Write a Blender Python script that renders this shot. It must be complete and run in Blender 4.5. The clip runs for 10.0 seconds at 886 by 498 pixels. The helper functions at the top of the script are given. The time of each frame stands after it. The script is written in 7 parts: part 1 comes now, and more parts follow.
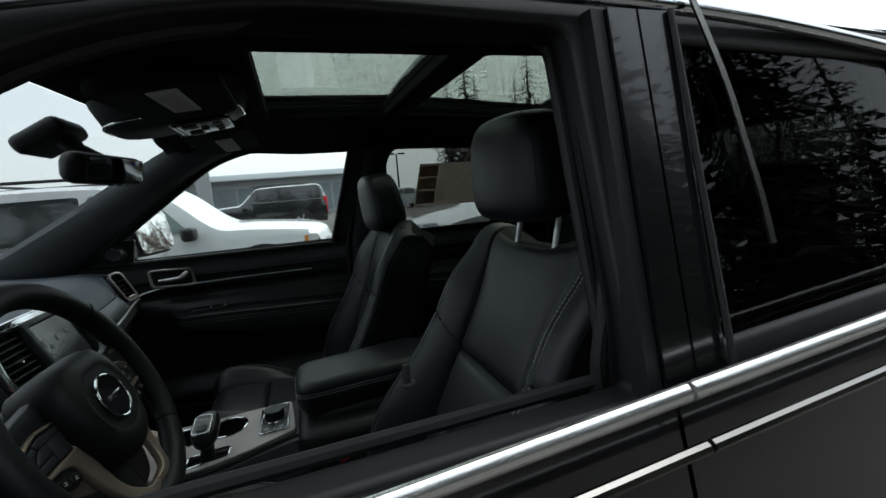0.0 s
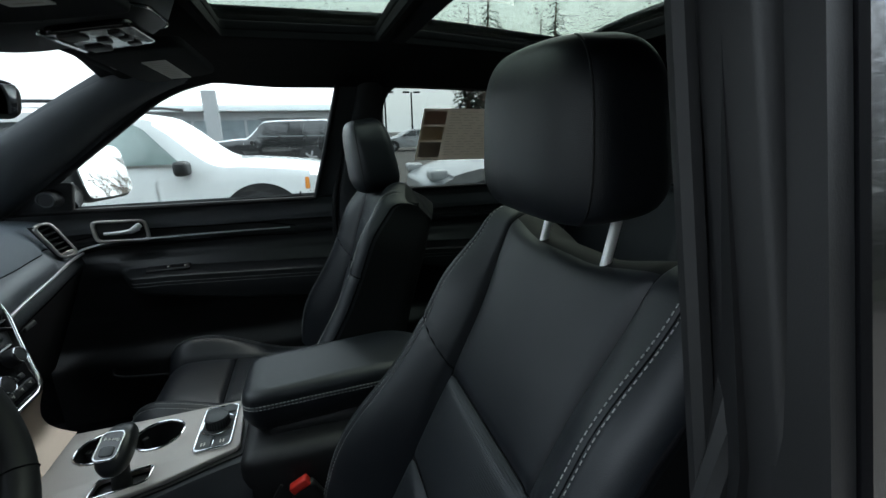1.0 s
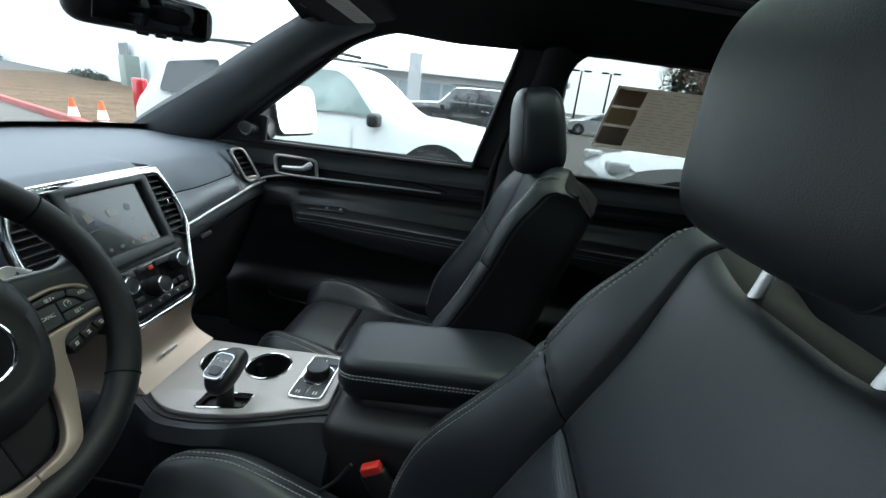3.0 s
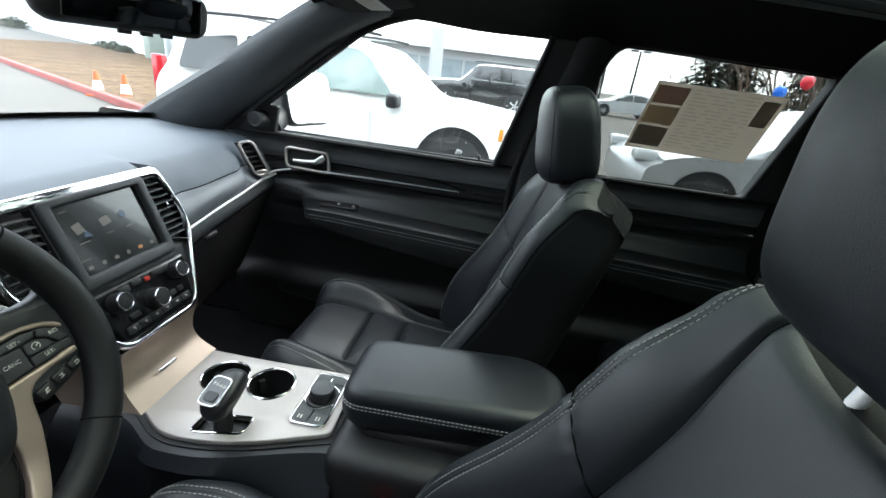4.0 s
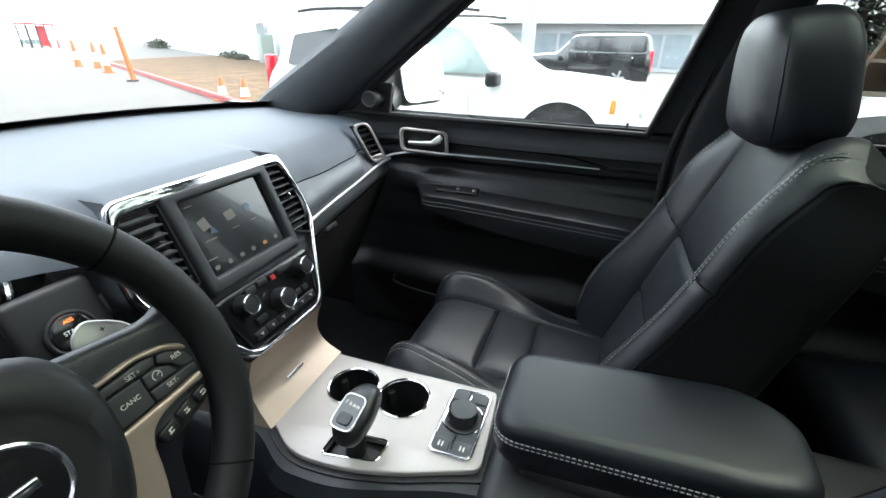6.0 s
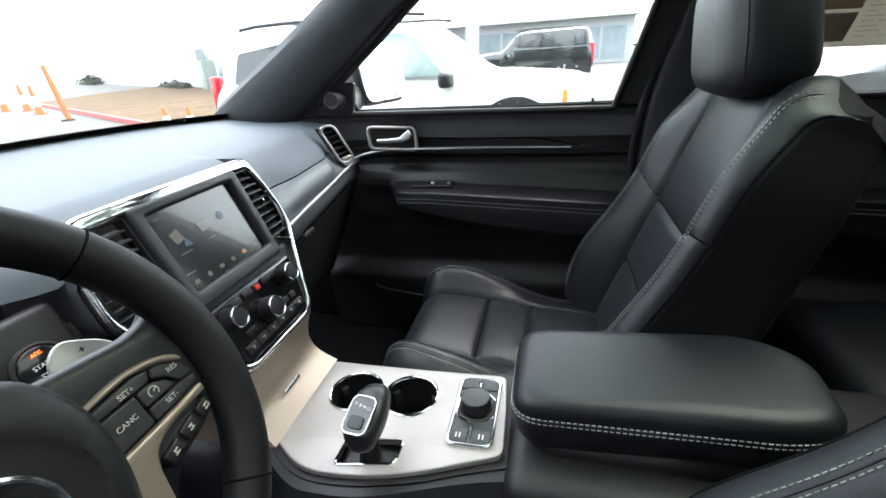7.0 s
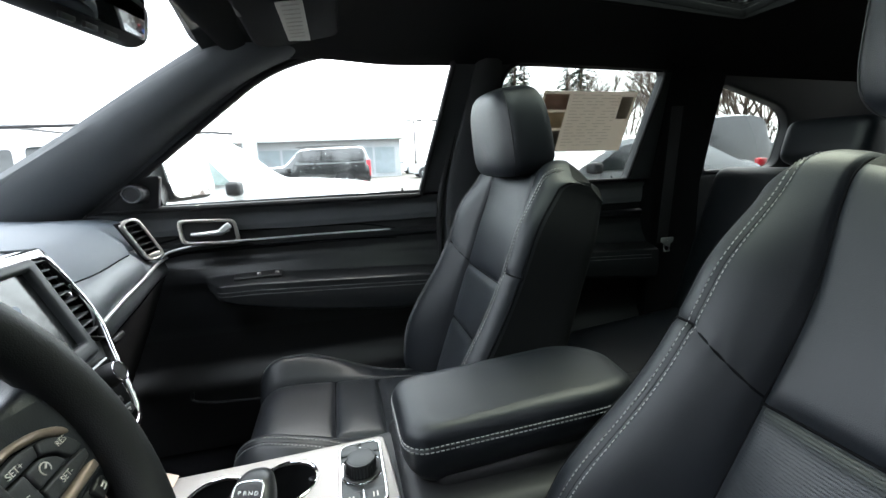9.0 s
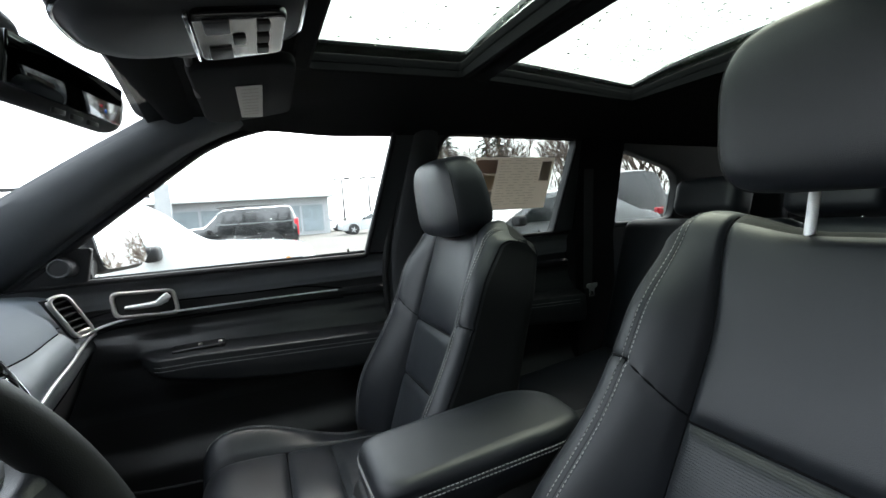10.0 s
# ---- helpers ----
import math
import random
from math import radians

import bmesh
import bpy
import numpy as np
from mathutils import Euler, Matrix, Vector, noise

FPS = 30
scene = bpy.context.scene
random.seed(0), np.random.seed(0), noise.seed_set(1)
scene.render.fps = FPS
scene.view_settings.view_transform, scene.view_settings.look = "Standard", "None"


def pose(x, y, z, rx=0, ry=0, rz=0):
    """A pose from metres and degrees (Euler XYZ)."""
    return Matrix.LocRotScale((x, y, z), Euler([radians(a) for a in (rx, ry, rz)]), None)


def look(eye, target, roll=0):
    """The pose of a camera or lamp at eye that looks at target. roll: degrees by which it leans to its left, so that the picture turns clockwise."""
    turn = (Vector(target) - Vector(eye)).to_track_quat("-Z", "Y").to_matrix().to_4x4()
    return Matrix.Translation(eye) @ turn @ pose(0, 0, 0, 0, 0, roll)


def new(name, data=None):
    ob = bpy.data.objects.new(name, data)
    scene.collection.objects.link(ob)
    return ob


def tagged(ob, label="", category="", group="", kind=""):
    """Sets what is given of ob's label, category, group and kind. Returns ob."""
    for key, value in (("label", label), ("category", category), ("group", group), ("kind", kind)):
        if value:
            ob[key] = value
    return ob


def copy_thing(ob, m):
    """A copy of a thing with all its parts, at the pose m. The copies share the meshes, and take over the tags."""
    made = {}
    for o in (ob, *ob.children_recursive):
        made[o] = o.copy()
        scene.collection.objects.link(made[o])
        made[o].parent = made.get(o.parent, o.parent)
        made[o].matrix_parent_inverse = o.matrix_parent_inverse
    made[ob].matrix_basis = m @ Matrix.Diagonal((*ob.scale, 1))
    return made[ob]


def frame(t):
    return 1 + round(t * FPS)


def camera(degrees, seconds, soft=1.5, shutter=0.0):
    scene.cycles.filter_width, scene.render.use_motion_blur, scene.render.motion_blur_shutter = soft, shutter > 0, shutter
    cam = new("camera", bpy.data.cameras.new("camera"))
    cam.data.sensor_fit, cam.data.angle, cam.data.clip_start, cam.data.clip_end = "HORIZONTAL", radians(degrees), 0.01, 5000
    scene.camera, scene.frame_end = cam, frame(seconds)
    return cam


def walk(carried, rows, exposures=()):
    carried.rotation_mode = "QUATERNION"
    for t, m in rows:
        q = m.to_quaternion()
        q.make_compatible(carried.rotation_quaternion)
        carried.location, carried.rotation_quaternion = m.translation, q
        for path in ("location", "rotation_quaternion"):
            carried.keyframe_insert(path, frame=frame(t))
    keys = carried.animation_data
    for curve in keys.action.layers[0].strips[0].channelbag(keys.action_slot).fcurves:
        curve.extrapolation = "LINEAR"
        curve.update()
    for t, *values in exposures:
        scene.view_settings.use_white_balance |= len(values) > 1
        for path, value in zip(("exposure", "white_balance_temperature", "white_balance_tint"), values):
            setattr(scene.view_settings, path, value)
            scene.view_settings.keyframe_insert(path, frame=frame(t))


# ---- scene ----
cam = camera(91.6, 10.0)
PATH = [
    (0, (-0.038, -1.162, 1.365), (0.589, 0.715, 1.076), -4.7),
    (0.5, (0.031, -0.968, 1.369), (0.735, 0.855, 0.941), -3.3),
    (1, (0.084, -0.89, 1.393), (0.644, 0.954, 0.859), -1.3),
    (1.5, (0.116, -0.85, 1.384), (0.499, 1.037, 0.843), 4.0),
    (2, (0.132, -0.821, 1.369), (0.228, 1.097, 0.811), 5.6),
    (2.5, (0.139, -0.784, 1.363), (0.054, 1.121, 0.763), 5.6),
    (4, (0.123, -0.643, 1.423), (-0.08, 1.197, 0.666), 7.1),
    (4.5, (0.096, -0.583, 1.42), (-0.248, 1.222, 0.63), 6.1),
    (5, (0.061, -0.54, 1.4), (-0.401, 1.213, 0.556), 5.8),
    (5.5, (0.017, -0.509, 1.379), (-0.573, 1.198, 0.521), 2.9),
    (7, (-0.053, -0.513, 1.321), (-0.522, 1.247, 0.496), -3.8),
    (7.5, (-0.078, -0.537, 1.293), (-0.374, 1.267, 0.483), -4.9),
    (8, (-0.113, -0.559, 1.277), (-0.174, 1.298, 0.538), -3.7),
    (8.5, (-0.138, -0.586, 1.269), (0.08, 1.315, 0.686), -2.9),
    (9, (-0.153, -0.61, 1.276), (0.302, 1.293, 0.864), -2.5),
    (9.5, (-0.183, -0.635, 1.295), (0.462, 1.232, 0.982), -3.9),
    (10, (-0.213, -0.657, 1.297), (0.564, 1.177, 1.114), -4.0),
]
EXPOSURES = [(0.0, 0.6, 6250, 5), (0.5, 1.15, 6200, 5), (1.0, 1.7, 6100, 4), (1.5, 2.1, 6000, 3), (2.0, 2.3, 5950, 3), (2.5, 2.28, 5950, 3), (4.0, 3.05, 6300, 8), (5.5, 3.15, 6350, 9), (8.5, 3.3, 6400, 10), (9.5, 3.1, 6450, 10), (10.0, 2.88, 6450, 10)]
walk(cam, [(t, look(eye, target, roll)) for t, eye, target, roll in PATH], EXPOSURES)

# ---- light ----
world = bpy.data.worlds.new("sky")
scene.world = world
world.use_nodes = True
wn = world.node_tree.nodes
sky = wn.new("ShaderNodeTexSky")
sky.sky_type = "NISHITA"
sky.sun_disc = False
sky.sun_elevation, sky.sun_rotation = radians(60), radians(45)
sky.air_density, sky.dust_density, sky.ozone_density = 1.0, 6.0, 1.0
grey = wn.new("ShaderNodeMixRGB")
grey.inputs[0].default_value = 0.72
grey.inputs[2].default_value = (6.6, 6.9, 7.1, 1)
world.node_tree.links.new(sky.outputs[0], grey.inputs[1])
world.node_tree.links.new(grey.outputs[0], wn["Background"].inputs[0])
wn["Background"].inputs[1].default_value = 0.15

sun = new("sun", bpy.data.lights.new("sun", "SUN"))
sun.data.energy, sun.data.angle, sun.data.color = 0.55, radians(45), (1.0, 0.985, 0.965)
sun.matrix_world = look((4, 4, 10), (0, 0, 0))


# ---- materials ----
def mat(name, colour, rough=0.5, metal=0.0, grain=0.0, grain_size=400.0, bump=0.0, spots=0.0, spots_size=6.0, coat=0.0, spec=0.5, emit=None):
    """A surface with colour changes at two scales, uneven gloss and fine relief."""
    m = bpy.data.materials.new(name)
    m.use_nodes = True
    nt = m.node_tree
    b = nt.nodes["Principled BSDF"]
    b.inputs["Base Color"].default_value = (*colour, 1)
    b.inputs["Roughness"].default_value = rough
    b.inputs["Metallic"].default_value = metal
    b.inputs["Coat Weight"].default_value = coat
    b.inputs["Specular IOR Level"].default_value = spec
    co = nt.nodes.new("ShaderNodeTexCoord")
    if grain or bump:
        fine = nt.nodes.new("ShaderNodeTexNoise")
        fine.inputs["Scale"].default_value = grain_size
        fine.inputs["Detail"].default_value = 3
        nt.links.new(co.outputs["Object"], fine.inputs["Vector"])
    big = nt.nodes.new("ShaderNodeTexNoise")
    big.inputs["Scale"].default_value = spots_size
    big.inputs["Detail"].default_value = 5
    nt.links.new(co.outputs["Object"], big.inputs["Vector"])
    last = None
    if grain:
        mix = nt.nodes.new("ShaderNodeMixRGB")
        mix.blend_type = "OVERLAY"
        mix.inputs[0].default_value = grain
        mix.inputs[1].default_value = (*colour, 1)
        nt.links.new(fine.outputs["Fac"], mix.inputs[2])
        last = mix
    if spots:
        mix = nt.nodes.new("ShaderNodeMixRGB")
        mix.blend_type = "OVERLAY"
        mix.inputs[0].default_value = spots
        mix.inputs[1].default_value = (*colour, 1)
        if last:
            nt.links.new(last.outputs[0], mix.inputs[1])
        nt.links.new(big.outputs["Fac"], mix.inputs[2])
        last = mix
    if last:
        nt.links.new(last.outputs[0], b.inputs["Base Color"])
    ramp = nt.nodes.new("ShaderNodeMapRange")
    ramp.inputs["To Min"].default_value = max(0.02, rough * 0.82)
    ramp.inputs["To Max"].default_value = min(1.0, rough * 1.18)
    nt.links.new(big.outputs["Fac"], ramp.inputs["Value"])
    nt.links.new(ramp.outputs[0], b.inputs["Roughness"])
    if bump:
        bp = nt.nodes.new("ShaderNodeBump")
        bp.inputs["Strength"].default_value = bump
        bp.inputs["Distance"].default_value = 0.001
        nt.links.new(fine.outputs["Fac"], bp.inputs["Height"])
        nt.links.new(bp.outputs[0], b.inputs["Normal"])
    if emit:
        b.inputs["Emission Color"].default_value = (*emit[0], 1)
        b.inputs["Emission Strength"].default_value = emit[1]
    return m


def cell_mat(name, colour, rough, size, depth, spec=0.5):
    """Leather with a pebbled or punched relief."""
    m = mat(name, colour, rough, spots=0.25, spots_size=9, spec=spec)
    nt = m.node_tree
    b = nt.nodes["Principled BSDF"]
    co = nt.nodes.new("ShaderNodeTexCoord")
    vo = nt.nodes.new("ShaderNodeTexVoronoi")
    vo.inputs["Scale"].default_value = size
    nt.links.new(co.outputs["Object"], vo.inputs["Vector"])
    bp = nt.nodes.new("ShaderNodeBump")
    bp.inputs["Strength"].default_value = depth
    bp.inputs["Distance"].default_value = 0.001
    nt.links.new(vo.outputs["Distance"], bp.inputs["Height"])
    nt.links.new(bp.outputs[0], b.inputs["Normal"])
    return m


def punched_mat(name, colour, rough):
    """Leather punched with rows of small round holes."""
    m = mat(name, colour, rough, spots=0.25, spots_size=9)
    nt = m.node_tree
    b = nt.nodes["Principled BSDF"]
    co = nt.nodes.new("ShaderNodeUVMap")
    vo = nt.nodes.new("ShaderNodeTexVoronoi")
    vo.voronoi_dimensions = "2D"
    vo.inputs["Scale"].default_value = 200
    vo.inputs["Randomness"].default_value = 0.0
    nt.links.new(co.outputs["UV"], vo.inputs["Vector"])
    mr = nt.nodes.new("ShaderNodeMapRange")
    mr.inputs["From Min"].default_value, mr.inputs["From Max"].default_value = 0.14, 0.3
    nt.links.new(vo.outputs["Distance"], mr.inputs["Value"])
    bp = nt.nodes.new("ShaderNodeBump")
    bp.inputs["Strength"].default_value = 0.9
    bp.inputs["Distance"].default_value = 0.0012
    nt.links.new(mr.outputs[0], bp.inputs["Height"])
    nt.links.new(bp.outputs[0], b.inputs["Normal"])
    mx = nt.nodes.new("ShaderNodeMixRGB")
    mx.inputs[1].default_value = (0.002, 0.002, 0.002, 1)
    mx.inputs[2].default_value = (*colour, 1)
    nt.links.new(mr.outputs[0], mx.inputs[0])
    nt.links.new(mx.outputs[0], b.inputs["Base Color"])
    return m


def glass_mat(name, tint, gloss=1.0, rough=0.0):
    """A clear or tinted pane, more mirror-like at a glancing angle."""
    m = bpy.data.materials.new(name)
    m.use_nodes = True
    nt = m.node_tree
    nt.nodes.remove(nt.nodes["Principled BSDF"])
    tr, gl, lw, mx = (nt.nodes.new("ShaderNode" + k) for k in ("BsdfTransparent", "BsdfGlossy", "LayerWeight", "MixShader"))
    tr.inputs[0].default_value = (*tint, 1)
    gl.inputs["Roughness"].default_value = rough
    gl.inputs["Color"].default_value = (gloss, gloss, gloss, 1)
    lw.inputs[0].default_value = 0.5
    pw, ma = nt.nodes.new("ShaderNodeMath"), nt.nodes.new("ShaderNodeMath")
    pw.operation, pw.inputs[1].default_value = "POWER", 5.0
    ma.operation, ma.inputs[1].default_value, ma.inputs[2].default_value = "MULTIPLY_ADD", 0.85, 0.035
    nt.links.new(lw.outputs["Facing"], pw.inputs[0])
    nt.links.new(pw.outputs[0], ma.inputs[0])
    nt.links.new(ma.outputs[0], mx.inputs[0])
    nt.links.new(tr.outputs[0], mx.inputs[1])
    nt.links.new(gl.outputs[0], mx.inputs[2])
    nt.links.new(mx.outputs[0], nt.nodes["Material Output"].inputs[0])
    return m


LEATHER = cell_mat("black_leather", (0.0085, 0.0103, 0.0138), 0.44, 900, 0.16, 0.48)
CONSOLEGREY = mat("console_switch_grey", (0.040, 0.043, 0.047), 0.42, spots=0.15)
LEVERSKIN = mat("lever_plastic", (0.016, 0.017, 0.019), 0.36, bump=0.1, grain_size=900, spots=0.15)
WHEELSKIN = cell_mat("wheel_leather", (0.0055, 0.0060, 0.0068), 0.50, 1000, 0.16, 0.36)
# matte side vinyl, kept dark and dull to carry the seats' shade
SHADEVINYL = cell_mat("seat_shade_vinyl", (0.0080, 0.0083, 0.0090), 0.65, 900, 0.16, 0.15)
PUNCHED = punched_mat("punched_leather", (0.016, 0.019, 0.024), 0.40)
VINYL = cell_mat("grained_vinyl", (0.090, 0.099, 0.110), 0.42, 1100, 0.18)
# the grained vinyl again, darkened for the shade below the chrome line
DASHSHADE = cell_mat("shaded_dash_vinyl", (0.040, 0.044, 0.049), 0.42, 1100, 0.18)
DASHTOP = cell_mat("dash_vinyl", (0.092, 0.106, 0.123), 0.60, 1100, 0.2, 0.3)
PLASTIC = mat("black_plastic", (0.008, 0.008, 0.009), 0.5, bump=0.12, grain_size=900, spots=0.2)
TRIM_GREY = mat("charcoal_trim", (0.030, 0.032, 0.035), 0.5, bump=0.15, grain_size=700, spots=0.2)
GLOSSBLACK = mat("gloss_black", (0.006, 0.006, 0.007), 0.2, coat=0.5, spots=0.1)
PILLARCLOTH = mat("pillar_weave", (0.075, 0.080, 0.086), 0.75, bump=0.3, grain_size=1200, spots=0.2)
HEADLINER = mat("headliner_cloth", (0.010, 0.010, 0.011), 0.95, bump=0.4, grain_size=1200, spots=0.3, spec=0.1)
CARPET = mat("carpet", (0.008, 0.008, 0.009), 1.0, grain=0.5, grain_size=900, bump=1.0, spots=0.3, spec=0.05)
RUBBER = mat("rubber_seal", (0.008, 0.008, 0.009), 0.6, bump=0.1, spots=0.3)
CHROME = mat("chrome", (0.72, 0.73, 0.75), 0.12, 1.0, spots=0.1)
BRIGHTLINE = mat("satin_chrome_line", (0.86, 0.87, 0.88), 0.30, 0.85, spots=0.08)
POST = mat("brushed_steel", (0.92, 0.92, 0.92), 0.20, 0.9, spots=0.1)
# mostly non-metal white: the chrome posts' sky sheen is put into the colour
SHEENPOST = mat("sheen_white_post", (0.93, 0.93, 0.93), 0.35, 0.25, spots=0.05)
SEAM = mat("seam_cord", (0.004, 0.004, 0.005), 0.9, spec=0.1, spots=0.2)
SATIN = mat("satin_nickel", (0.52, 0.50, 0.47), 0.38, 1.0, spots=0.15, bump=0.05)
TAN = mat("bronze_satin_trim", (0.36, 0.285, 0.235), 0.42, 0.55, spots=0.12, bump=0.05, grain_size=1500)
CHAMPAGNE = mat("champagne_trim", (0.45, 0.415, 0.395), 0.48, 0.4, spots=0.10, bump=0.06, grain_size=1500)
THREAD = mat("grey_thread", (0.34, 0.34, 0.33), 0.8, spots=0.2)
WHITEPAINT = mat("white_marking", (0.75, 0.75, 0.73), 0.5)
RED = mat("red_button", (0.62, 0.03, 0.02), 0.4, spots=0.1)
SCREEN = mat("touch_screen", (0.016, 0.018, 0.019), 0.18, coat=0.35, spec=0.5, spots=0.25, spots_size=14)
GLASS = glass_mat("clear_glass", (0.93, 0.96, 0.95))
SCREENGLASS = glass_mat("windscreen_glass", (0.73, 0.755, 0.755))
PRIVACY = glass_mat("privacy_glass", (0.50, 0.52, 0.51))
PRIVACY_DARK = glass_mat("deep_privacy_glass", (0.16, 0.17, 0.165), 0.5)
ROOFGLASS = glass_mat("roof_glass", (0.56, 0.60, 0.55))
DIMMIRROR = mat("dim_mirror_glass", (0.10, 0.105, 0.11), 0.04, 1.0)
MIRROR = mat("mirror_glass", (0.85, 0.86, 0.86), 0.02, 1.0)
BLACKPAINT = mat("black_car_paint", (0.010, 0.010, 0.011), 0.18, coat=1.0, spots=0.1)
PADDLE = mat("satin_paddle", (0.46, 0.45, 0.41), 0.42, 0.7, spots=0.1)
LABEL = mat("visor_label", (0.62, 0.60, 0.55), 0.7, spots=0.2)
PAPER = mat("sticker_paper", (0.70, 0.65, 0.58), 0.8, spots=0.2)


def see_through(m, colour, share=0.45):
    """Paper or print that glows softly with the daylight behind it."""
    nt = m.node_tree
    tl, mxs = nt.nodes.new("ShaderNodeBsdfTranslucent"), nt.nodes.new("ShaderNodeMixShader")
    tl.inputs[0].default_value = (*colour, 1)
    mxs.inputs[0].default_value = share
    nt.links.new(nt.nodes["Principled BSDF"].outputs[0], mxs.inputs[1])
    nt.links.new(tl.outputs[0], mxs.inputs[2])
    nt.links.new(mxs.outputs[0], nt.nodes["Material Output"].inputs[0])
    return m


see_through(PAPER, (0.74, 0.69, 0.63))
PAPERINK = see_through(mat("sticker_ink", (0.40, 0.36, 0.32), 0.8, spots=0.3), (0.62, 0.58, 0.53), 0.6)
DROP = glass_mat("water_drop", (0.97, 0.98, 0.98))


# ---- mesh helpers ----
def part(name, bm, material, parent=None, label="", smooth=True):
    """Links a bmesh as one mesh object under a thing or a part."""
    me = bpy.data.meshes.new(name)
    bmesh.ops.recalc_face_normals(bm, faces=bm.faces[:]) if bm.faces else None
    bm.to_mesh(me)
    bm.free()
    if smooth:
        me.polygons.foreach_set("use_smooth", [True] * len(me.polygons))
        me.set_sharp_from_angle(angle=radians(38))
    me.materials.append(material)
    ob = new(name, me)
    if parent is not None:
        hang(ob, parent)
    if label:
        tagged(ob, label)
    return ob


def hang(ob, parent):
    ob.parent = parent
    if parent.type == "EMPTY":
        ob.matrix_parent_inverse = Matrix.Translation(-parent.location)


def thing(name, label, category, group="", kind="", at=(0, 0, 0)):
    ob = new(name)
    ob.empty_display_size = 0.1
    ob.location = at
    return tagged(ob, label, category, group, kind)


def rbox(bm, size, m, bevel=0.0, seg=3, shape=None):
    """A box with rounded edges at the pose m (4x4); shape(v) bends it first."""
    r = bmesh.ops.create_cube(bm, size=1.0)
    vs = r["verts"]
    for v in vs:
        v.co = Vector((v.co.x * size[0], v.co.y * size[1], v.co.z * size[2]))
        if shape:
            v.co = shape(v.co)
    if bevel:
        es = list({e for v in vs for e in v.link_edges})
        out = bmesh.ops.bevel(bm, geom=es, offset=bevel, segments=seg, profile=0.5, affect="EDGES", clamp_overlap=True)
        vs = list({v for f in out["faces"] for v in f.verts} | {v for v in vs if v.is_valid})
    if m is not None:
        bmesh.ops.transform(bm, matrix=m, verts=vs)
    return vs


def cyl(bm, r1, r2, h, m, n=24, bevel=0.0, cap=True):
    r = bmesh.ops.create_cone(bm, cap_ends=cap, segments=n, radius1=r1, radius2=r2, depth=h)
    vs = r["verts"]
    if bevel:
        es = [e for e in {e for v in vs for e in v.link_edges} if any(len(f.verts) > 4 for f in e.link_faces)]
        out = bmesh.ops.bevel(bm, geom=es, offset=bevel, segments=3, profile=0.5, affect="EDGES")
        vs = list({v for f in out["faces"] for v in f.verts} | {v for v in vs if v.is_valid})
    bmesh.ops.transform(bm, matrix=m, verts=vs)
    return vs


def ring_tube(bm, pts, radius, n=8, closed=False, flat=1.0, up=(0, 0, 1)):
    """A tube along points; flat squashes it along its own normal."""
    pts = [Vector(p) for p in pts]
    rows = []
    k = len(pts)
    for i, p in enumerate(pts):
        a = pts[(i - 1) % k] if closed or i else p
        b = pts[(i + 1) % k] if closed or i < k - 1 else p
        d = (b - a).normalized()
        s = d.cross(Vector(up))
        s = s.normalized() if s.length > 1e-5 else Vector((1, 0, 0))
        w = s.cross(d)
        rad = radius[i] if isinstance(radius, (list, tuple)) else radius
        rows.append([bm.verts.new(p + rad * (math.cos(2 * math.pi * j / n) * s + flat * math.sin(2 * math.pi * j / n) * w)) for j in range(n)])
    for i in range(k if closed else k - 1):
        for j in range(n):
            bm.faces.new((rows[i][j], rows[i][(j + 1) % n], rows[(i + 1) % k][(j + 1) % n], rows[(i + 1) % k][j]))
    if not closed:
        bm.faces.new(rows[0][::-1])
        bm.faces.new(rows[-1])


def patch(bm, fn, u0, u1, v0, v1, nu, nv, uv=False):
    """A grid of fn(u, v)."""
    rows = [[bm.verts.new(fn(u0 + (u1 - u0) * i / nu, v0 + (v1 - v0) * j / nv)) for i in range(nu + 1)] for j in range(nv + 1)]
    lay = bm.loops.layers.uv.verify() if uv else None
    for j in range(nv):
        for i in range(nu):
            f = bm.faces.new((rows[j][i], rows[j][i + 1], rows[j + 1][i + 1], rows[j + 1][i]))
            if uv:
                for lp, (a, b) in zip(f.loops, ((i, j), (i + 1, j), (i + 1, j + 1), (i, j + 1))):
                    lp[lay].uv = (u0 + (u1 - u0) * a / nu, v0 + (v1 - v0) * b / nv)


def loft(bm, rings, caps=True):
    rows = [[bm.verts.new(p) for p in r] for r in rings]
    n = len(rows[0])
    for a, b in zip(rows, rows[1:]):
        for j in range(n):
            bm.faces.new((a[j], a[(j + 1) % n], b[(j + 1) % n], b[j]))
    if caps:
        bm.faces.new(rows[0][::-1])
        bm.faces.new(rows[-1])


def rounded(points, r, n=5):
    """A polygon of (a, b) with its corners rounded; r one radius or one for each corner."""
    out = []
    k = len(points)
    for i, p in enumerate(points):
        rad = r[i] if isinstance(r, (list, tuple)) else r
        p, a, b = Vector(p), Vector(points[i - 1]), Vector(points[(i + 1) % k])
        da, db = (a - p), (b - p)
        c = min(rad, da.length * 0.49, db.length * 0.49)
        if c < 1e-5:
            out.append(tuple(p))
            continue
        s, e = p + da.normalized() * c, p + db.normalized() * c
        for j in range(n + 1):
            t = j / n
            out.append(tuple((1 - t) ** 2 * s + 2 * t * (1 - t) * p + t * t * e))
    return out


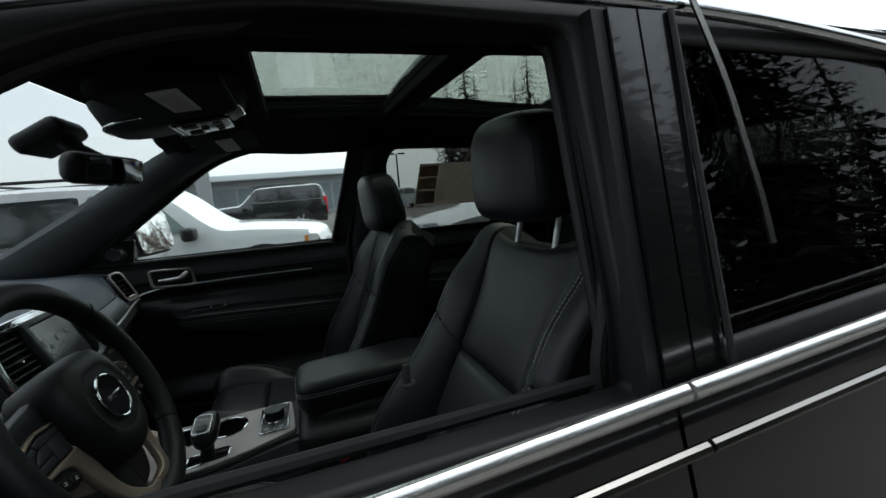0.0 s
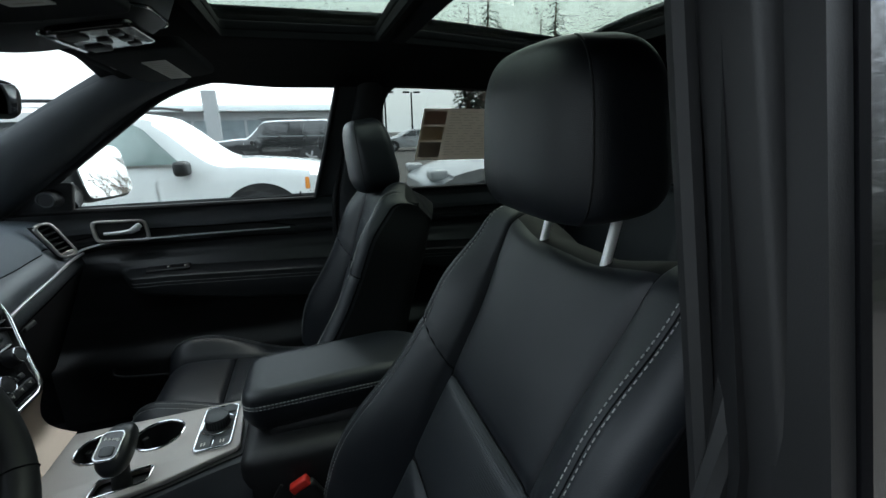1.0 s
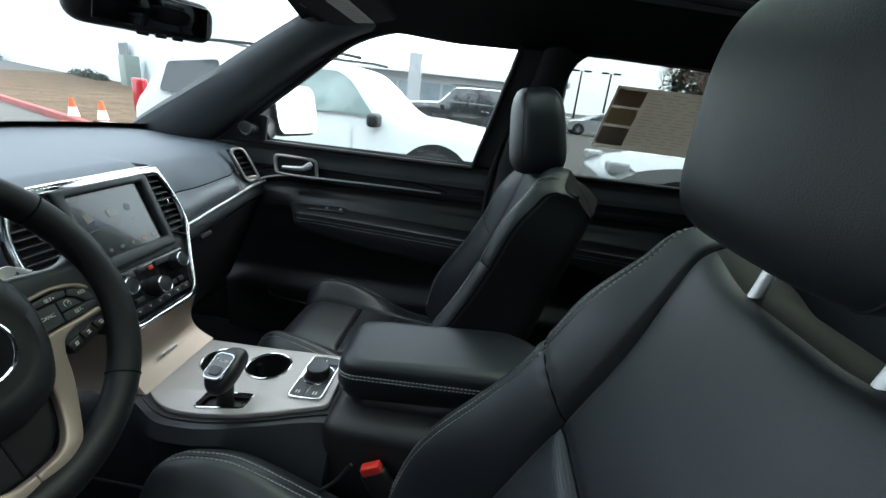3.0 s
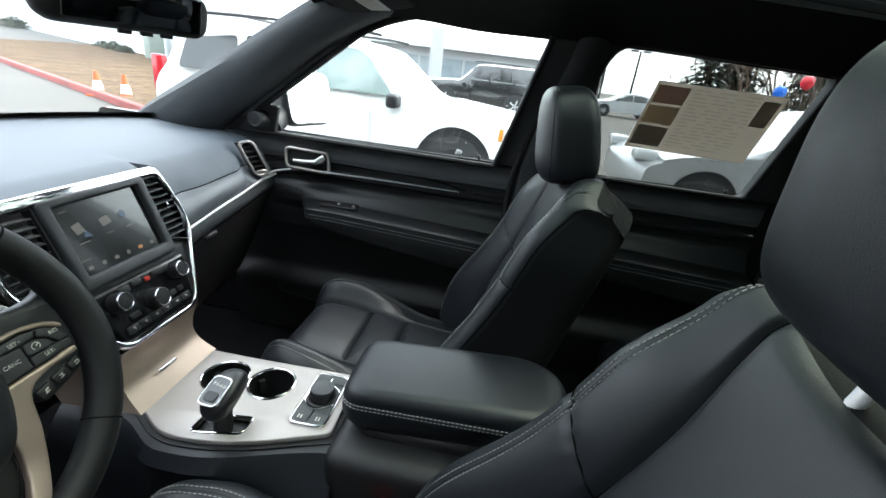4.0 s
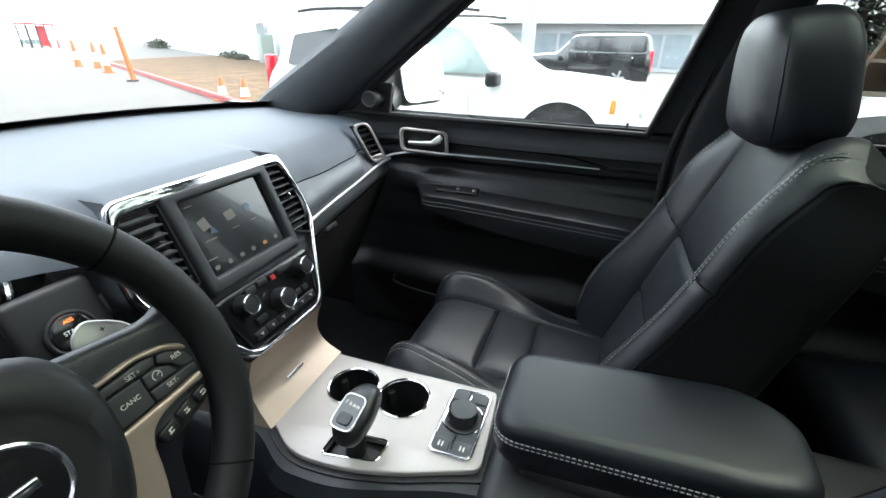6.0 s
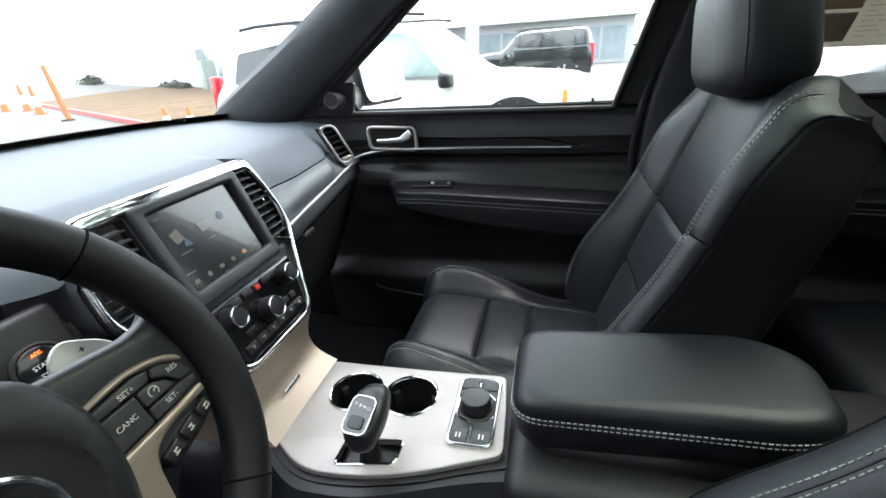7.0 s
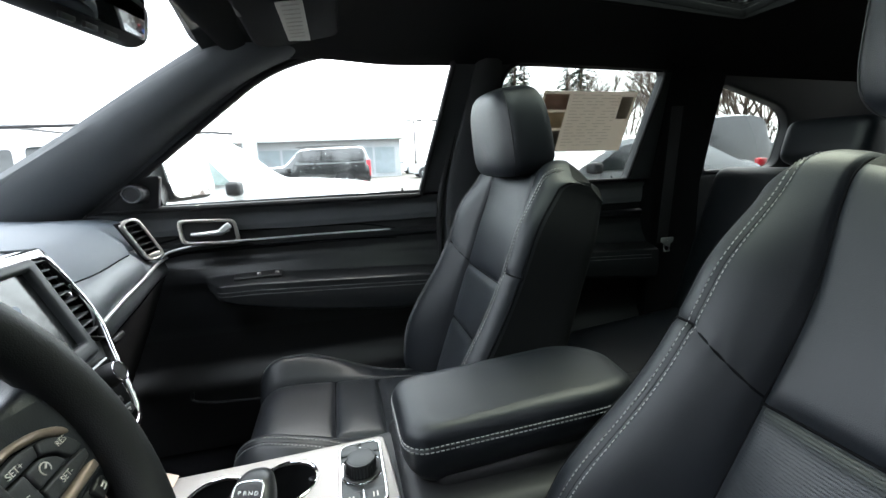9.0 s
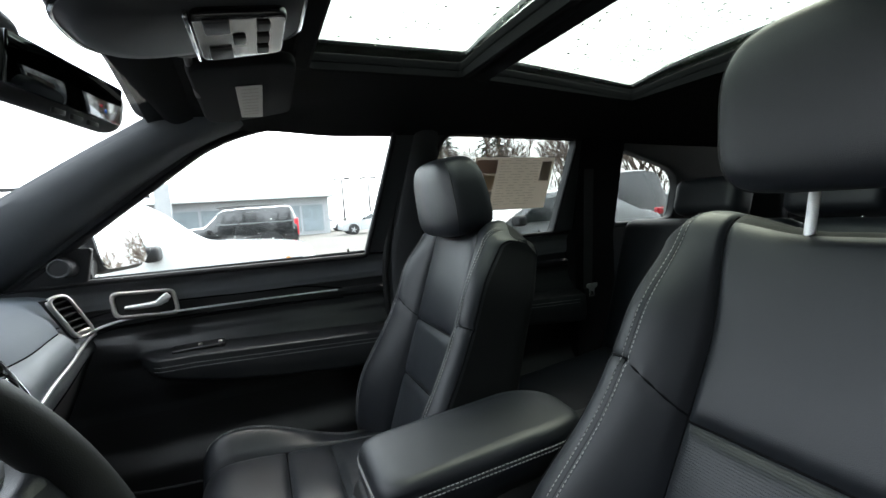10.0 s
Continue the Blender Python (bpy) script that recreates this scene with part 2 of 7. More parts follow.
def plate(outer, holes, thick, bevel=0.0, mapping=None, fine=0.0):
    """A flat sheet with holes and rounded edges; mapping(a, b, c) puts it into the world. Returns a bmesh."""
    cu = bpy.data.curves.new("sheet", "CURVE")
    cu.dimensions, cu.fill_mode = "2D", "BOTH"
    cu.extrude = max(thick / 2 - bevel, 0.0)
    cu.bevel_depth, cu.bevel_resolution = bevel, 2
    cu.offset = -bevel
    for poly in (outer, *holes):
        sp = cu.splines.new("POLY")
        sp.points.add(len(poly) - 1)
        for q, (a, b) in zip(sp.points, poly):
            q.co = (a, b, 0, 1)
        sp.use_cyclic_u = True
    ob = bpy.data.objects.new("sheet", cu)
    me = bpy.data.meshes.new_from_object(ob)
    bm = bmesh.new()
    bm.from_mesh(me)
    bpy.data.objects.remove(ob)
    bpy.data.curves.remove(cu)
    bpy.data.meshes.remove(me)
    bmesh.ops.remove_doubles(bm, verts=bm.verts[:], dist=1e-5)
    if fine:
        bmesh.ops.triangulate(bm, faces=[f for f in bm.faces if len(f.verts) > 4])
        for _ in range(6):
            es = [e for e in bm.edges if e.calc_length() > fine]
            if not es:
                break
            bmesh.ops.subdivide_edges(bm, edges=es, cuts=1)
            bmesh.ops.triangulate(bm, faces=[f for f in bm.faces if len(f.verts) > 4])
    if mapping:
        for v in bm.verts:
            v.co = Vector(mapping(*v.co))
    return bm


def stitches(bm, pts, width=0.0011, dash=0.0052, gap=0.0030, normal=None):
    """Short raised threads along a line of points."""
    pts = [Vector(p) for p in pts]
    seg = [(b - a).length for a, b in zip(pts, pts[1:])]
    total = sum(seg)

    def at(s):
        for a, b, l in zip(pts, pts[1:], seg):
            if s <= l or b is pts[-1]:
                return a.lerp(b, min(1, s / l if l else 0)), (b - a).normalized()
            s -= l
    s = 0.0
    while s + dash < total:
        p, d = at(s)
        q, _ = at(s + dash)
        side = d.cross(Vector((0.3, 0.5, 0.8))).normalized() * width
        other = d.cross(side).normalized() * width
        a = [bm.verts.new(p + o) for o in (side, other, -side, -other)]
        b = [bm.verts.new(q + o) for o in (side, other, -side, -other)]
        for j in range(4):
            bm.faces.new((a[j], a[(j + 1) % 4], b[(j + 1) % 4], b[j]))
        bm.faces.new(a[::-1])
        bm.faces.new(b)
        s += dash + gap


def smooth01(x, a, b):
    t = min(1, max(0, (x - a) / (b - a)))
    return t * t * (3 - 2 * t)


def dip(x, c, w):
    return math.exp(-((x - c) / w) ** 2)


def spline(pts, n):
    """n + 1 points of a smooth curve through pts."""
    P = [Vector(p) for p in pts]
    P = [2 * P[0] - P[1], *P, 2 * P[-1] - P[-2]]
    out = []
    for i in range(n + 1):
        u = i / n * (len(P) - 3)
        k = min(int(u), len(P) - 4)
        t = u - k
        a, b, c, d = P[k:k + 4]
        out.append(0.5 * (2 * b + (c - a) * t + (2 * a - 5 * b + 4 * c - d) * t * t + (3 * b - a - 3 * c + d) * t ** 3))
    return out


def words(name, body, size, m, material, parent, spread=0.0004):
    cu = bpy.data.curves.new(name, "FONT")
    cu.body, cu.size, cu.extrude = body, size, spread
    cu.align_x, cu.align_y = "CENTER", "CENTER"
    ob = bpy.data.objects.new(name, cu)
    me = bpy.data.meshes.new_from_object(ob)
    bpy.data.objects.remove(ob)
    bpy.data.curves.remove(cu)
    me.transform(m)
    me.materials.append(material)
    o = new(name, me)
    hang(o, parent)
    return o


def basis(o, ax, ay, az):
    """A pose from an origin and three axes."""
    m = Matrix((ax, ay, az)).transposed().to_4x4()
    m.translation = o
    return m


# ---- cabin shell ----
YC = 0.74          # inside of the door glass at the sill
SILL = 1.165


def wall_y(z):
    return YC - 0.22 * max(0, z - SILL) if z > SILL else YC


def side_map(sign, shift=0.0):
    return lambda a, b, c: (a, sign * (YC - 0.22 * (b - SILL) + shift + c), b)


FRONT_WIN = rounded([(-0.775, 1.172), (0.100, 1.166), (0.206, 1.556), (0.02, 1.572), (-0.15, 1.560), (-0.30, 1.515)], [0.01, 0.012, 0.03, 0.1, 0.12, 0.14])
REAR_WIN = rounded([(0.355, 1.178), (0.845, 1.176), (0.918, 1.527), (0.375, 1.545), (0.335, 1.46)], [0.02, 0.02, 0.03, 0.06, 0.1])
QUARTER_WIN = rounded([(1.165, 1.19), (1.50, 1.19), (1.50, 1.35), (1.44, 1.405), (1.155, 1.485)], [0.02, 0.04, 0.06, 0.05, 0.03])
SHELL = rounded([(-1.14, 1.172), (2.15, 1.172), (2.05, 1.56), (1.2, 1.612), (0.0, 1.612), (-0.22, 1.59), (-0.42, 1.545)], [0.01, 0.02, 0.1, 0.2, 0.3, 0.1, 0.1])
FRONT_WIN_D = rounded([(-0.735, 1.092), (0.318, 1.102), (0.305, 1.545), (-0.02, 1.556), (-0.17, 1.536), (-0.29, 1.485)], [0.01, 0.012, 0.03, 0.1, 0.1, 0.12])
REAR_WIN_D = rounded([(0.435, 1.14), (0.90, 1.166), (0.945, 1.510), (0.425, 1.530)], [0.02, 0.02, 0.03, 0.04])
SHELL_D = [(a, b - 0.09 if b < 1.2 else b - 0.012 - 0.05 * smooth01(a, 0.4, 1.1)) for a, b in SHELL]
for sign, name, shell, fw, rw in ((1, "wall_passenger_side", SHELL, FRONT_WIN, REAR_WIN), (-1, "wall_driver_side", SHELL_D, FRONT_WIN_D, REAR_WIN_D)):
    bm = plate(shell, [fw, rw, QUARTER_WIN], 0.045, 0.008, side_map(sign, 0.01))
    # same trim both sides; the driver's is coloured darker for its shade
    tagged(part(name, bm, TRIM_GREY if sign > 0 else PLASTIC), "black pillar and roof rail trim round the side windows", "car body", kind="structure")

# side glass
for i, (sign, win, m, lab) in enumerate(((1, FRONT_WIN, GLASS, "clear side window with raindrops, raised"), (1, REAR_WIN, PRIVACY, "tinted rear door window carrying a price sticker"),
                                         (1, QUARTER_WIN, PRIVACY, "tinted rear quarter window"), (-1, REAR_WIN_D, PRIVACY_DARK, "dark tinted rear door window, closed"), (-1, QUARTER_WIN, PRIVACY_DARK, "dark tinted rear quarter window"))):
    bm = plate(win, [], 0.004, 0.0, side_map(sign, 0.022))
    ob = part(f"window_{i + 1}", bm, m, None, smooth=False)
    tagged(ob, lab, "car window", kind="structure")
    ob.visible_shadow = m is not GLASS

# grey rubber seals that run round the door openings
for sign in (1, -1):
    t = thing("door_seal", "dark rubber door seal round the front window opening", "door seal", kind="structure", at=(0.1, sign * 0.70, 1.2))
    bm = bmesh.new()
    ring_tube(bm, [(a, sign * (wall_y(b) - 0.016), b) for a, b in (FRONT_WIN if sign > 0 else FRONT_WIN_D)], 0.009, 8, True)
    part("seal", bm, RUBBER, t)
    bm = bmesh.new()
    ring_tube(bm, [(a, sign * (wall_y(b) - 0.014), b) for a, b in (REAR_WIN if sign > 0 else REAR_WIN_D)], 0.007, 8, True)
    part("seal", bm, RUBBER, t)
    bm = bmesh.new()
    dx = 0.0 if sign > 0 else 0.14
    ring_tube(bm, spline([(0.165 + dx, sign * 0.735, 0.90), (0.16 + dx, sign * 0.728, 1.10), (0.185 + dx, sign * 0.715, 1.25), (0.25 + dx * 0.5, sign * 0.665, 1.50), (0.262 + dx * 0.5, sign * 0.645, 1.565), (0.10, sign * 0.63, 1.592), (-0.2, sign * 0.625, 1.575)], 40), 0.010, 8)
    part("seal", bm, RUBBER, t)


# headliner with the two roof openings
def roof_z(x, y):
    return 1.655 - 0.09 * (abs(y) / 0.62) ** 3.5 - 0.16 * max(0, -0.12 - x) ** 1.5 - 0.035 * max(0, x - 0.45)


ROOF1 = rounded([(-0.080, -0.336), (0.284, -0.336), (0.284, 0.322), (-0.080, 0.322)], 0.015)
ROOF2 = rounded([(0.362, -0.340), (0.93, -0.400), (0.93, 0.400), (0.362, 0.330)], 0.015)


def grown(hole, g):
    """A roof opening made larger by g on all sides."""
    cx = sum(a for a, b in hole) / len(hole)
    return [(a + (g if a > cx else -g), b + (g if b > 0 else -g)) for a, b in hole]


bm = plate(rounded([(-0.43, -0.60), (0.0, -0.655), (2.0, -0.655), (2.0, 0.655), (0.0, 0.655), (-0.43, 0.60)], 0.05), [ROOF1, ROOF2], 0.022, 0.004, lambda a, b, c: (a, b, roof_z(a, b) - 0.004 + c), fine=0.11)
tagged(part("ceiling", bm, HEADLINER), "black cloth headliner with two roof glass openings", "ceiling", kind="structure")
bm = plate(rounded([(-0.46, -0.64), (2.1, -0.72), (2.1, 0.72), (-0.46, 0.64)], 0.05), [grown(ROOF1, 0.032), grown(ROOF2, 0.032)], 0.008, 0.0, lambda a, b, c: (a, b, roof_z(a, b) + 0.045 + c), fine=0.12)
tagged(part("roof", bm, BLACKPAINT), "black painted steel car roof", "car roof", kind="structure")
for i, hole in enumerate((ROOF1, ROOF2)):
    cx = sum(a for a, b in hole) / len(hole)
    big = grown(hole, 0.034)
    bm = plate(big, [], 0.005, 0.0, lambda a, b, c: (a, b, 1.668 - 0.008 * (b / 0.35) ** 2 - 0.035 * max(0, a - 0.45) + c), fine=0.12)
    ob = part(f"window_{i + 6}", bm, ROOFGLASS, None, smooth=False)
    tagged(ob, "wet panoramic roof glass panel", "roof window", kind="structure")
    lip = thing("roof_shade_frame", "black frame lining the roof glass opening", "sunroof frame", at=(cx, 0, 1.63))
    bm = bmesh.new()
    loft(bm, [[(a + (e if a > cx else -e), b + (e if b > 0 else -e), z - 0.03 * max(0, a - 0.45)) for a, b in hole] for e, z in ((0.034, 1.632), (0.030, 1.622), (0.006, 1.613), (0.0, 1.616), (0.003, 1.652), (0.036, 1.652))], caps=False)
    part("frame", bm, HEADLINER, lip)

# lower body sides, closed down to the floor
for sign, nm in ((1, "wall_lower_passenger_side"), (-1, "wall_lower_driver_side")):
    top = 1.165 if sign > 0 else 1.09
    bm = plate(rounded([(-1.35, 0.30), (2.14, 0.30), (2.14, top), (-1.35, top)], 0.03), [], 0.03, 0.0, lambda a, b, c: (a, sign * (0.80 + c), b))
    tagged(part(nm, bm, BLACKPAINT), "black lower body side", "car body", kind="structure")

# windscreen header, windscreen and floor
bm = bmesh.new()
patch(bm, lambda u, v: (-1.10 + 0.68 * v + 0.10 * (u ** 2) * (1 - v) + 0.03 * u * u, 0.70 * u * (1 - 0.14 * v), 1.195 + 0.415 * v - 0.040 * u * u * v - 0.02 * v * v + 0.03 * math.sin(math.pi * v)), -1, 1, 0, 1, 16, 10)
ob = part("window_8", bm, SCREENGLASS)
tagged(ob, "clear windscreen with a dark band at its foot", "windscreen", kind="structure")
bm = bmesh.new()
patch(bm, lambda u, v: Vector((-0.417 + 0.03 * u * u, 0.615 * u, 1.590 - 0.040 * u * u)).lerp(Vector((-0.33, 0.64 * u, roof_z(-0.33, 0.64 * u) - 0.018)), v) + Vector((-0.006, 0, -0.012)) * math.sin(math.pi * v), -1, 1, 0, 1, 24, 6)
part_header = part("trim", bm, HEADLINER)
tagged(part_header, "black cloth edge above the windscreen", "trim", kind="structure")
bm = plate(rounded([(-1.35, -0.78), (2.1, -0.78), (2.1, 0.78), (-1.35, 0.78)], 0.05), [], 0.02, 0.0, lambda a, b, c: (a, b, 0.40 + 0.12 * smooth01(a, 0.1, 0.5) * 0.6 + c), fine=0.2)
tagged(part("floor", bm, CARPET), "black carpeted car floor", "floor", kind="structure")
bm = bmesh.new()
rbox(bm, (0.05, 1.56, 0.85), pose(-1.16, 0, 0.72, 0, -18, 0), 0.01)
tagged(part("wall_firewall", bm, CARPET), "black carpeted bulkhead under the dashboard", "bulkhead", kind="structure")
bm = bmesh.new()
rbox(bm, (0.04, 1.5, 0.75), pose(2.12, 0, 0.80), 0.02)
rbox(bm, (0.06, 0.16, 0.45), pose(2.08, 0.66, 1.35), 0.02)
rbox(bm, (0.06, 0.16, 0.45), pose(2.08, -0.66, 1.35), 0.02)
rbox(bm, (0.10, 1.4, 0.10), pose(2.04, 0, 1.58), 0.02)
tagged(part("wall_tailgate", bm, TRIM_GREY), "black tailgate trim round the rear window", "car body", kind="structure")
bm = bmesh.new()
rbox(bm, (0.005, 1.2, 0.42), pose(2.10, 0, 1.36))
ob = part("window_9", bm, PRIVACY)
tagged(ob, "tinted tailgate window", "car window", kind="structure")
ob.visible_shadow = False


# windscreen pillars: padded trim from the dashboard's end to the roof
def pillar(sign):
    t = thing("windscreen_pillar", "padded charcoal windscreen pillar trim", "pillar trim", "windscreen pillars", at=(-0.7, sign * 0.66, 1.2))
    a0 = spline([(-1.10, 0.652, 1.155), (-1.02, 0.642, 1.212), (-0.74, 0.602, 1.362), (-0.57, 0.585, 1.462), (-0.40, 0.560, 1.556), (-0.31, 0.570, 1.625)], 20)
    b0 = spline([(-0.93, 0.735, 1.08), (-0.79, 0.728, 1.18), (-0.58, 0.70, 1.338), (-0.39, 0.672, 1.474), (-0.28, 0.655, 1.533), (-0.12, 0.645, 1.585)], 20)
    bm = bmesh.new()
    rows = []
    for p, q in zip(a0, b0):
        n = (q - p).cross(Vector((0.85, -0.05, 0.5))).normalized()
        if n.y > 0:
            n = -n
        ring = []
        for k in range(13):
            u = k / 12
            ring.append(p.lerp(q, u) + n * 0.040 * math.sin(math.pi * u) ** 0.7)
        ring.append(q - n * 0.03)
        ring.append(p - n * 0.03)
        rows.append([(c.x, sign * c.y, c.z) for c in ring])
    loft(bm, rows)
    part("pillar_trim", bm, PILLARCLOTH, t)
    return t


pillar(1)
pillar(-1)

# black band at the foot of the windscreen
bm = bmesh.new()
patch(bm, lambda u, v: (-1.115 + 0.10 * u * u + 0.045 * v, 0.70 * u, 1.196 + 0.020 * v - 0.022 * u * u), -1, 1, 0, 1, 20, 2)
tagged(part("trim", bm, GLOSSBLACK), "black ceramic band at the windscreen's foot", "trim", kind="structure")


# ---- front seats ----
def front_seat(name, label, yc, base, lean, x_cushion, lift, head, mirror, tall=0.0):
    """A leather bucket seat. base: foot of the backrest (x, z); lean: its recline in degrees; mirror: 1 when its buckle is towards larger y."""
    t = thing(name, label, "car seat", "front seats", at=(x_cushion - 0.15, yc, 0.45))
    U = Vector((math.sin(radians(lean)), 0, math.cos(radians(lean))))
    N = Vector((-U.z, 0, U.x))
    B0 = Vector((base[0], 0, base[1]))

    def inner(s):
        """Half width of the middle panel."""
        return 0.137 + (-0.012 if tall == 0 else 0.020) * smooth01(s, 0.45, 0.65)

    def crest(s):
        """Half width and forward reach of the bolster's crest."""
        return 0.216 + 0.019 * dip(s, 0.14, 0.16) - (0.021 if tall == 0 else 0.004) * smooth01(s, 0.48, 0.64), 0.020 + 0.045 * dip(s, 0.12, 0.17) - 0.030 * smooth01(s, 0.48, 0.64)

    def half(s):
        return crest(s)[0] + (0.030 if tall == 0 else 0.044) + 0.006 * dip(s, 0.14, 0.16)

    def rise(v):
        """Height along the back and set-back of its rounded top."""
        if v < 0.86:
            return v / 0.86 * (0.612 + tall), 0.0
        th = (v - 0.86) / 0.14 * math.pi / 2
        return 0.612 + tall + 0.052 * math.sin(th), -0.055 * (1 - math.cos(th))

    def sag(f, v):
        """How far the top falls at the shoulders and behind the headrest."""
        return (0.045 if tall == 0 else 0.040) * smooth01(f, 0.62 if tall == 0 else 0.72, 1.0) ** 1.5 * smooth01(v, 0.72, 1.0) + 0.030 * (1 - smooth01(f, 0.18, 0.72)) * smooth01(v, 0.72, 1)

    def cross_seam(a):
        return 0.512 + 0.060 * min(1, max(0, (a - 0.5) / 0.3))

    def back_pt(l, v):
        a = abs(l)
        s, n = rise(v)
        wi, (wc, reach), wo = inner(s), crest(s), half(s)
        if a <= 0.5:
            y = wi * a / 0.5
            n -= 0.028 * (1 - 0.25 * smooth01(s, 0.5, 0.65))
            fade = 1 - smooth01(a, 0.42, 0.50)
            n -= 0.010 * fade * (dip(v, 0.505, 0.012) + dip(v, 0.28, 0.012)) * (1 - 0.3 * fade)
            seg = (0, 0.28) if v < 0.28 else (0.28, 0.505) if v < 0.505 else (0.505, 0.905) if v < 0.905 else (0.905, 1.0)
            n += (0.009 if v < 0.905 else 0.0) * (1 - (a / 0.5) ** 4) * max(0, math.sin(math.pi * (v - seg[0]) / (seg[1] - seg[0]))) ** 0.6
        elif a <= 0.8:
            t_ = min(1.0, (a - 0.5) / 0.3)
            y = wi + (wc - wi) * t_
            low = -0.028 * (1 - 0.25 * smooth01(s, 0.5, 0.65))
            n += low + (reach - low) * (1 - (1 - t_) ** 1.7)
        else:
            ph = (a - 0.8) / 0.2 * math.pi / 2
            y = wc + (wo - wc) * math.sin(ph)
            n += reach - 0.034 * (1 - math.cos(ph))
        n -= 0.007 * dip(a, 0.50, 0.018) * (1 - smooth01(v, 0.93, 0.99))
        n -= 0.0030 * dip(a, 0.79, 0.009)
        if a > 0.5:
            n -= 0.0042 * dip(v, cross_seam(a), 0.006)
        s -= sag(y / wo, v)
        p = B0 + U * s + N * n
        return Vector((p.x, math.copysign(y, l), p.z))

    def rear_pt(y, k, v):
        """Side and rear of the backrest: k is 0 at the front edge of the side, 1 at the rear face."""
        s, n = rise(v)
        f = min(1, abs(y) / half(s))
        edge = n + crest(s)[1] - 0.034
        n = edge + (min(edge, -0.150 - 0.030 * (1 - s / 0.66)) - 0.004 - edge) * k
        s -= 0.030 * k * smooth01(v, 0.86, 1.0) + sag(f, v)
        p = B0 + U * s + N * n
        return Vector((p.x, y, p.z))

    def shell_pt(u, v):
        w = half(rise(v)[0])
        t4 = min(u, 1 - u) * 4
        sg = -1 if u < 0.5 else 1
        if t4 < 0.7:
            y, k = 1.0, t4
        elif t4 < 1.3:
            e = (t4 - 0.7) / 0.6
            y, k = 1 - 0.3 * e * e, 0.7 + 0.3 * (1 - (1 - e) ** 2)
        else:
            y, k = 2 - t4, 1.0
        return rear_pt(sg * w * y, k, v)

    def cush_pt(l, q):
        """Top of the cushion, q from 0 at its rear to 1 at its front."""
        a = abs(l)
        if q > 0.84:
            th = (q - 0.84) / 0.16 * math.pi / 2
            qx, drop = 0.84 + 0.15 * math.sin(th), 0.075 * (1 - math.cos(th))
        else:
            qx, drop = q, 0.0
        w = 0.262 - 0.03 * smooth01(q, 0.7, 1.0)
        x = 0.10 - 0.505 * qx
        z = 0.664 + 0.046 * qx - drop
        y = l * w
        if a > 0.70:
            ph = (a - 0.70) / 0.30 * math.pi / 2
            y = math.copysign(w * (0.70 + 0.30 * math.sin(ph)), l)
            z -= 0.080 * (1 - math.cos(ph))
        z += (-0.014 + 0.068 * smooth01(q, 0.22, 0.80)) * smooth01(a, 0.46, 0.72) - 0.009 * dip(a, 0.50, 0.02) - 0.0035 * dip(a, 0.745, 0.010)
        if a < 0.50:
            fade = 1 - smooth01(a, 0.44, 0.50)
            seg = (0, 0.37) if q < 0.37 else (0.37, 0.60) if q < 0.60 else (0.60, 1.0)
            z += 0.009 * (1 - (a / 0.5) ** 4) * max(0, math.sin(math.pi * (q - seg[0]) / (seg[1] - seg[0]))) ** 0.6
            z -= 0.010 * fade * (dip(q, 0.37, 0.012) + dip(q, 0.60, 0.012))
        return Vector((x_cushion + x, y, z + lift))

    def put(nm, build, material, parent=t, lab=""):
        bm = bmesh.new()
        build(bm)
        for v in bm.verts:
            v.co = Vector((v.co.x, yc + v.co.y * mirror, v.co.z))
        return part(nm, bm, material, parent, lab)

    for a, b in ((-1, -0.5), (0.5, 1)):
        put("bolster", lambda bm: patch(bm, back_pt, a, b, 0.0, 1.0, 34, 70), LEATHER)
    put("upper_panel", lambda bm: patch(bm, back_pt, -0.5, 0.5, 0.505, 0.905, 36, 34), LEATHER)
    # the leather band takes the dull dark vinyl in place of the headrest's shade
    put("top_band", lambda bm: patch(bm, back_pt, -0.5, 0.5, 0.905, 1.0, 36, 12), SHADEVINYL)
    put("insert_panel", lambda bm: patch(bm, back_pt, -0.5, 0.5, 0.28, 0.505, 36, 24, True), PUNCHED, lab="punched leather backrest insert")
    put("lower_panel", lambda bm: patch(bm, back_pt, -0.5, 0.5, 0.0, 0.28, 36, 28, True), PUNCHED, lab="punched leather backrest insert")

    def shell(bm):
        patch(bm, shell_pt, 0, 1, 0.0, 1.0, 40, 50)
        top_f = [back_pt(-1 + 2 * i / 60, 1.0) for i in range(61)]
        top_b = [shell_pt(i / 60, 1.0) for i in range(61)]
        rows = [[bm.verts.new(f.lerp(b, k / 4) + U * 0.008 * math.sin(math.pi * k / 4)) for f, b in zip(top_f, top_b)] for k in range(5)]
        for r0, r1 in zip(rows, rows[1:]):
            for i in range(60):
                bm.faces.new((r0[i], r0[i + 1], r1[i + 1], r1[i]))
    put("back_shell", shell, SHADEVINYL, lab="matte black side and rear cover")

    for a, b in ((-1, -0.5), (0.5, 1)):
        put("cushion_bolster", lambda bm: patch(bm, cush_pt, a, b, 0, 1, 30, 50), LEATHER)
    put("cushion_front", lambda bm: patch(bm, cush_pt, -0.5, 0.5, 0.60, 1, 34, 34), LEATHER)
    put("cushion_insert", lambda bm: patch(bm, cush_pt, -0.5, 0.5, 0.0, 0.60, 34, 40, True), PUNCHED, lab="punched leather seat insert")

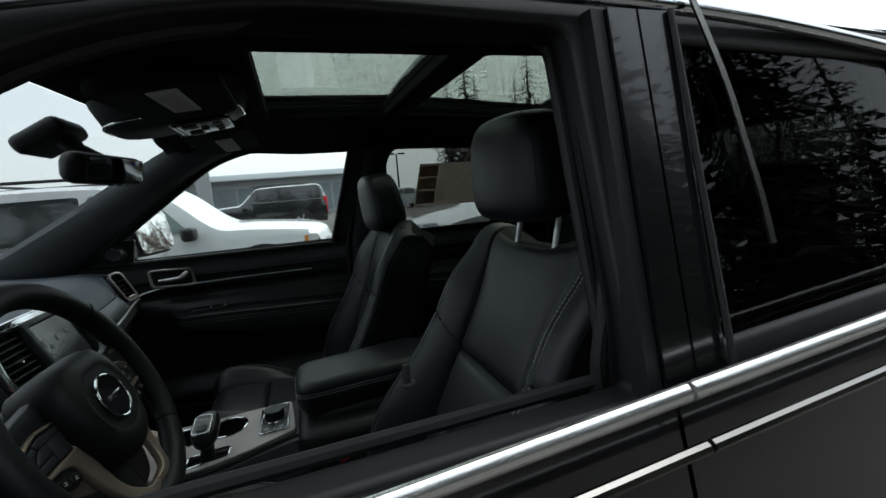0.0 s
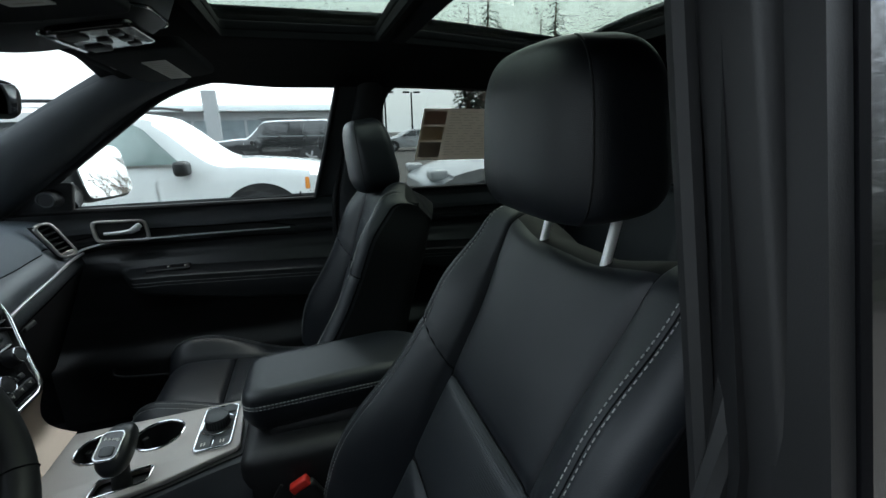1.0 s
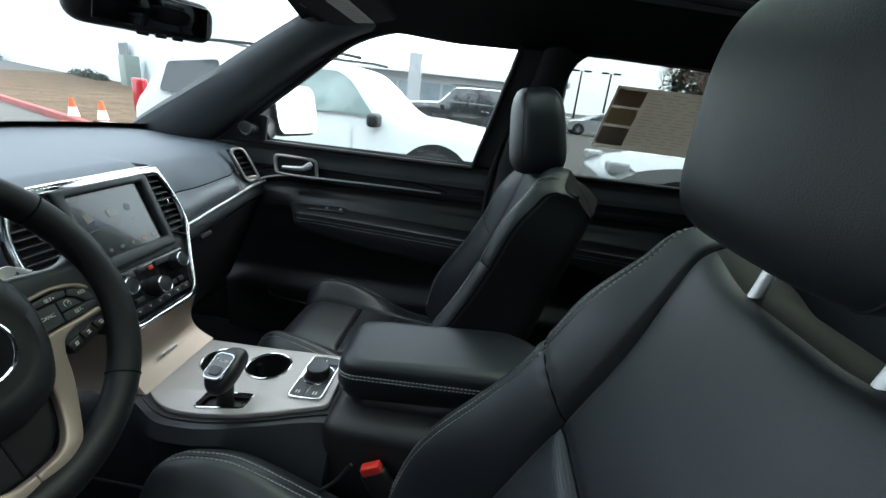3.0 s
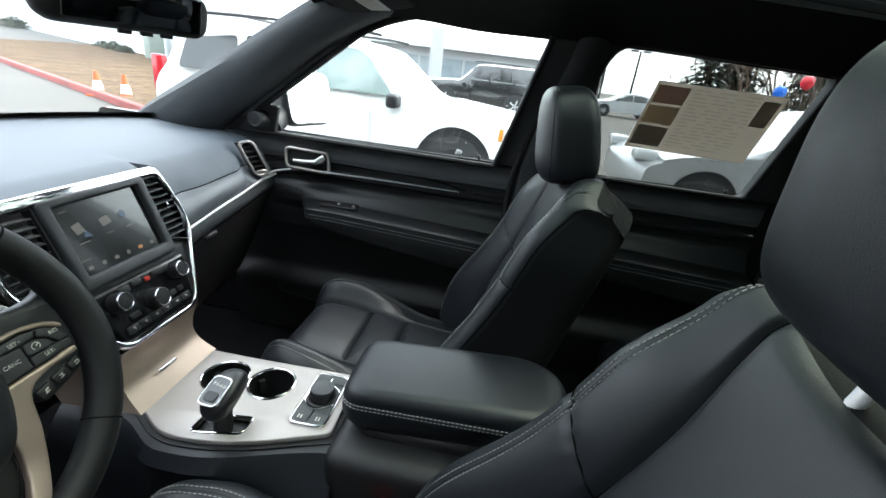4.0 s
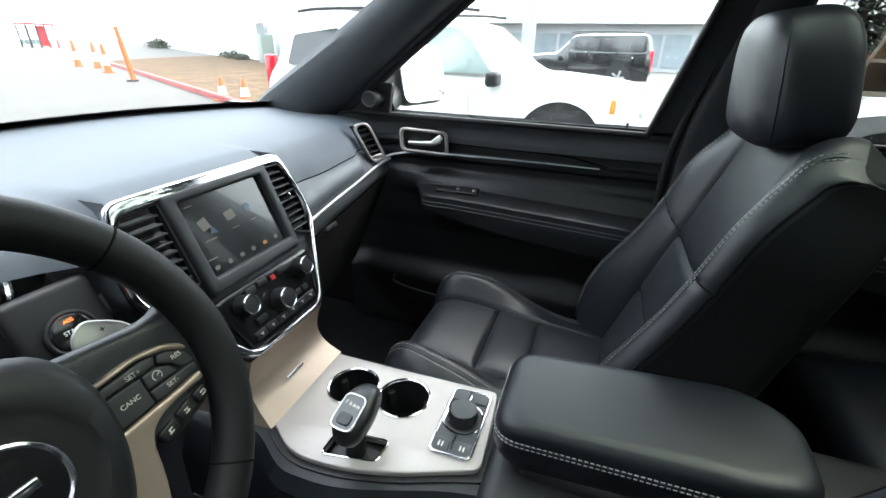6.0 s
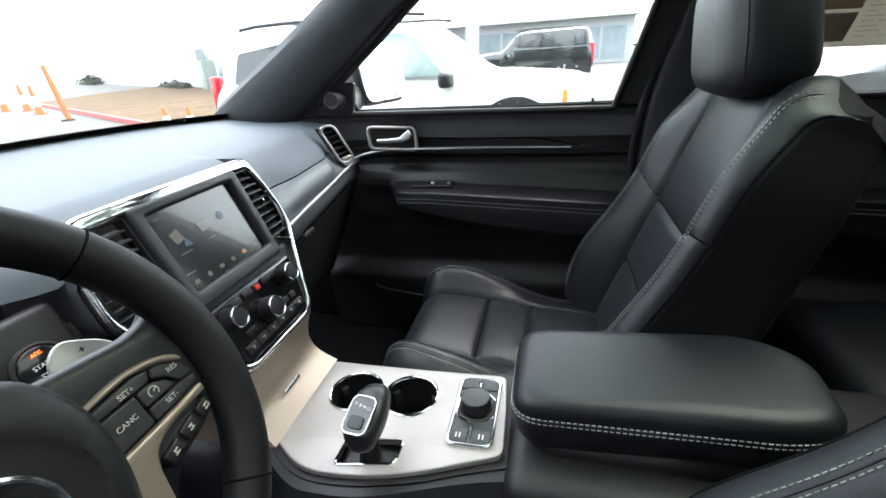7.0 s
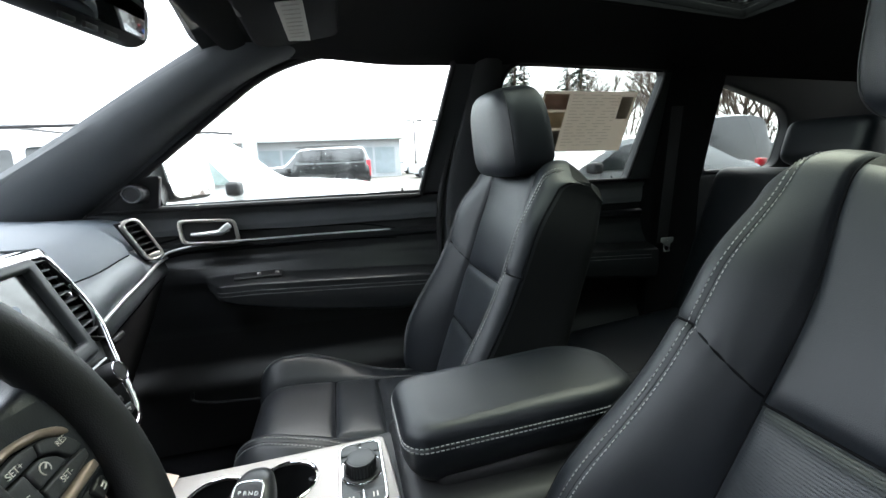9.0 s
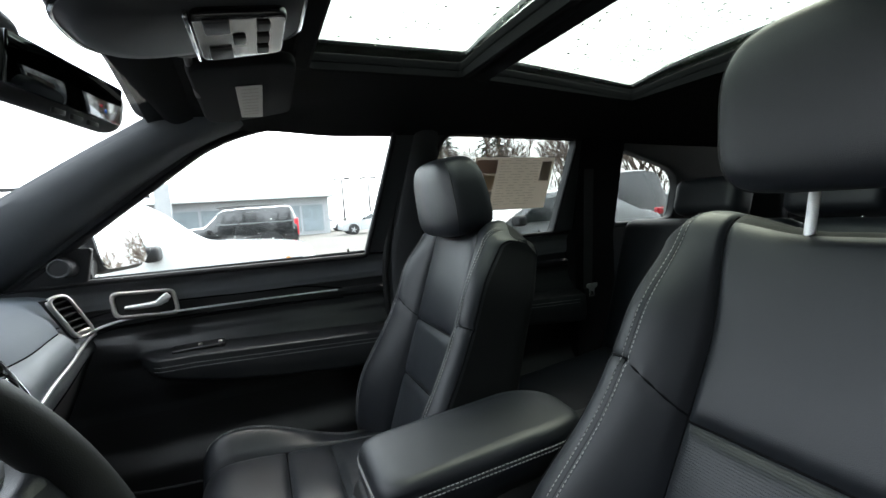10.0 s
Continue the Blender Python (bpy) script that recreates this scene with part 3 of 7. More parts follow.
    def skirt(bm):
        edge = [cush_pt(1, q / 20) for q in range(21)] + [cush_pt(1 - 2 * i / 30, 1) for i in range(1, 31)] + [cush_pt(-1, 1 - q / 20) for q in range(1, 21)]
        rows = [[bm.verts.new((x_cushion + (p.x - x_cushion) * g, p.y * g, p.z + dz)) for p in edge] for dz, g in ((0, 1.0), (-0.03, 1.010), (-0.07, 0.99), (-0.12, 0.95))]
        for r0, r1 in zip(rows, rows[1:]):
            for i in range(len(edge) - 1):
                bm.faces.new((r0[i], r0[i + 1], r1[i + 1], r1[i]))
    put("cushion_side", skirt, SHADEVINYL)

    def frame_(bm):
        rbox(bm, (0.46, 0.44, 0.12), pose(x_cushion - 0.10, 0, 0.54), 0.02)
        for s in (-0.2, 0.2):
            rbox(bm, (0.62, 0.05, 0.10), pose(x_cushion - 0.10, s, 0.465), 0.008)
    put("seat_frame", frame_, PLASTIC)

    def above(f, l, v, d, flip):
        """A point d metres off the surface f."""
        nrm = (f(l + 0.004, v) - f(l - 0.004, v)).cross(f(l, v + 0.004) - f(l, v - 0.004)).normalized()
        return f(l, v) + nrm * d * flip

    def thread(bm):
        for l, lb in ((-0.745, -0.79), (0.745, 0.79)):
            for off in (-0.020, 0.020):
                stitches(bm, [above(back_pt, lb + off, v / 90, 0.0009, 1 if above(back_pt, lb, v / 90, 1, 1).x < back_pt(lb, v / 90).x else -1) for v in range(3, 89)], 0.0007, 0.0046, 0.0030)
                stitches(bm, [above(cush_pt, l + off, q / 60, 0.0009, 1 if above(cush_pt, l, q / 60, 1, 1).z > cush_pt(l, q / 60).z else -1) for q in range(0, 58)], 0.0007, 0.0046, 0.0030)
    tagged(put("stitching", thread, THREAD, lab="twin rows of pale grey stitching"), kind="stuff")

    def seam(f, path, down, r=0.0016):
        def build(bm):
            pts = []
            for l, v in path:
                up = above(f, l, v, 1, 1) - f(l, v)
                good = up.z > 0 if down else up.x < 0
                pts.append(f(l, v) + up * (0.0007 * r / 0.001 if good else -0.0007 * r / 0.001))
            ring_tube(bm, pts, r, 6)
        put("seam", build, SEAM)

    for s in (-1, 1):
        seam(back_pt, [(s * 0.5, v / 60 * 0.93) for v in range(3, 61)], False)
        seam(back_pt, [(s * 0.79, v / 60 * 0.985) for v in range(3, 61)], False, 0.0009)
        seam(back_pt, [(s * 0.965, v / 60 * 0.985) for v in range(3, 61)], False, 0.0022)
        seam(back_pt, [(s * (0.51 + 0.45 * i / 30), cross_seam(0.51 + 0.45 * i / 30)) for i in range(31)], False)
        seam(cush_pt, [(s * 0.5, q / 50 * 0.97) for q in range(0, 51)], True)
        seam(cush_pt, [(s * 0.745, q / 50 * 0.97) for q in range(0, 51)], True, 0.0009)
    for v in (0.28, 0.505):
        seam(back_pt, [(-0.49 + 0.98 * i / 40, v) for i in range(41)], False)
    for q in (0.37, 0.60):
        seam(cush_pt, [(-0.49 + 0.98 * i / 40, q) for i in range(41)], True)

    # headrest on two chrome posts, coloured near-white for the sky they would mirror
    H0 = Vector((head[0], 0, head[1]))
    HU = Vector((math.sin(radians(head[2])), 0, math.cos(radians(head[2]))))
    HN = Vector((-HU.z, 0, HU.x))

    def head_pt(la, lo, grow=1.0):
        cl, sl, co, so = math.cos(la), math.sin(la), math.cos(lo), math.sin(lo)
        f = lambda c, k: math.copysign(abs(c) ** k, c)
        k = 0.5 + 0.5 * f(sl, 0.6)
        dx = 0.061 * f(cl, 0.42) * f(co, 0.50) * (1.10 - 0.25 * k)
        dy = 0.142 * (1.03 - 0.10 * k) * f(cl, 0.34) * f(so, 0.42) * (0.95 + 0.05 * math.sin(math.pi * k))
        dz = 0.099 * f(sl, 0.50) - 0.010 * (dy / 0.142) ** 2 * k
        return H0 - HN * (dx + 0.012 * (dy / 0.142) ** 2) * grow + Vector((0, dy * grow, 0)) + HU * dz * grow

    hd = put("headrest", lambda bm: patch(bm, lambda u, v: head_pt(math.pi * (v - 0.5) * 0.9999, 2 * math.pi * u), 0, 1, 0, 1, 56, 32), LEATHER)

    for lo in (math.pi - 0.95, math.pi + 0.95):
        put("head_seam", lambda bm: ring_tube(bm, [head_pt(-1.2 + 2.5 * i / 40, lo, 1.002) for i in range(41)], 0.0012, 6, up=(1, 0, 0.3)), PLASTIC, hd)
    for s in (-0.078, 0.060):
        o = Vector((0, s, 0))
        put("headrest_post", lambda bm: ring_tube(bm, [B0 + U * 0.59 + N * -0.045 + o, H0 + HN * -0.050 - HU * 0.04 + o], 0.0060, 16, up=(1, 0, 0)), SHEENPOST, lab="chrome headrest post")
        put("post_guide", lambda bm: rbox(bm, (0.030, 0.044, 0.014), basis(B0 + U * 0.632 + N * -0.060 + o, -N, Vector((0, 1, 0)), U), 0.005), PLASTIC)

    bk = put("belt_buckle", lambda bm: rbox(bm, (0.05, 0.020, 0.13), pose(x_cushion - 0.010, 0.264, 0.650 + lift, 0, -28, 0), 0.008), PLASTIC)
    put("buckle_button", lambda bm: rbox(bm, (0.038, 0.018, 0.018), pose(x_cushion - 0.042, 0.264, 0.711 + lift, 0, -28, 0), 0.003), RED, bk, "red seat belt release button")
    # recliner knuckle at the door side
    put("recliner_cover", lambda bm: rbox(bm, (0.12, 0.03, 0.10), pose(x_cushion + 0.07, -0.262, 0.63 + lift), 0.012), PLASTIC)
    return t


front_seat("front_seat", "black leather passenger seat with pale stitching", 0.388, (0.045, 0.655), 19.0, 0.0, 0.0, (0.249, 1.328, -9.0), -1)
front_seat("front_seat", "black leather driver seat, headrest raised on chrome posts", -0.411, (0.088, 0.680), 26.5, 0.05, 0.022, (0.374, 1.388, -4.0), 1, 0.018)


# ---- dashboard ----
dash = thing("dashboard", "soft black dashboard with a slim chrome line and bronze centre trim", "dashboard", at=(-0.9, 0, 0.8))


def brow(y):
    """Front lip of the dashboard's top."""
    return -0.602 - 0.010 * smooth01(abs(y), 0.20, 0.25) + 0.008 * smooth01(y, 0.20, 0.30) - 0.018 * smooth01(y, 0.30, 0.50) - 0.036 * smooth01(y, 0.48, 0.58) - 0.02 * smooth01(-y, 0.15, 0.3)


def dash_top(u, v):
    """u: -1 to 1 across, v: 0 at the windscreen, 1 at the lip, past 1 down the face."""
    y = 0.705 * u
    xb, xf = -1.12 + 0.10 * u * u, brow(y)
    hood = 0.03 * dip(y, -0.42, 0.17)
    if v <= 1:
        x = xb + (xf - xb) * v
        z = 1.205 - 0.032 * v - 0.010 * math.sin(math.pi * v) - 0.02 * smooth01(v, 0.86, 1.0) - 0.025 * u * u * (1 - v) + hood * smooth01(v, 0.4, 0.85) - 0.012 * smooth01(abs(u), 0.7, 1) * v
        drop = 0.060 * smooth01(abs(y - 0.005), 0.146, 0.198)
        z -= drop * (1 - math.sqrt(max(0, 1 - max(0, (v - 0.60) / 0.40) ** 2)))
    else:
        k = v - 1
        x = xf - 0.02 * k
        z = 1.205 - 0.032 - 0.02 - 0.075 * k + hood - 0.012 * smooth01(abs(u), 0.7, 1)
        x -= 0.055 * k
    return Vector((x, y, z))


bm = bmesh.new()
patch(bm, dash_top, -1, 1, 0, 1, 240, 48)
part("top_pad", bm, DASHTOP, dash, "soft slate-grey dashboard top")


LINE = spline([(-0.566, 0.190, 1.022), (-0.580, 0.25, 1.021), (-0.593, 0.340, 1.025), (-0.603, 0.450, 1.032), (-0.622, 0.600, 1.040), (-0.634, 0.672, 1.037), (-0.636, 0.712, 1.037)], 48)


def line_at(y):
    """Place on the chrome line at y."""
    for a, b in zip(LINE, LINE[1:]):
        if y <= b.y:
            return a.lerp(b, max(0, (y - a.y) / (b.y - a.y)))
    return LINE[-1].copy()


def face_pt(u, v):
    """The passenger's side below the chrome line."""
    y = 0.14 + 0.572 * u
    e = line_at(y)
    return Vector((e.x - 0.004 + 0.010 * math.sin(min(1, v / 0.09) * math.pi) - 0.28 * max(0, v - 0.05) ** 1.1, y, e.z - 0.004 - 0.62 * v))


def band_pt(u, v):
    """The band between the lip of the top and the chrome line."""
    y = 0.14 + 0.572 * u
    a, b = dash_top(y / 0.705, 1), line_at(y)
    p = a.lerp(b, v)
    return Vector((p.x + 0.020 * math.sin(math.pi * v) ** 0.65 * (1 - smooth01(y, 0.48, 0.56)), y, p.z - 0.003 * (1 - v)))


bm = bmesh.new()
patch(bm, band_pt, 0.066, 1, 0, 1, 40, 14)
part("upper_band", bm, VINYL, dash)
# this band turns down from the light; its shade is in the darker vinyl
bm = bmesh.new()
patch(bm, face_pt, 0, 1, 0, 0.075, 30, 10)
part("lower_band", bm, DASHSHADE, dash)
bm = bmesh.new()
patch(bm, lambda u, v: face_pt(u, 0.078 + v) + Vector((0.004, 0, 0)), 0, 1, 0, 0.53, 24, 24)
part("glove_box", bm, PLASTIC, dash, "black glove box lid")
bm = bmesh.new()
rbox(bm, (0.010, 0.050, 0.016), basis(face_pt(0.31, 0.100) + Vector((0.008, 0, 0)), Vector((1, 0, 0.3)).normalized(), Vector((0, 1, 0)), Vector((-0.3, 0, 1)).normalized()), 0.005)
part("glove_latch", bm, PLASTIC, dash)
bm = bmesh.new()
patch(bm, lambda u, v: Vector((lambda p: (p.x, -0.20 - (p.y - 0.14) * 0.9, p.z))(face_pt(u, v) + Vector((-0.03, 0, 0.04)))), 0, 1, 0, 0.6, 24, 24)
part("lower_panel", bm, PLASTIC, dash)
# the chrome line that swings from the centre to the door
line = [p + Vector((0.008, 0, 0.001)) for p in LINE]
bm = bmesh.new()
ring_tube(bm, line, 0.0042, 10)
part("chrome_line", bm, BRIGHTLINE, dash, "thin chrome line")

def vent(parent, centre, ax, ay, wide, high, slats, bezel, thick=0.006, slat_tilt=25):
    """A louvred air vent: bezel, dark well and slats. ax runs along the slats, ay across them."""
    ax, ay = Vector(ax).normalized(), Vector(ay).normalized()
    az = ax.cross(ay).normalized()
    M = basis(Vector(centre), ax, ay, az)
    out = rounded([(-wide / 2, -high / 2), (wide / 2, -high / 2), (wide / 2, high / 2), (-wide / 2, high / 2)], min(wide, high) * 0.46)
    g = 0.008
    inn = rounded([(-wide / 2 + g, -high / 2 + g), (wide / 2 - g, -high / 2 + g), (wide / 2 - g, high / 2 - g), (-wide / 2 + g, high / 2 - g)], min(wide, high) * 0.30)
    bm = plate(out, [inn], thick * 2, 0.0025, lambda a, b, c: M @ Vector((a, b, c)))
    v = part("air_vent", bm, bezel, parent)
    bm = bmesh.new()
    rbox(bm, (wide - g, high - g, 0.004), M @ pose(0, 0, -0.017), 0.001)
    for s in (-1, 1):
        rbox(bm, (0.004, high - g, 0.022), M @ pose(s * (wide / 2 - g * 0.8), 0, -0.008))
        rbox(bm, (wide - g, 0.004, 0.022), M @ pose(0, s * (high / 2 - g * 0.8), -0.008))
    part("well", bm, PLASTIC, v)
    for i in range(slats):
        bm = bmesh.new()
        rbox(bm, (wide - 2 * g, 0.0035, 0.018), M @ pose(0, (i + 0.5 - slats / 2) * (high - 2 * g) / slats, -0.006, slat_tilt, 0, 0), 0.001, 2)
        part("slat", bm, PLASTIC, v)
    bm = bmesh.new()
    rbox(bm, (wide - 2.6 * g, 0.012, 0.006), M @ pose(0, -high / 2 + 1.9 * g, 0.003), 0.002)
    part("vent_lever", bm, SATIN, v)
    return v


vent(dash, (-0.630, 0.588, 1.110), (0.49, 0.86, 0.15), (-0.31, -0.31, 0.90), 0.052, 0.122, 6, SATIN)
vent(dash, (-0.630, -0.588, 1.110), (0.49, -0.86, 0.15), (-0.31, 0.31, 0.90), 0.052, 0.122, 6, SATIN)

# ---- centre stack ----
stack = thing("centre_stack", "centre stack with touch screen, chrome frame and climate knobs", "centre console", at=(-0.52, -0.02, 0.88))
S0, SD, SN, SY = Vector((-0.597, 0.005, 1.172)), Vector((0.380, 0, -0.925)), Vector((0.925, 0, 0.380)), Vector((0, 1, 0))


def st(a, h, c=0.0):
    """A place on the stack: a across, h down its slope, c out of it."""
    return S0 + SY * a + SD * h + SN * c


def wing(a):
    """The sides of the stack fold back."""
    return -0.22 * max(0, abs(a) - 0.100)


def stack_outline(g, top):
    """The stack's outline, drawn in by g at its sides and by top at its upper edge."""
    half = [(0.166 - g * 0.8, top), (0.192 - g, 0.070 + g * 0.3), (0.195 - g, 0.143 - g * 0.4), (0.158 - g, 0.192 - g * 0.3), (0.097 - g, 0.300 - g)]
    return rounded([(-a, b) for a, b in half[:1]] + half + [(-a, b) for a, b in half[:0:-1]], [0.016, 0.016, 0.035, 0.022, 0.05, 0.028, 0.028, 0.05, 0.022, 0.035])


OUT, INN = stack_outline(0, 0), stack_outline(0.010, 0.020)
bm = plate(OUT, [INN], 0.018, 0.005, lambda a, b, c: st(a, b, c + wing(a)), fine=0.04)
part("chrome_frame", bm, CHROME, stack, "chrome surround")
BACKING = stack_outline(0.004, 0.008)
VENT_R = [(0.108, 0.020), (0.158, 0.020), (0.183, 0.072), (0.184, 0.138), (0.163, 0.170), (0.108, 0.150)]
VENT_RI = [(0.110, 0.023), (0.157, 0.023), (0.180, 0.073), (0.181, 0.136), (0.162, 0.166), (0.110, 0.147)]
left_of = lambda poly: [(-a, b) for a, b in poly[::-1]]
bm = plate(BACKING, [rounded(left_of(VENT_R), 0.004), rounded(VENT_R, 0.004)], 0.012, 0.0, lambda a, b, c: st(a, b, c - 0.012 + wing(a)), fine=0.04)
part("face", bm, PLASTIC, stack)
# screen surround and screen
bm = plate(rounded([(-0.106, 0.014), (0.106, 0.014), (0.103, 0.176), (-0.103, 0.176)], 0.010), [rounded([(-0.086, 0.030), (0.086, 0.030), (0.086, 0.153), (-0.086, 0.153)], 0.004)], 0.030, 0.005, lambda a, b, c: st(a, b, c - 0.003))
sb = part("screen_bezel", bm, TRIM_GREY, stack)
bm = plate(rounded([(-0.088, 0.028), (0.088, 0.028), (0.088, 0.155), (-0.088, 0.155)], 0.003), [], 0.004, 0.0, lambda a, b, c: st(a, b, c - 0.002))
scr = part("screen", bm, SCREEN, sb, "glossy touch screen with faint icons")
ICON = mat("screen_icon", (0.04, 0.04, 0.04), 0.16, emit=((0.62, 0.60, 0.52), 0.022))
ICONB = mat("screen_icon_blue", (0.03, 0.04, 0.06), 0.3, emit=((0.12, 0.25, 0.45), 0.022))
ICONO = mat("screen_icon_amber", (0.06, 0.03, 0.01), 0.3, emit=((0.9, 0.42, 0.15), 0.05))


def on_screen(nm, poly, material):
    bm = plate(poly, [], 0.0006, 0.0, lambda a, b, c: st(a, b, c + 0.0008))
    part(nm, bm, material, scr, smooth=False)


def disc(a, b, r, n=16):
    return [(a + r * math.cos(2 * math.pi * i / n), b + r * math.sin(2 * math.pi * i / n)) for i in range(n)]


def rect(a, b, w, h):
    return [(a - w / 2, b - h / 2), (a + w / 2, b - h / 2), (a + w / 2, b + h / 2), (a - w / 2, b + h / 2)]


on_screen("flag_icon", [(-0.066, 0.066), (-0.050, 0.062), (-0.046, 0.080), (-0.062, 0.083)], ICON)
on_screen("map_icon", rounded([(-0.016, 0.068), (0.004, 0.065), (0.007, 0.080), (-0.013, 0.083)], 0.003), ICON)
on_screen("round_icon", disc(0.034, 0.072, 0.0065), ICONB)
on_screen("arrow_icon", [(-0.046, 0.078), (-0.038, 0.092), (-0.052, 0.090)], ICONB)
for k, a in enumerate((-0.070, -0.044, -0.018, 0.008, 0.036, 0.064)):
    on_screen("tab_icon", disc(a, 0.141, 0.0042) if k % 2 else rounded(rect(a, 0.141, 0.009, 0.0065), 0.002), ICONO if k == 4 else ICON)
for a, b, w in ((-0.056, 0.098, 0.030), (-0.004, 0.096, 0.022), (-0.070, 0.126, 0.026), (0.036, 0.096, 0.020), (-0.066, 0.040, 0.020)):
    on_screen("caption_bar", rect(a, b, w * 0.7, 0.0018), ICON)

# side vents of the stack
for s in (-1, 1):
    pick = (lambda poly: poly) if s > 0 else left_of
    v = part("air_vent", plate(rounded(pick(VENT_R), 0.004), [rounded(pick(VENT_RI), 0.003)], 0.010, 0.002, lambda a, b, c: st(a, b, c + wing(a) + 0.001)), PLASTIC, stack)
    AX = (SY + SN * (-0.22 * s)).normalized()
    bm = bmesh.new()
    rbox(bm, (0.076, 0.128, 0.004), basis(st(s * 0.146, 0.104, wing(0.146) - 0.032), AX, SD, AX.cross(SD)))
    part("well", bm, PLASTIC, v)
    for i in range(9):
        h = 0.034 + 0.0140 * i
        far = min(0.154 + 0.026 * min(1, (h - 0.026) / 0.05), 0.180 - 0.65 * max(0, h - 0.136))
        m = (0.111 + far) / 2
        bm = bmesh.new()
        rbox(bm, (far - 0.111, 0.018, 0.0032), basis(st(s * m, h, wing(m) - 0.006), AX, (SN + SD * 0.30).normalized(), (SD - SN * 0.30).normalized()), 0.001, 1)
        part("slat", bm, TRIM_GREY, v)
    bm = bmesh.new()
    rbox(bm, (0.006, 0.012, 0.010), basis(st(s * 0.146, 0.084, wing(0.146) + 0.004), AX, SN, SD), 0.002)
    part("vent_lever", bm, CHROME, v)

# climate panel
bm = plate(rounded([(-0.112, 0.186), (0.112, 0.186), (0.086, 0.288), (-0.086, 0.288)], 0.012), [], 0.016, 0.005, lambda a, b, c: st(a, b, c + 0.002))
cl = part("control_panel", bm, GLOSSBLACK, stack)


def knob(parent, a, h, r, name="knob"):
    M = basis(st(a, h, 0.020), SY, -SD, SN)
    bm = bmesh.new()
    cyl(bm, r, r * 0.90, 0.026, M, 28, 0.003)
    k = part(name, bm, PLASTIC, parent)
    bm = bmesh.new()
    ring_tube(bm, [M @ Vector((r * 0.80 * math.cos(2 * math.pi * i / 28), r * 0.80 * math.sin(2 * math.pi * i / 28), 0.0135)) for i in range(28)], 0.0013, 6, True, up=tuple(SN))
    part("knob_ring", bm, CHROME, k)


knob(cl, -0.071, 0.212, 0.0185)
knob(cl, 0.071, 0.210, 0.0185)
knob(cl, 0.000, 0.239, 0.0205)
for a, h in ((-0.046, 0.198), (-0.018, 0.196), (0.030, 0.196), (0.050, 0.197)):
    bm = bmesh.new()
    rbox(bm, (0.022, 0.012, 0.006), basis(st(a, h, 0.011), SY, -SD, SN), 0.002)
    part("button", bm, PLASTIC, cl)
bm = bmesh.new()
rbox(bm, (0.010, 0.008, 0.004), basis(st(0.006, 0.199, 0.012), SY, -SD, SN), 0.001)
part("hazard_button", bm, RED, cl, "red hazard light button")
for i in range(6):
    a = -0.066 + 0.0264 * i
    bm = bmesh.new()
    rbox(bm, (0.025, 0.014, 0.006), basis(st(a, 0.268, 0.011), SY, -SD, SN), 0.002)
    b = part("button", bm, PLASTIC, cl)
    bm = bmesh.new()
    rbox(bm, (0.0065, 0.0012, 0.0010), basis(st(a, 0.266, 0.0143), SY, -SD, SN))
    rbox(bm, (0.0012, 0.0045, 0.0010), basis(st(a + 0.001, 0.268, 0.0143), SY, -SD, SN))
    part("symbol", bm, LABEL, b, smooth=False)
for a in (-0.05, -0.042, 0.040, 0.058):
    bm = bmesh.new()
    rbox(bm, (0.014, 0.010, 0.005), basis(st(a * 1.1, 0.248, 0.011), SY, -SD, SN), 0.0015)
    part("button", bm, PLASTIC, cl)
# ledge below the screen; the light lying on it is put into paler vinyl
bm = plate(rounded(rect(0, 0.168, 0.196, 0.022), 0.006), [], 0.010, 0.004, lambda a, b, c: st(a, b, c + 0.002))
part("ledge", bm, VINYL, stack)

# bronze trim that flows from the stack down to the console
def drop_pt(u, v):
    a = u * (0.098 + 0.008 * v - 0.006 * math.sin(math.pi * v))
    top = st(a, 0.300, -0.002)
    bot = Vector((-0.445, a - 0.010, 0.786))
    p = top.lerp(bot, v)
    p += SN * (-0.030 * math.sin(math.pi * v))
    return p


bm = bmesh.new()
patch(bm, drop_pt, -1, 1, 0, 1, 20, 16)
part("bronze_apron", bm, TAN, stack, "bronze satin storage lid")
for s in (-1, 1):
    bm = bmesh.new()
    patch(bm, lambda u, v: drop_pt(s, v) + Vector((-0.16 * u, 0.004 * s * u, -0.01 * u)), 0, 1, 0, 1, 4, 16)
    part("apron_side", bm, TAN, stack)
    bm = bmesh.new()
    def flank(u, v):
        a = 0.166 + 0.027 * smooth01(v, 0.02, 0.26) - 0.036 * smooth01(v, 0.46, 0.66) - 0.063 * smooth01(v, 0.60, 1.0)
        return st(s * (a - 0.003), 0.298 * v, wing(a) + 0.002) + Vector((-0.16 * u, 0.004 * s * u, 0))
    patch(bm, flank, 0, 1, 0, 1, 4, 24)
    part("side_panel", bm, VINYL, stack)
bm = bmesh.new()
ring_tube(bm, [drop_pt(-0.05, 0.68) + SN * 0.006 + Vector((0, -0.022 + 0.044 * i / 8, 0)) for i in range(9)], 0.0038, 8)
part("lid_pull", bm, POST, stack, "small chrome pull")

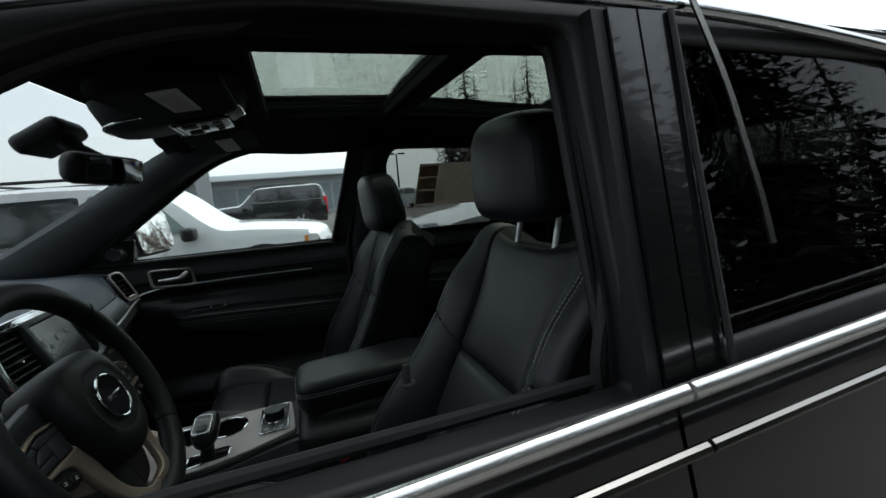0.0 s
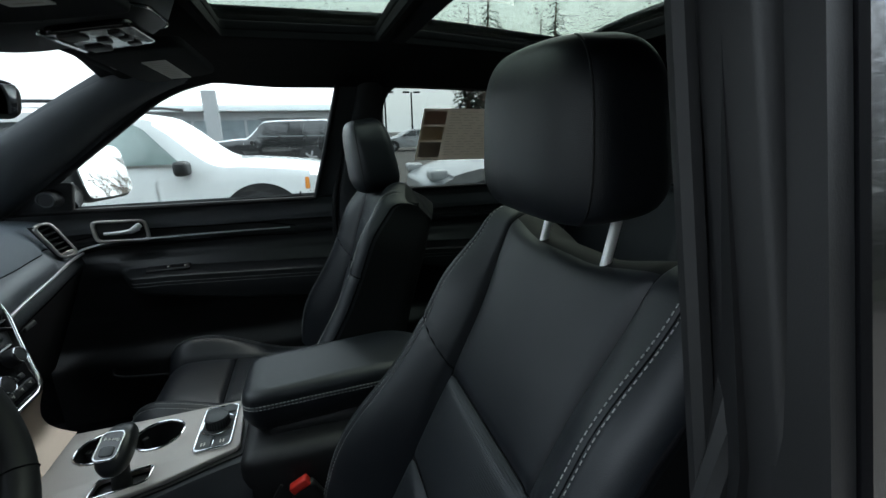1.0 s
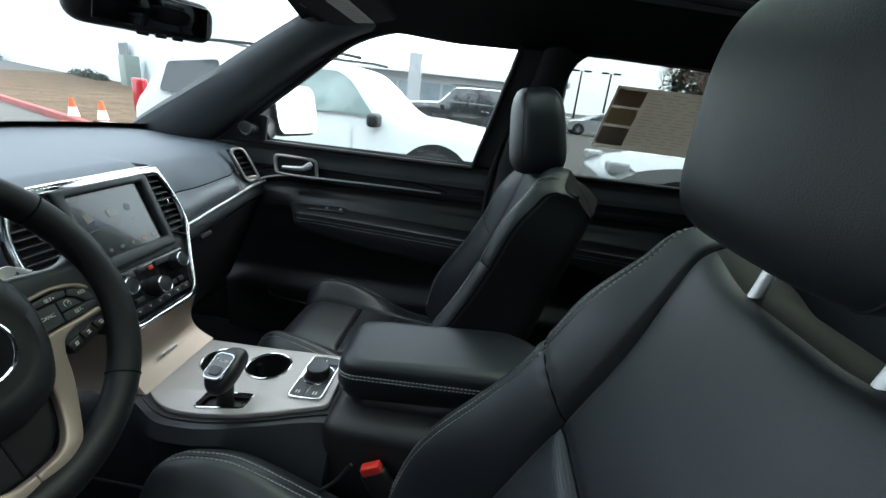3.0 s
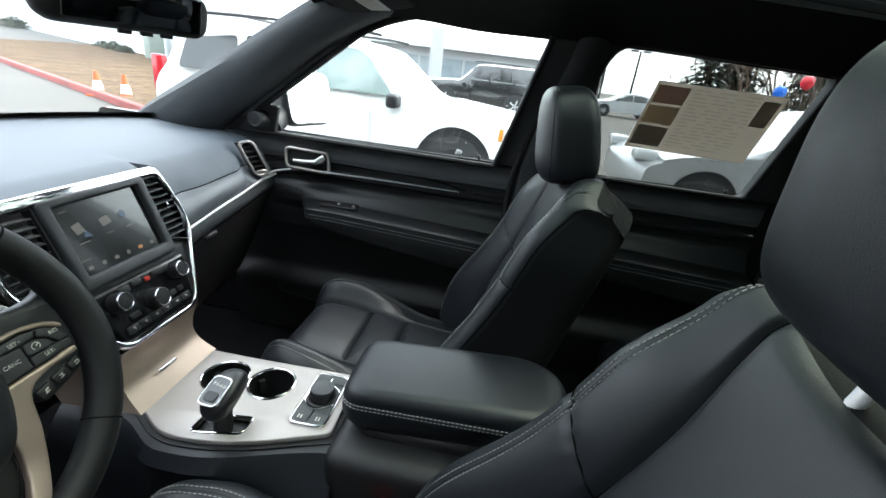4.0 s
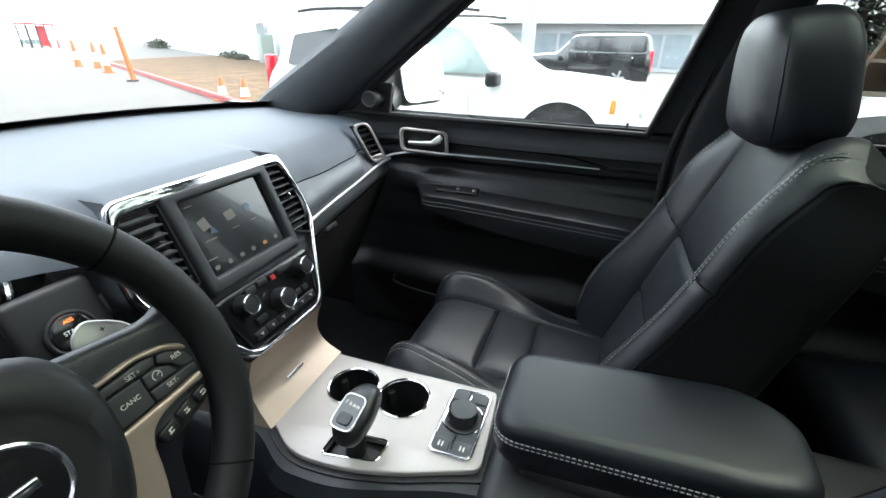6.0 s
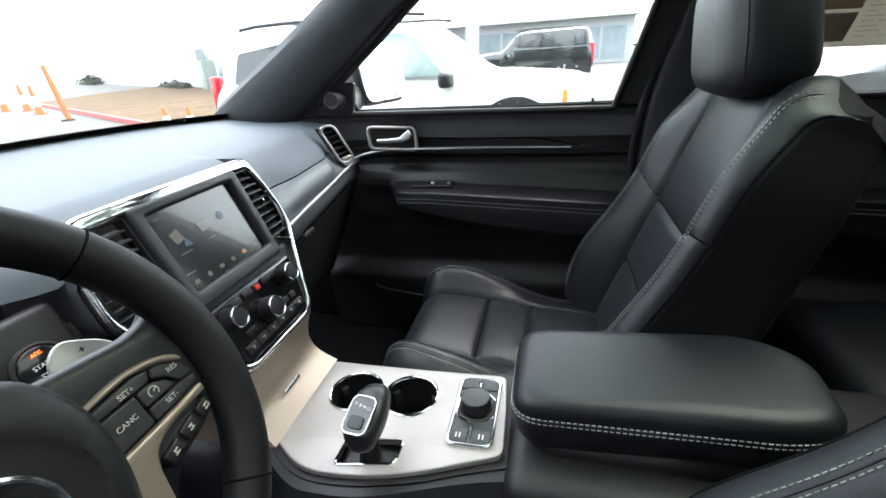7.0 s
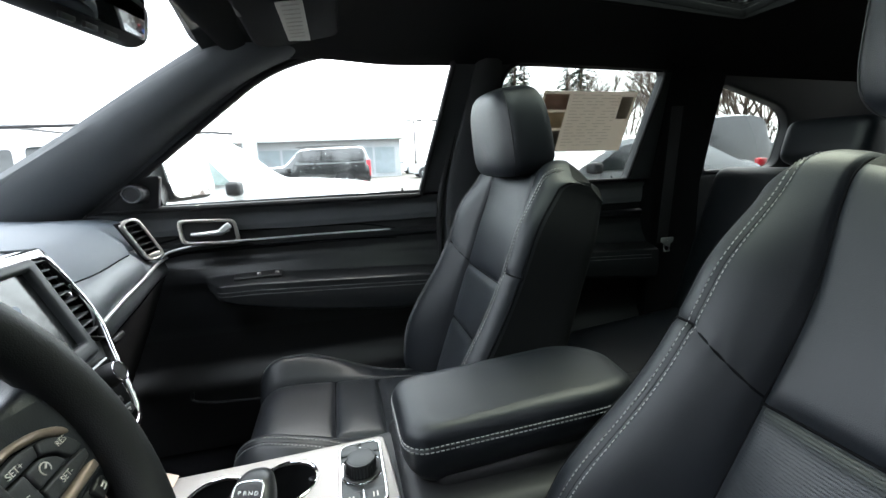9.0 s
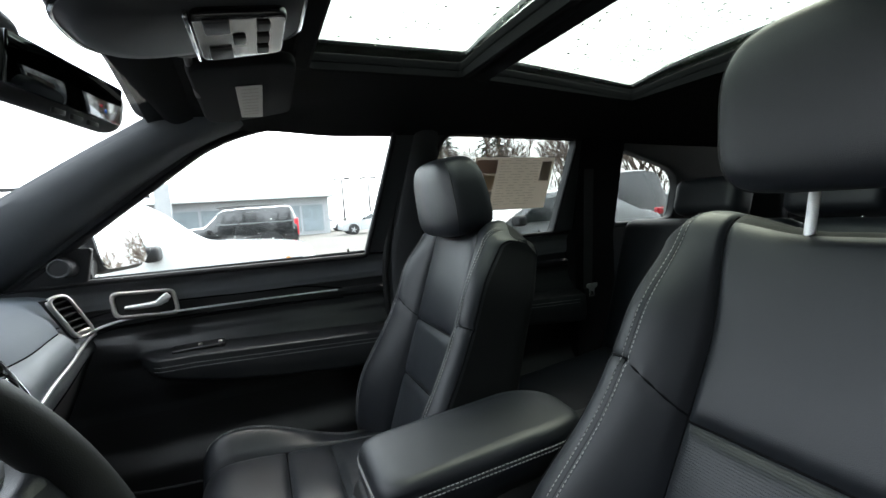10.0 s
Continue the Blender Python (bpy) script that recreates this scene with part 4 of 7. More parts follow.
# ---- instrument pod behind the wheel ----
pod = thing("instrument_cluster", "black instrument hood with round gauges behind the wheel", "gauges", at=(-0.72, -0.42, 1.0))
bm = bmesh.new()
rbox(bm, (0.10, 0.40, 0.14), pose(-0.70, -0.42, 1.12, 0, -20, 0), 0.03)
part("hood", bm, PLASTIC, pod)
for s in (-0.095, 0.095):
    bm = bmesh.new()
    ring_tube(bm, [Vector((-0.640 - 0.34 * 0.05 * math.sin(2 * math.pi * i / 32), -0.42 + s + 0.056 * math.cos(2 * math.pi * i / 32), 1.11 + 0.055 * math.sin(2 * math.pi * i / 32))) for i in range(32)], 0.005, 8, True, up=(1, 0, 0.3))
    g = part("gauge_ring", bm, CHROME, pod)
    bm = bmesh.new()
    cyl(bm, 0.055, 0.055, 0.006, pose(-0.646, -0.42 + s, 1.11, 0, 72, 0), 32)
    part("dial", bm, GLOSSBLACK, g)
# start button panel left of the stack
bm = bmesh.new()
rbox(bm, (0.02, 0.10, 0.12), basis(Vector((-0.594, -0.254, 1.034)), SN, SY, -SD), 0.012)
sp = part("switch_panel", bm, PLASTIC, pod)
bm = bmesh.new()
ring_tube(bm, [Vector((-0.580, -0.254, 1.037)) + 0.026 * (math.cos(2 * math.pi * i / 28) * SY + math.sin(2 * math.pi * i / 28) * SD) for i in range(28)], 0.003, 8, True, up=tuple(SN))
part("start_ring", bm, PLASTIC, sp)
bm = bmesh.new()
cyl(bm, 0.024, 0.023, 0.010, basis(Vector((-0.582, -0.254, 1.037)), SY, -SD, SN), 28, 0.002)
sbn = part("start_button", bm, GLOSSBLACK, sp, "round engine start button")
words("start_word", "START", 0.0072, basis(Vector((-0.5765, -0.254, 1.041)), SY, -SD, SN), WHITEPAINT, sp)
words("stop_word", "STOP", 0.0072, basis(Vector((-0.5720, -0.254, 1.031)), SY, -SD, SN), WHITEPAINT, sp)
words("run_word", "ACC", 0.0052, basis(Vector((-0.5800, -0.254, 1.0545)), SY, -SD, SN), mat("amber_lamp", (0.3, 0.05, 0.0), 0.4, emit=((1.0, 0.12, 0.02), 0.8)), sp)

# ---- centre console ----
con = thing("centre_console", "black centre console with champagne top panel", "centre console", at=(-0.2, 0, 0.45))
TOPZ = 0.782


def con_z(x):
    return TOPZ + 0.012 * (x + 0.3) / 0.2 * 0.5


PANEL = rounded([(-0.455, -0.100), (-0.390, -0.143), (-0.300, -0.140), (-0.215, -0.119), (-0.150, -0.093), (-0.101, -0.073), (-0.104, 0.0), (-0.112, 0.092), (-0.33, 0.091), (-0.458, 0.094)], [0.004, 0.04, 0.04, 0.05, 0.04, 0.014, 0.05, 0.014, 0.05, 0.004])
CUP1, CUP2 = disc(-0.270, 0.023, 0.0465, 36), disc(-0.371, 0.020, 0.0465, 36)
SLOT = rounded([(-0.343, -0.128), (-0.253, -0.113), (-0.251, -0.072), (-0.341, -0.080)], 0.010)
bm = plate(PANEL, [CUP1, CUP2, SLOT], 0.012, 0.003, lambda a, b, c: (a, b, con_z(a) + c))
pn = part("top_panel", bm, CHAMPAGNE, con, "satin champagne panel with cup holders")
bm = plate(rounded([(-0.464, -0.108), (-0.392, -0.152), (-0.300, -0.149), (-0.215, -0.128), (-0.150, -0.102), (-0.085, -0.082), (-0.085, 0.104), (-0.33, 0.101), (-0.464, 0.102)], [0.004, 0.04, 0.04, 0.05, 0.04, 0.02, 0.01, 0.02, 0.004]), [CUP1, CUP2, SLOT], 0.010, 0.0, lambda a, b, c: (a, b, con_z(a) - 0.010 + c))
part("panel_edge", bm, PLASTIC, con)
for c, (cx, cy, r) in enumerate(((-0.270, 0.023, 0.0465), (-0.371, 0.020, 0.0465))):
    bm = bmesh.new()
    ring_tube(bm, [(a, b, con_z(a) + 0.006) for a, b in disc(cx, cy, r, 36)], 0.0030, 8, True)
    cp = part("cup_holder", bm, CHROME, con, "chrome-rimmed cup holder")
    bm = bmesh.new()
    cyl(bm, r * 0.86, r, 0.075, pose(cx, cy, con_z(cx) - 0.036), 36, cap=False)
    cyl(bm, r * 0.86, r * 0.86, 0.004, pose(cx, cy, con_z(cx) - 0.073), 36)
    part("cup_well", bm, PLASTIC, cp)
    for k in range(3):
        bm = bmesh.new()
        ang = 2 * math.pi * k / 3 + 0.5
        rbox(bm, (0.010, 0.014, 0.03), pose(cx + r * 0.88 * math.cos(ang), cy + r * 0.88 * math.sin(ang), con_z(cx) - 0.025, 0, 0, math.degrees(ang)), 0.003)
        part("cup_finger", bm, RUBBER, cp)
# selector lever
bm = bmesh.new()
ring_tube(bm, [(a, b, con_z(a) + 0.006) for a, b in SLOT], 0.0022, 8, True)
gate = part("gear_gate", bm, CHROME, con, "chrome-rimmed gear gate")
bm = plate(rounded([(-0.341, -0.126), (-0.255, -0.111), (-0.253, -0.074), (-0.339, -0.082)], 0.008), [], 0.006, 0.0, lambda a, b, c: (a, b, con_z(a) - 0.010 + c))
part("gate_floor", bm, PLASTIC, gate)
LB, LT = Vector((-0.298, -0.098, 0.775)), Vector((-0.294, -0.090, 0.862))
bm = bmesh.new()
ring_tube(bm, [LB, LB.lerp(LT, 0.5), LT], [0.0165, 0.0145, 0.0170], 14, up=(1, 0, 0))
lever = part("gear_lever", bm, PLASTIC, con, "short black gear selector")
bm = bmesh.new()
# grip: a rounded paddle that slopes towards the driver
rings = []
A = Vector((-0.287, -0.044, 0.868))
B = Vector((-0.297, -0.137, 0.832))
for i in range(23):
    u = 0.5 - 0.5 * math.cos(math.pi * i / 22)
    p = A.lerp(B, u) + Vector((0, 0, 0.010 * math.sin(math.pi * u)))
    e = max(0.04, (1 - abs(2 * u - 1) ** 3.0) ** 0.48)
    d = (B - A).normalized()
    s = d.cross(Vector((0, 0, 1))).normalized()
    w = s.cross(d).normalized()
    rings.append([p + s * 0.0290 * e * (0.84 + 0.16 * smooth01(u, 0.15, 0.6)) * math.copysign(abs(math.cos(t)) ** 0.7, math.cos(t)) + w * 0.0215 * e * math.copysign(abs(math.sin(t)) ** 0.7, math.sin(t)) for t in [2 * math.pi * k / 24 for k in range(24)]])
loft(bm, rings)
grip = part("grip", bm, LEVERSKIN, lever)
d = (B - A).normalized()
s_ = d.cross(Vector((0, 0, 1))).normalized()
w_ = s_.cross(d).normalized()
GM = basis(A.lerp(B, 0.62) + w_ * 0.0240 + Vector((0, 0, 0.0075)), -s_, -d, w_)
bm = plate(rounded([(-0.019, -0.030), (0.019, -0.030), (0.019, 0.026), (-0.019, 0.026)], 0.012), [rounded([(-0.0165, -0.0275), (0.0165, -0.0275), (0.0165, 0.0235), (-0.0165, 0.0235)], 0.010)], 0.006, 0.001, lambda a, b, c: GM @ Vector((a, b, c)))
part("grip_ring", bm, CHROME, lever)
bm = plate(rounded([(-0.0168, -0.028), (0.0168, -0.028), (0.0168, 0.024), (-0.0168, 0.024)], 0.010), [], 0.003, 0.0, lambda a, b, c: GM @ Vector((a, b, c)))
part("grip_face", bm, GLOSSBLACK, lever)
bm = plate(rounded([(-0.011, -0.022), (0.011, -0.022), (0.011, -0.004), (-0.011, -0.004)], 0.006), [], 0.004, 0.001, lambda a, b, c: GM @ Vector((a, b, c + 0.002)))
part("grip_button", bm, CONSOLEGREY, lever, "grey release button")
for k, tx in enumerate(("P", "R", "N", "D")):
    words("gear_letter", tx, 0.007, GM @ pose(-0.0105 + 0.007 * k, 0.011 - 0.001 * k, 0.002), WHITEPAINT, lever)
# terrain dial with its square bezel
BZ = rounded([(-0.190, -0.070), (-0.118, -0.070), (-0.118, 0.076), (-0.190, 0.076)], 0.014)
BZI = rounded([(-0.185, -0.065), (-0.123, -0.065), (-0.123, 0.071), (-0.185, 0.071)], 0.011)
bm = plate(BZ, [BZI], 0.012, 0.002, lambda a, b, c: (a, b, con_z(a) + 0.006 + c))
bz = part("dial_bezel", bm, CHROME, con, "chrome-edged drive mode panel")
bm = plate(BZI, [], 0.008, 0.0, lambda a, b, c: (a, b, con_z(a) + 0.005 + c))
part("dial_plate", bm, CONSOLEGREY, bz)
bm = bmesh.new()
cyl(bm, 0.0235, 0.0220, 0.023, pose(-0.154, 0.010, con_z(-0.154) + 0.0205), 32, 0.003)
kb = part("drive_dial", bm, CONSOLEGREY, bz, "ribbed rotary dial")
bm = bmesh.new()
ring_tube(bm, [(a, b, con_z(a) + 0.0305) for a, b in disc(-0.154, 0.010, 0.0218, 32)], 0.0012, 6, True)
part("dial_ring", bm, CONSOLEGREY, kb)
bm = bmesh.new()
for i in range(28):
    t2 = 2 * math.pi * i / 28
    rbox(bm, (0.0016, 0.0022, 0.018), pose(-0.154 + 0.0232 * math.cos(t2), 0.010 + 0.0232 * math.sin(t2), con_z(-0.154) + 0.0185, 0, 0, math.degrees(t2)))
part("dial_ribs", bm, PLASTIC, kb)
bm = bmesh.new()
ring_tube(bm, [(-0.154 + 0.034 * math.cos(t2), 0.010 + 0.034 * math.sin(t2), con_z(-0.154) + 0.0102) for t2 in [2 * math.pi * i / 36 for i in range(36)] if abs(0.034 * math.cos(t2)) < 0.031], 0.0014, 5)
for sgn in (-1, 1):
    rbox(bm, (0.0016, 0.014, 0.0012), pose(-0.154, 0.010 + sgn * 0.046, con_z(-0.154) + 0.0102))
rbox(bm, (0.0012, 0.020, 0.0012), pose(-0.154, -0.048, con_z(-0.154) + 0.0102))
part("panel_line", bm, CHROME, bz)
for x, y in ((-0.172, -0.052), (-0.137, -0.052), (-0.172, 0.060), (-0.137, 0.060)):
    bm = bmesh.new()
    rbox(bm, (0.0285, 0.026, 0.004), pose(x, y, con_z(x) + 0.0095), 0.0015)
    b = part("button", bm, CONSOLEGREY, bz)
    if y < 0:
        bm = bmesh.new()
        for k in (-0.004, 0.004):
            rbox(bm, (0.0022, 0.009, 0.0006), pose(x + k * 0.7, y, con_z(x) + 0.0118))
        part("symbol", bm, LABEL, b, smooth=False)
bm = bmesh.new()
ring_tube(bm, [(-0.154 + 0.0285 * math.cos(t2), 0.010 + 0.0285 * math.sin(t2), con_z(-0.154) + 0.0095) for t2 in [2 * math.pi * i / 40 for i in range(40)]], 0.0042, 8, True, flat=0.3)
part("dial_track", bm, PLASTIC, bz)
words("snow_word", "SNOW", 0.0055, pose(-0.176, -0.006, con_z(-0.17) + 0.0098, 0, 0, 90), WHITEPAINT, bz)
words("auto_word", "AUTO", 0.0055, pose(-0.183, 0.018, con_z(-0.17) + 0.0098, 0, 0, 90), WHITEPAINT, bz)

# console body
def body_ring(x):
    """Section of the console's flanks at x."""
    hl = -0.106 - 0.052 * smooth01(x, -0.50, -0.375) + 0.062 * smooth01(x, -0.34, -0.07)
    hr = 0.104 + 0.012 * smooth01(x, -0.2, -0.05)
    drop = 0.0 + 0.004
    z = con_z(x) - drop
    return [(x, -0.165, 0.44), (x, -0.163, 0.60), (x, min(-0.158, hl - 0.016), 0.70), (x, hl - 0.022, 0.748), (x, hl - 0.006, z - 0.006), (x, hl + 0.010, z - 0.004), (x, hl + 0.02, z - 0.012), (x, hr - 0.02, z - 0.012), (x, hr - 0.010, z - 0.004), (x, hr + 0.006, z - 0.006), (x, hr + 0.026, 0.748), (x, hr + 0.040, 0.70), (x, hr + 0.048, 0.60), (x, hr + 0.05, 0.44)]


bm = bmesh.new()
n = 30
for pair in range(1):
    loft(bm, [[Vector(p) for p in body_ring(-0.62 + 0.54 * i / n)] for i in range(n + 1)])
# the middle of the top is left open below the panel
bmesh.ops.delete(bm, geom=[f for f in bm.faces if all(abs(v.co.z - (con_z(v.co.x) - 0.016)) < 0.002 for v in f.verts) and all(-0.46 < v.co.x < -0.10 for v in f.verts)], context="FACES_ONLY")
part("console_flank", bm, LEATHER, con)
bm = bmesh.new()
ring_tube(bm, spline([(-0.60, -0.172, 0.62), (-0.35, -0.182, 0.63), (-0.15, -0.190, 0.66), (-0.06, -0.188, 0.72), (-0.02, -0.180, 0.77)], 30), 0.003, 6)
part("flank_crease", bm, PLASTIC, con)
bm = bmesh.new()
rbox(bm, (0.60, 0.29, 0.36), pose(0.20, 0.012, 0.62), 0.03)
part("console_bin", bm, PLASTIC, con)

# armrest lid
arm = thing("armrest", "padded black leather armrest lid with twin stitching", "armrest", at=(0.11, 0.02, 0.80))


def arm_outline(k, grow=0.0):
    """Outline of the lid at level k: 0 foot, 1 top."""
    return rounded([(-0.090 - grow, -0.074 - grow), (0.24, -0.072 - grow), (0.305 + grow, -0.050), (0.315 + grow, 0.07), (0.25, 0.120 + grow), (-0.090 - grow, 0.102 + grow)], [0.045, 0.09, 0.06, 0.06, 0.08, 0.035], 8)


levels = [(0.805, -0.040), (0.815, -0.020), (0.835, -0.004), (0.855, 0.004), (0.866, 0.003), (0.8685, -0.0005), (0.871, 0.003), (0.882, 0.001), (0.892, -0.006), (0.898, -0.018), (0.9, -0.04)]
rings = []
for z, g in levels:
    ol = arm_outline(0)
    c = Vector((0.115, 0.018))
    rings.append([Vector((p[0] + (c.x - p[0]) / max(0.05, (Vector(p) - c).length) * -g, p[1] + (c.y - p[1]) / max(0.05, (Vector(p) - c).length) * -g, z + 0.010 * smooth01(p[0], -0.1, 0.3) - 0.012 * smooth01(-p[0], -0.0, 0.10) * (1 if z < 0.86 else 0.2))) for p in ol])
bm = bmesh.new()
loft(bm, rings)
part("lid", bm, LEATHER, arm)
bm = bmesh.new()
for zi in (4, 6):
    ring = rings[zi]
    stitches(bm, [p + Vector((0, 0, 0.0012 if zi == 6 else -0.0012)) + (p - Vector((0.115, 0.018, p.z))).normalized() * 0.0006 for p in ring[-14:] + ring[:20]], 0.0010, 0.0048, 0.0028)
tagged(part("stitching", bm, THREAD, arm), "twin rows of pale stitching", kind="stuff")
bm = bmesh.new()
rbox(bm, (0.34, 0.17, 0.05), pose(0.12, 0.016, 0.797), 0.02)
part("hinge_base", bm, PLASTIC, arm)

# ---- steering wheel ----
wheel = thing("steering_wheel", "black leather steering wheel with satin bronze spoke trim", "steering wheel", at=(-0.36, -0.425, 1.06))
WC, WN, WU = Vector((-0.350, -0.437, 1.098)), Vector((0.916, 0, 0.402)), Vector((-0.402, 0, 0.916))
WR = Vector((0, 1, 0))


def wp(a, b, c=0.0):
    return WC + WR * a + WU * b + WN * c


RIM, GRIP = 0.181, 0.0205
bm = bmesh.new()
ring_tube(bm, [wp(RIM * math.cos(2 * math.pi * i / 96), RIM * math.sin(2 * math.pi * i / 96)) for i in range(96)], GRIP, 20, True, 0.86, up=tuple(WN))
part("rim", bm, WHEELSKIN, wheel)
for ang in (39, 141, -41, 221):
    c, s = math.cos(radians(ang)), math.sin(radians(ang))
    bm = bmesh.new()
    ring_tube(bm, [wp((RIM + (GRIP + 0.0002) * math.cos(t2)) * c, (RIM + (GRIP + 0.0002) * math.cos(t2)) * s, (GRIP * 0.86 + 0.0002) * math.sin(t2)) for t2 in [2 * math.pi * i / 24 for i in range(24)]], 0.0011, 5, True, up=(0.3, 0.4, 0.8))
    part("rim_seam", bm, SEAM, wheel)
# hub pad with a shallow round dish for the badge
HUB = rounded([(-0.056, 0.072), (0.056, 0.072), (0.081, 0.030), (0.080, -0.026), (0.056, -0.088), (0.0, -0.106), (-0.056, -0.088), (-0.080, -0.026), (-0.081, 0.030)], [0.03, 0.03, 0.03, 0.05, 0.04, 0.05, 0.04, 0.05, 0.03], 8)
rings = []
for z, g in ((-0.050, 0.90), (-0.012, 1.0), (0.008, 0.985), (0.019, 0.93), (0.025, 0.84), (0.0285, 0.70), (0.0270, 0.655), (0.0265, 0.60), (0.0275, 0.30)):
    k = smooth01(g, 0.62, 0.86)
    rings.append([wp(*(Vector(p) * g).lerp(Vector((0.082 * g * math.cos(math.atan2(p[1] + 0.008, p[0])), -0.008 + 0.082 * g * math.sin(math.atan2(p[1] + 0.008, p[0])))), 1 - k), z) for p in HUB])
bm = bmesh.new()
loft(bm, rings)
hub = part("hub_pad", bm, WHEELSKIN, wheel, "grained black airbag cover")
bm = bmesh.new()
ring_tube(bm, [wp(0.034 * math.cos(2 * math.pi * i / 40), -0.008 + 0.034 * math.sin(2 * math.pi * i / 40), 0.0290) for i in range(40)], 0.0024, 8, True, up=tuple(WN))
part("badge_ring", bm, CHROME, hub, "round chrome badge ring")
bm = bmesh.new()
cyl(bm, 0.033, 0.033, 0.004, basis(wp(0, -0.008, 0.0280), WR, WU, WN), 36)
part("badge_disc", bm, GLOSSBLACK, hub)
bm = bmesh.new()
rbox(bm, (0.036, 0.0075, 0.003), basis(wp(0, -0.008, 0.0306), WR, WU, WN), 0.001)
part("badge_bar", bm, CHROME, hub)
SWITCHES = [
    ("SET+", 0.0062, (0.108, 0.0072), [(0.079, 0.0110), (0.117, 0.0138), (0.130, 0.0114), (0.127, 0.0032), (0.112, 0.0032), (0.079, 0.0032)]),
    ("RES", 0.0062, (0.146, 0.0005), [(0.132, 0.0108), (0.141, 0.0085), (0.154, -0.0005), (0.161, -0.0130), (0.146, -0.0130), (0.139, -0.0030), (0.129, 0.0032)]),
    ("", 0.0, (0.124, -0.005), [(0.113, 0.0018), (0.127, 0.0018), (0.137, -0.0040), (0.141, -0.0122), (0.113, -0.0122)]),
    ("CANC", 0.0060, (0.096, -0.011), [(0.079, 0.0018), (0.1115, 0.0018), (0.1115, -0.0252), (0.081, -0.0265)]),
    ("SET-", 0.0062, (0.132, -0.0185), [(0.113, -0.0137), (0.142, -0.0137), (0.160, -0.0145), (0.157, -0.0220), (0.133, -0.0250), (0.113, -0.0252)]),
]
for s in (-1, 1):
    side = lambda poly: [(s * a, b) for a, b in poly][::s]
    # leather-covered spoke that flares into the rim
    bm = plate(side(rounded([(0.050, 0.052), (0.100, 0.046), (0.140, 0.041), (0.158, 0.045), (0.168, 0.062), (0.180, 0.070), (0.186, 0.0), (0.180, -0.062), (0.168, -0.058), (0.160, -0.046), (0.130, -0.048), (0.100, -0.058), (0.060, -0.070)], [0.01, 0.03, 0.03, 0.02, 0.01, 0.01, 0.05, 0.01, 0.01, 0.012, 0.02, 0.02, 0.01], 6)), [], 0.026, 0.009, lambda a, b, c: wp(a, b, c - 0.020 + 0.012 * smooth01(abs(a), 0.140, 0.180)), fine=0.02)
    spoke = part("spoke", bm, LEATHER, wheel)
    # bronze trim: a loop round the switches that runs down into the lower spoke
    loop = rounded([(0.070, 0.0165), (0.114, 0.0215), (0.140, 0.0175), (0.160, 0.0065), (0.1725, -0.012), (0.1745, -0.032), (0.169, -0.048), (0.1605, -0.048), (0.1590, -0.033), (0.120, -0.035), (0.102, -0.041), (0.0945, -0.053), (0.088, -0.085), (0.074, -0.122), (0.058, -0.150), (0.040, -0.166), (0.0, -0.172), (0.0, -0.152), (0.030, -0.148), (0.048, -0.130), (0.058, -0.105), (0.064, -0.060)], [0.005, 0.05, 0.03, 0.02, 0.02, 0.03, 0.006, 0.006, 0.006, 0.03, 0.02, 0.03, 0.04, 0.04, 0.03, 0.03, 0.0, 0.0, 0.02, 0.02, 0.03, 0.03], 5)
    hole = rounded([(0.076, 0.0128), (0.117, 0.0156), (0.141, 0.0100), (0.1555, 0.0002), (0.164, -0.0150), (0.159, -0.0240), (0.133, -0.0268), (0.078, -0.0285)], 0.004)
    bm = plate(side(loop), [side(hole)], 0.012, 0.003, lambda a, b, c: wp(a, b, c - 0.008 + 0.010 * dip(abs(a), 0.03, 0.04) * smooth01(-b, 0.10, 0.16)), fine=0.02)
    part("spoke_trim", bm, TAN, spoke, "satin bronze trim")
    bm = plate(side(hole), [], 0.006, 0.0, lambda a, b, c: wp(a, b, c - 0.010))
    part("switch_pad", bm, SEAM, spoke)
    for tx, size, at, poly in SWITCHES:
        bm = plate(side(rounded(poly, 0.0022, 4)), [], 0.007, 0.0016, lambda a, b, c: wp(a, b, c - 0.0055))
        bt = part("switch", bm, TRIM_GREY, spoke)
        if s > 0 and tx:
            words("switch_word", tx, size, basis(wp(at[0], at[1], -0.0017), WR, WU, WN), LABEL, bt)
        elif s > 0:
            bm = bmesh.new()
            ring_tube(bm, [wp(at[0] + 0.0042 * math.cos(q), at[1] + 0.0042 * math.sin(q), -0.0018) for q in [radians(-50 + 28 * i) for i in range(11)]], 0.0005, 5, up=tuple(WN))
            ring_tube(bm, [wp(at[0], at[1], -0.0018), wp(at[0] + 0.0030, at[1] + 0.0022, -0.0018)], 0.0006, 5, up=tuple(WN))
            part("switch_symbol", bm, LABEL, bt, smooth=False)
    # three small switches on a dark pad below the trim
    low = rounded([(0.1585, -0.0365), (0.160, -0.050), (0.140, -0.058), (0.106, -0.066), (0.0985, -0.058), (0.104, -0.0440), (0.121, -0.0385)], 0.006)
    bm = plate(side(low), [], 0.012, 0.003, lambda a, b, c: wp(a, b, c - 0.013))
    lp_ = part("lower_switch_pad", bm, PLASTIC, spoke)
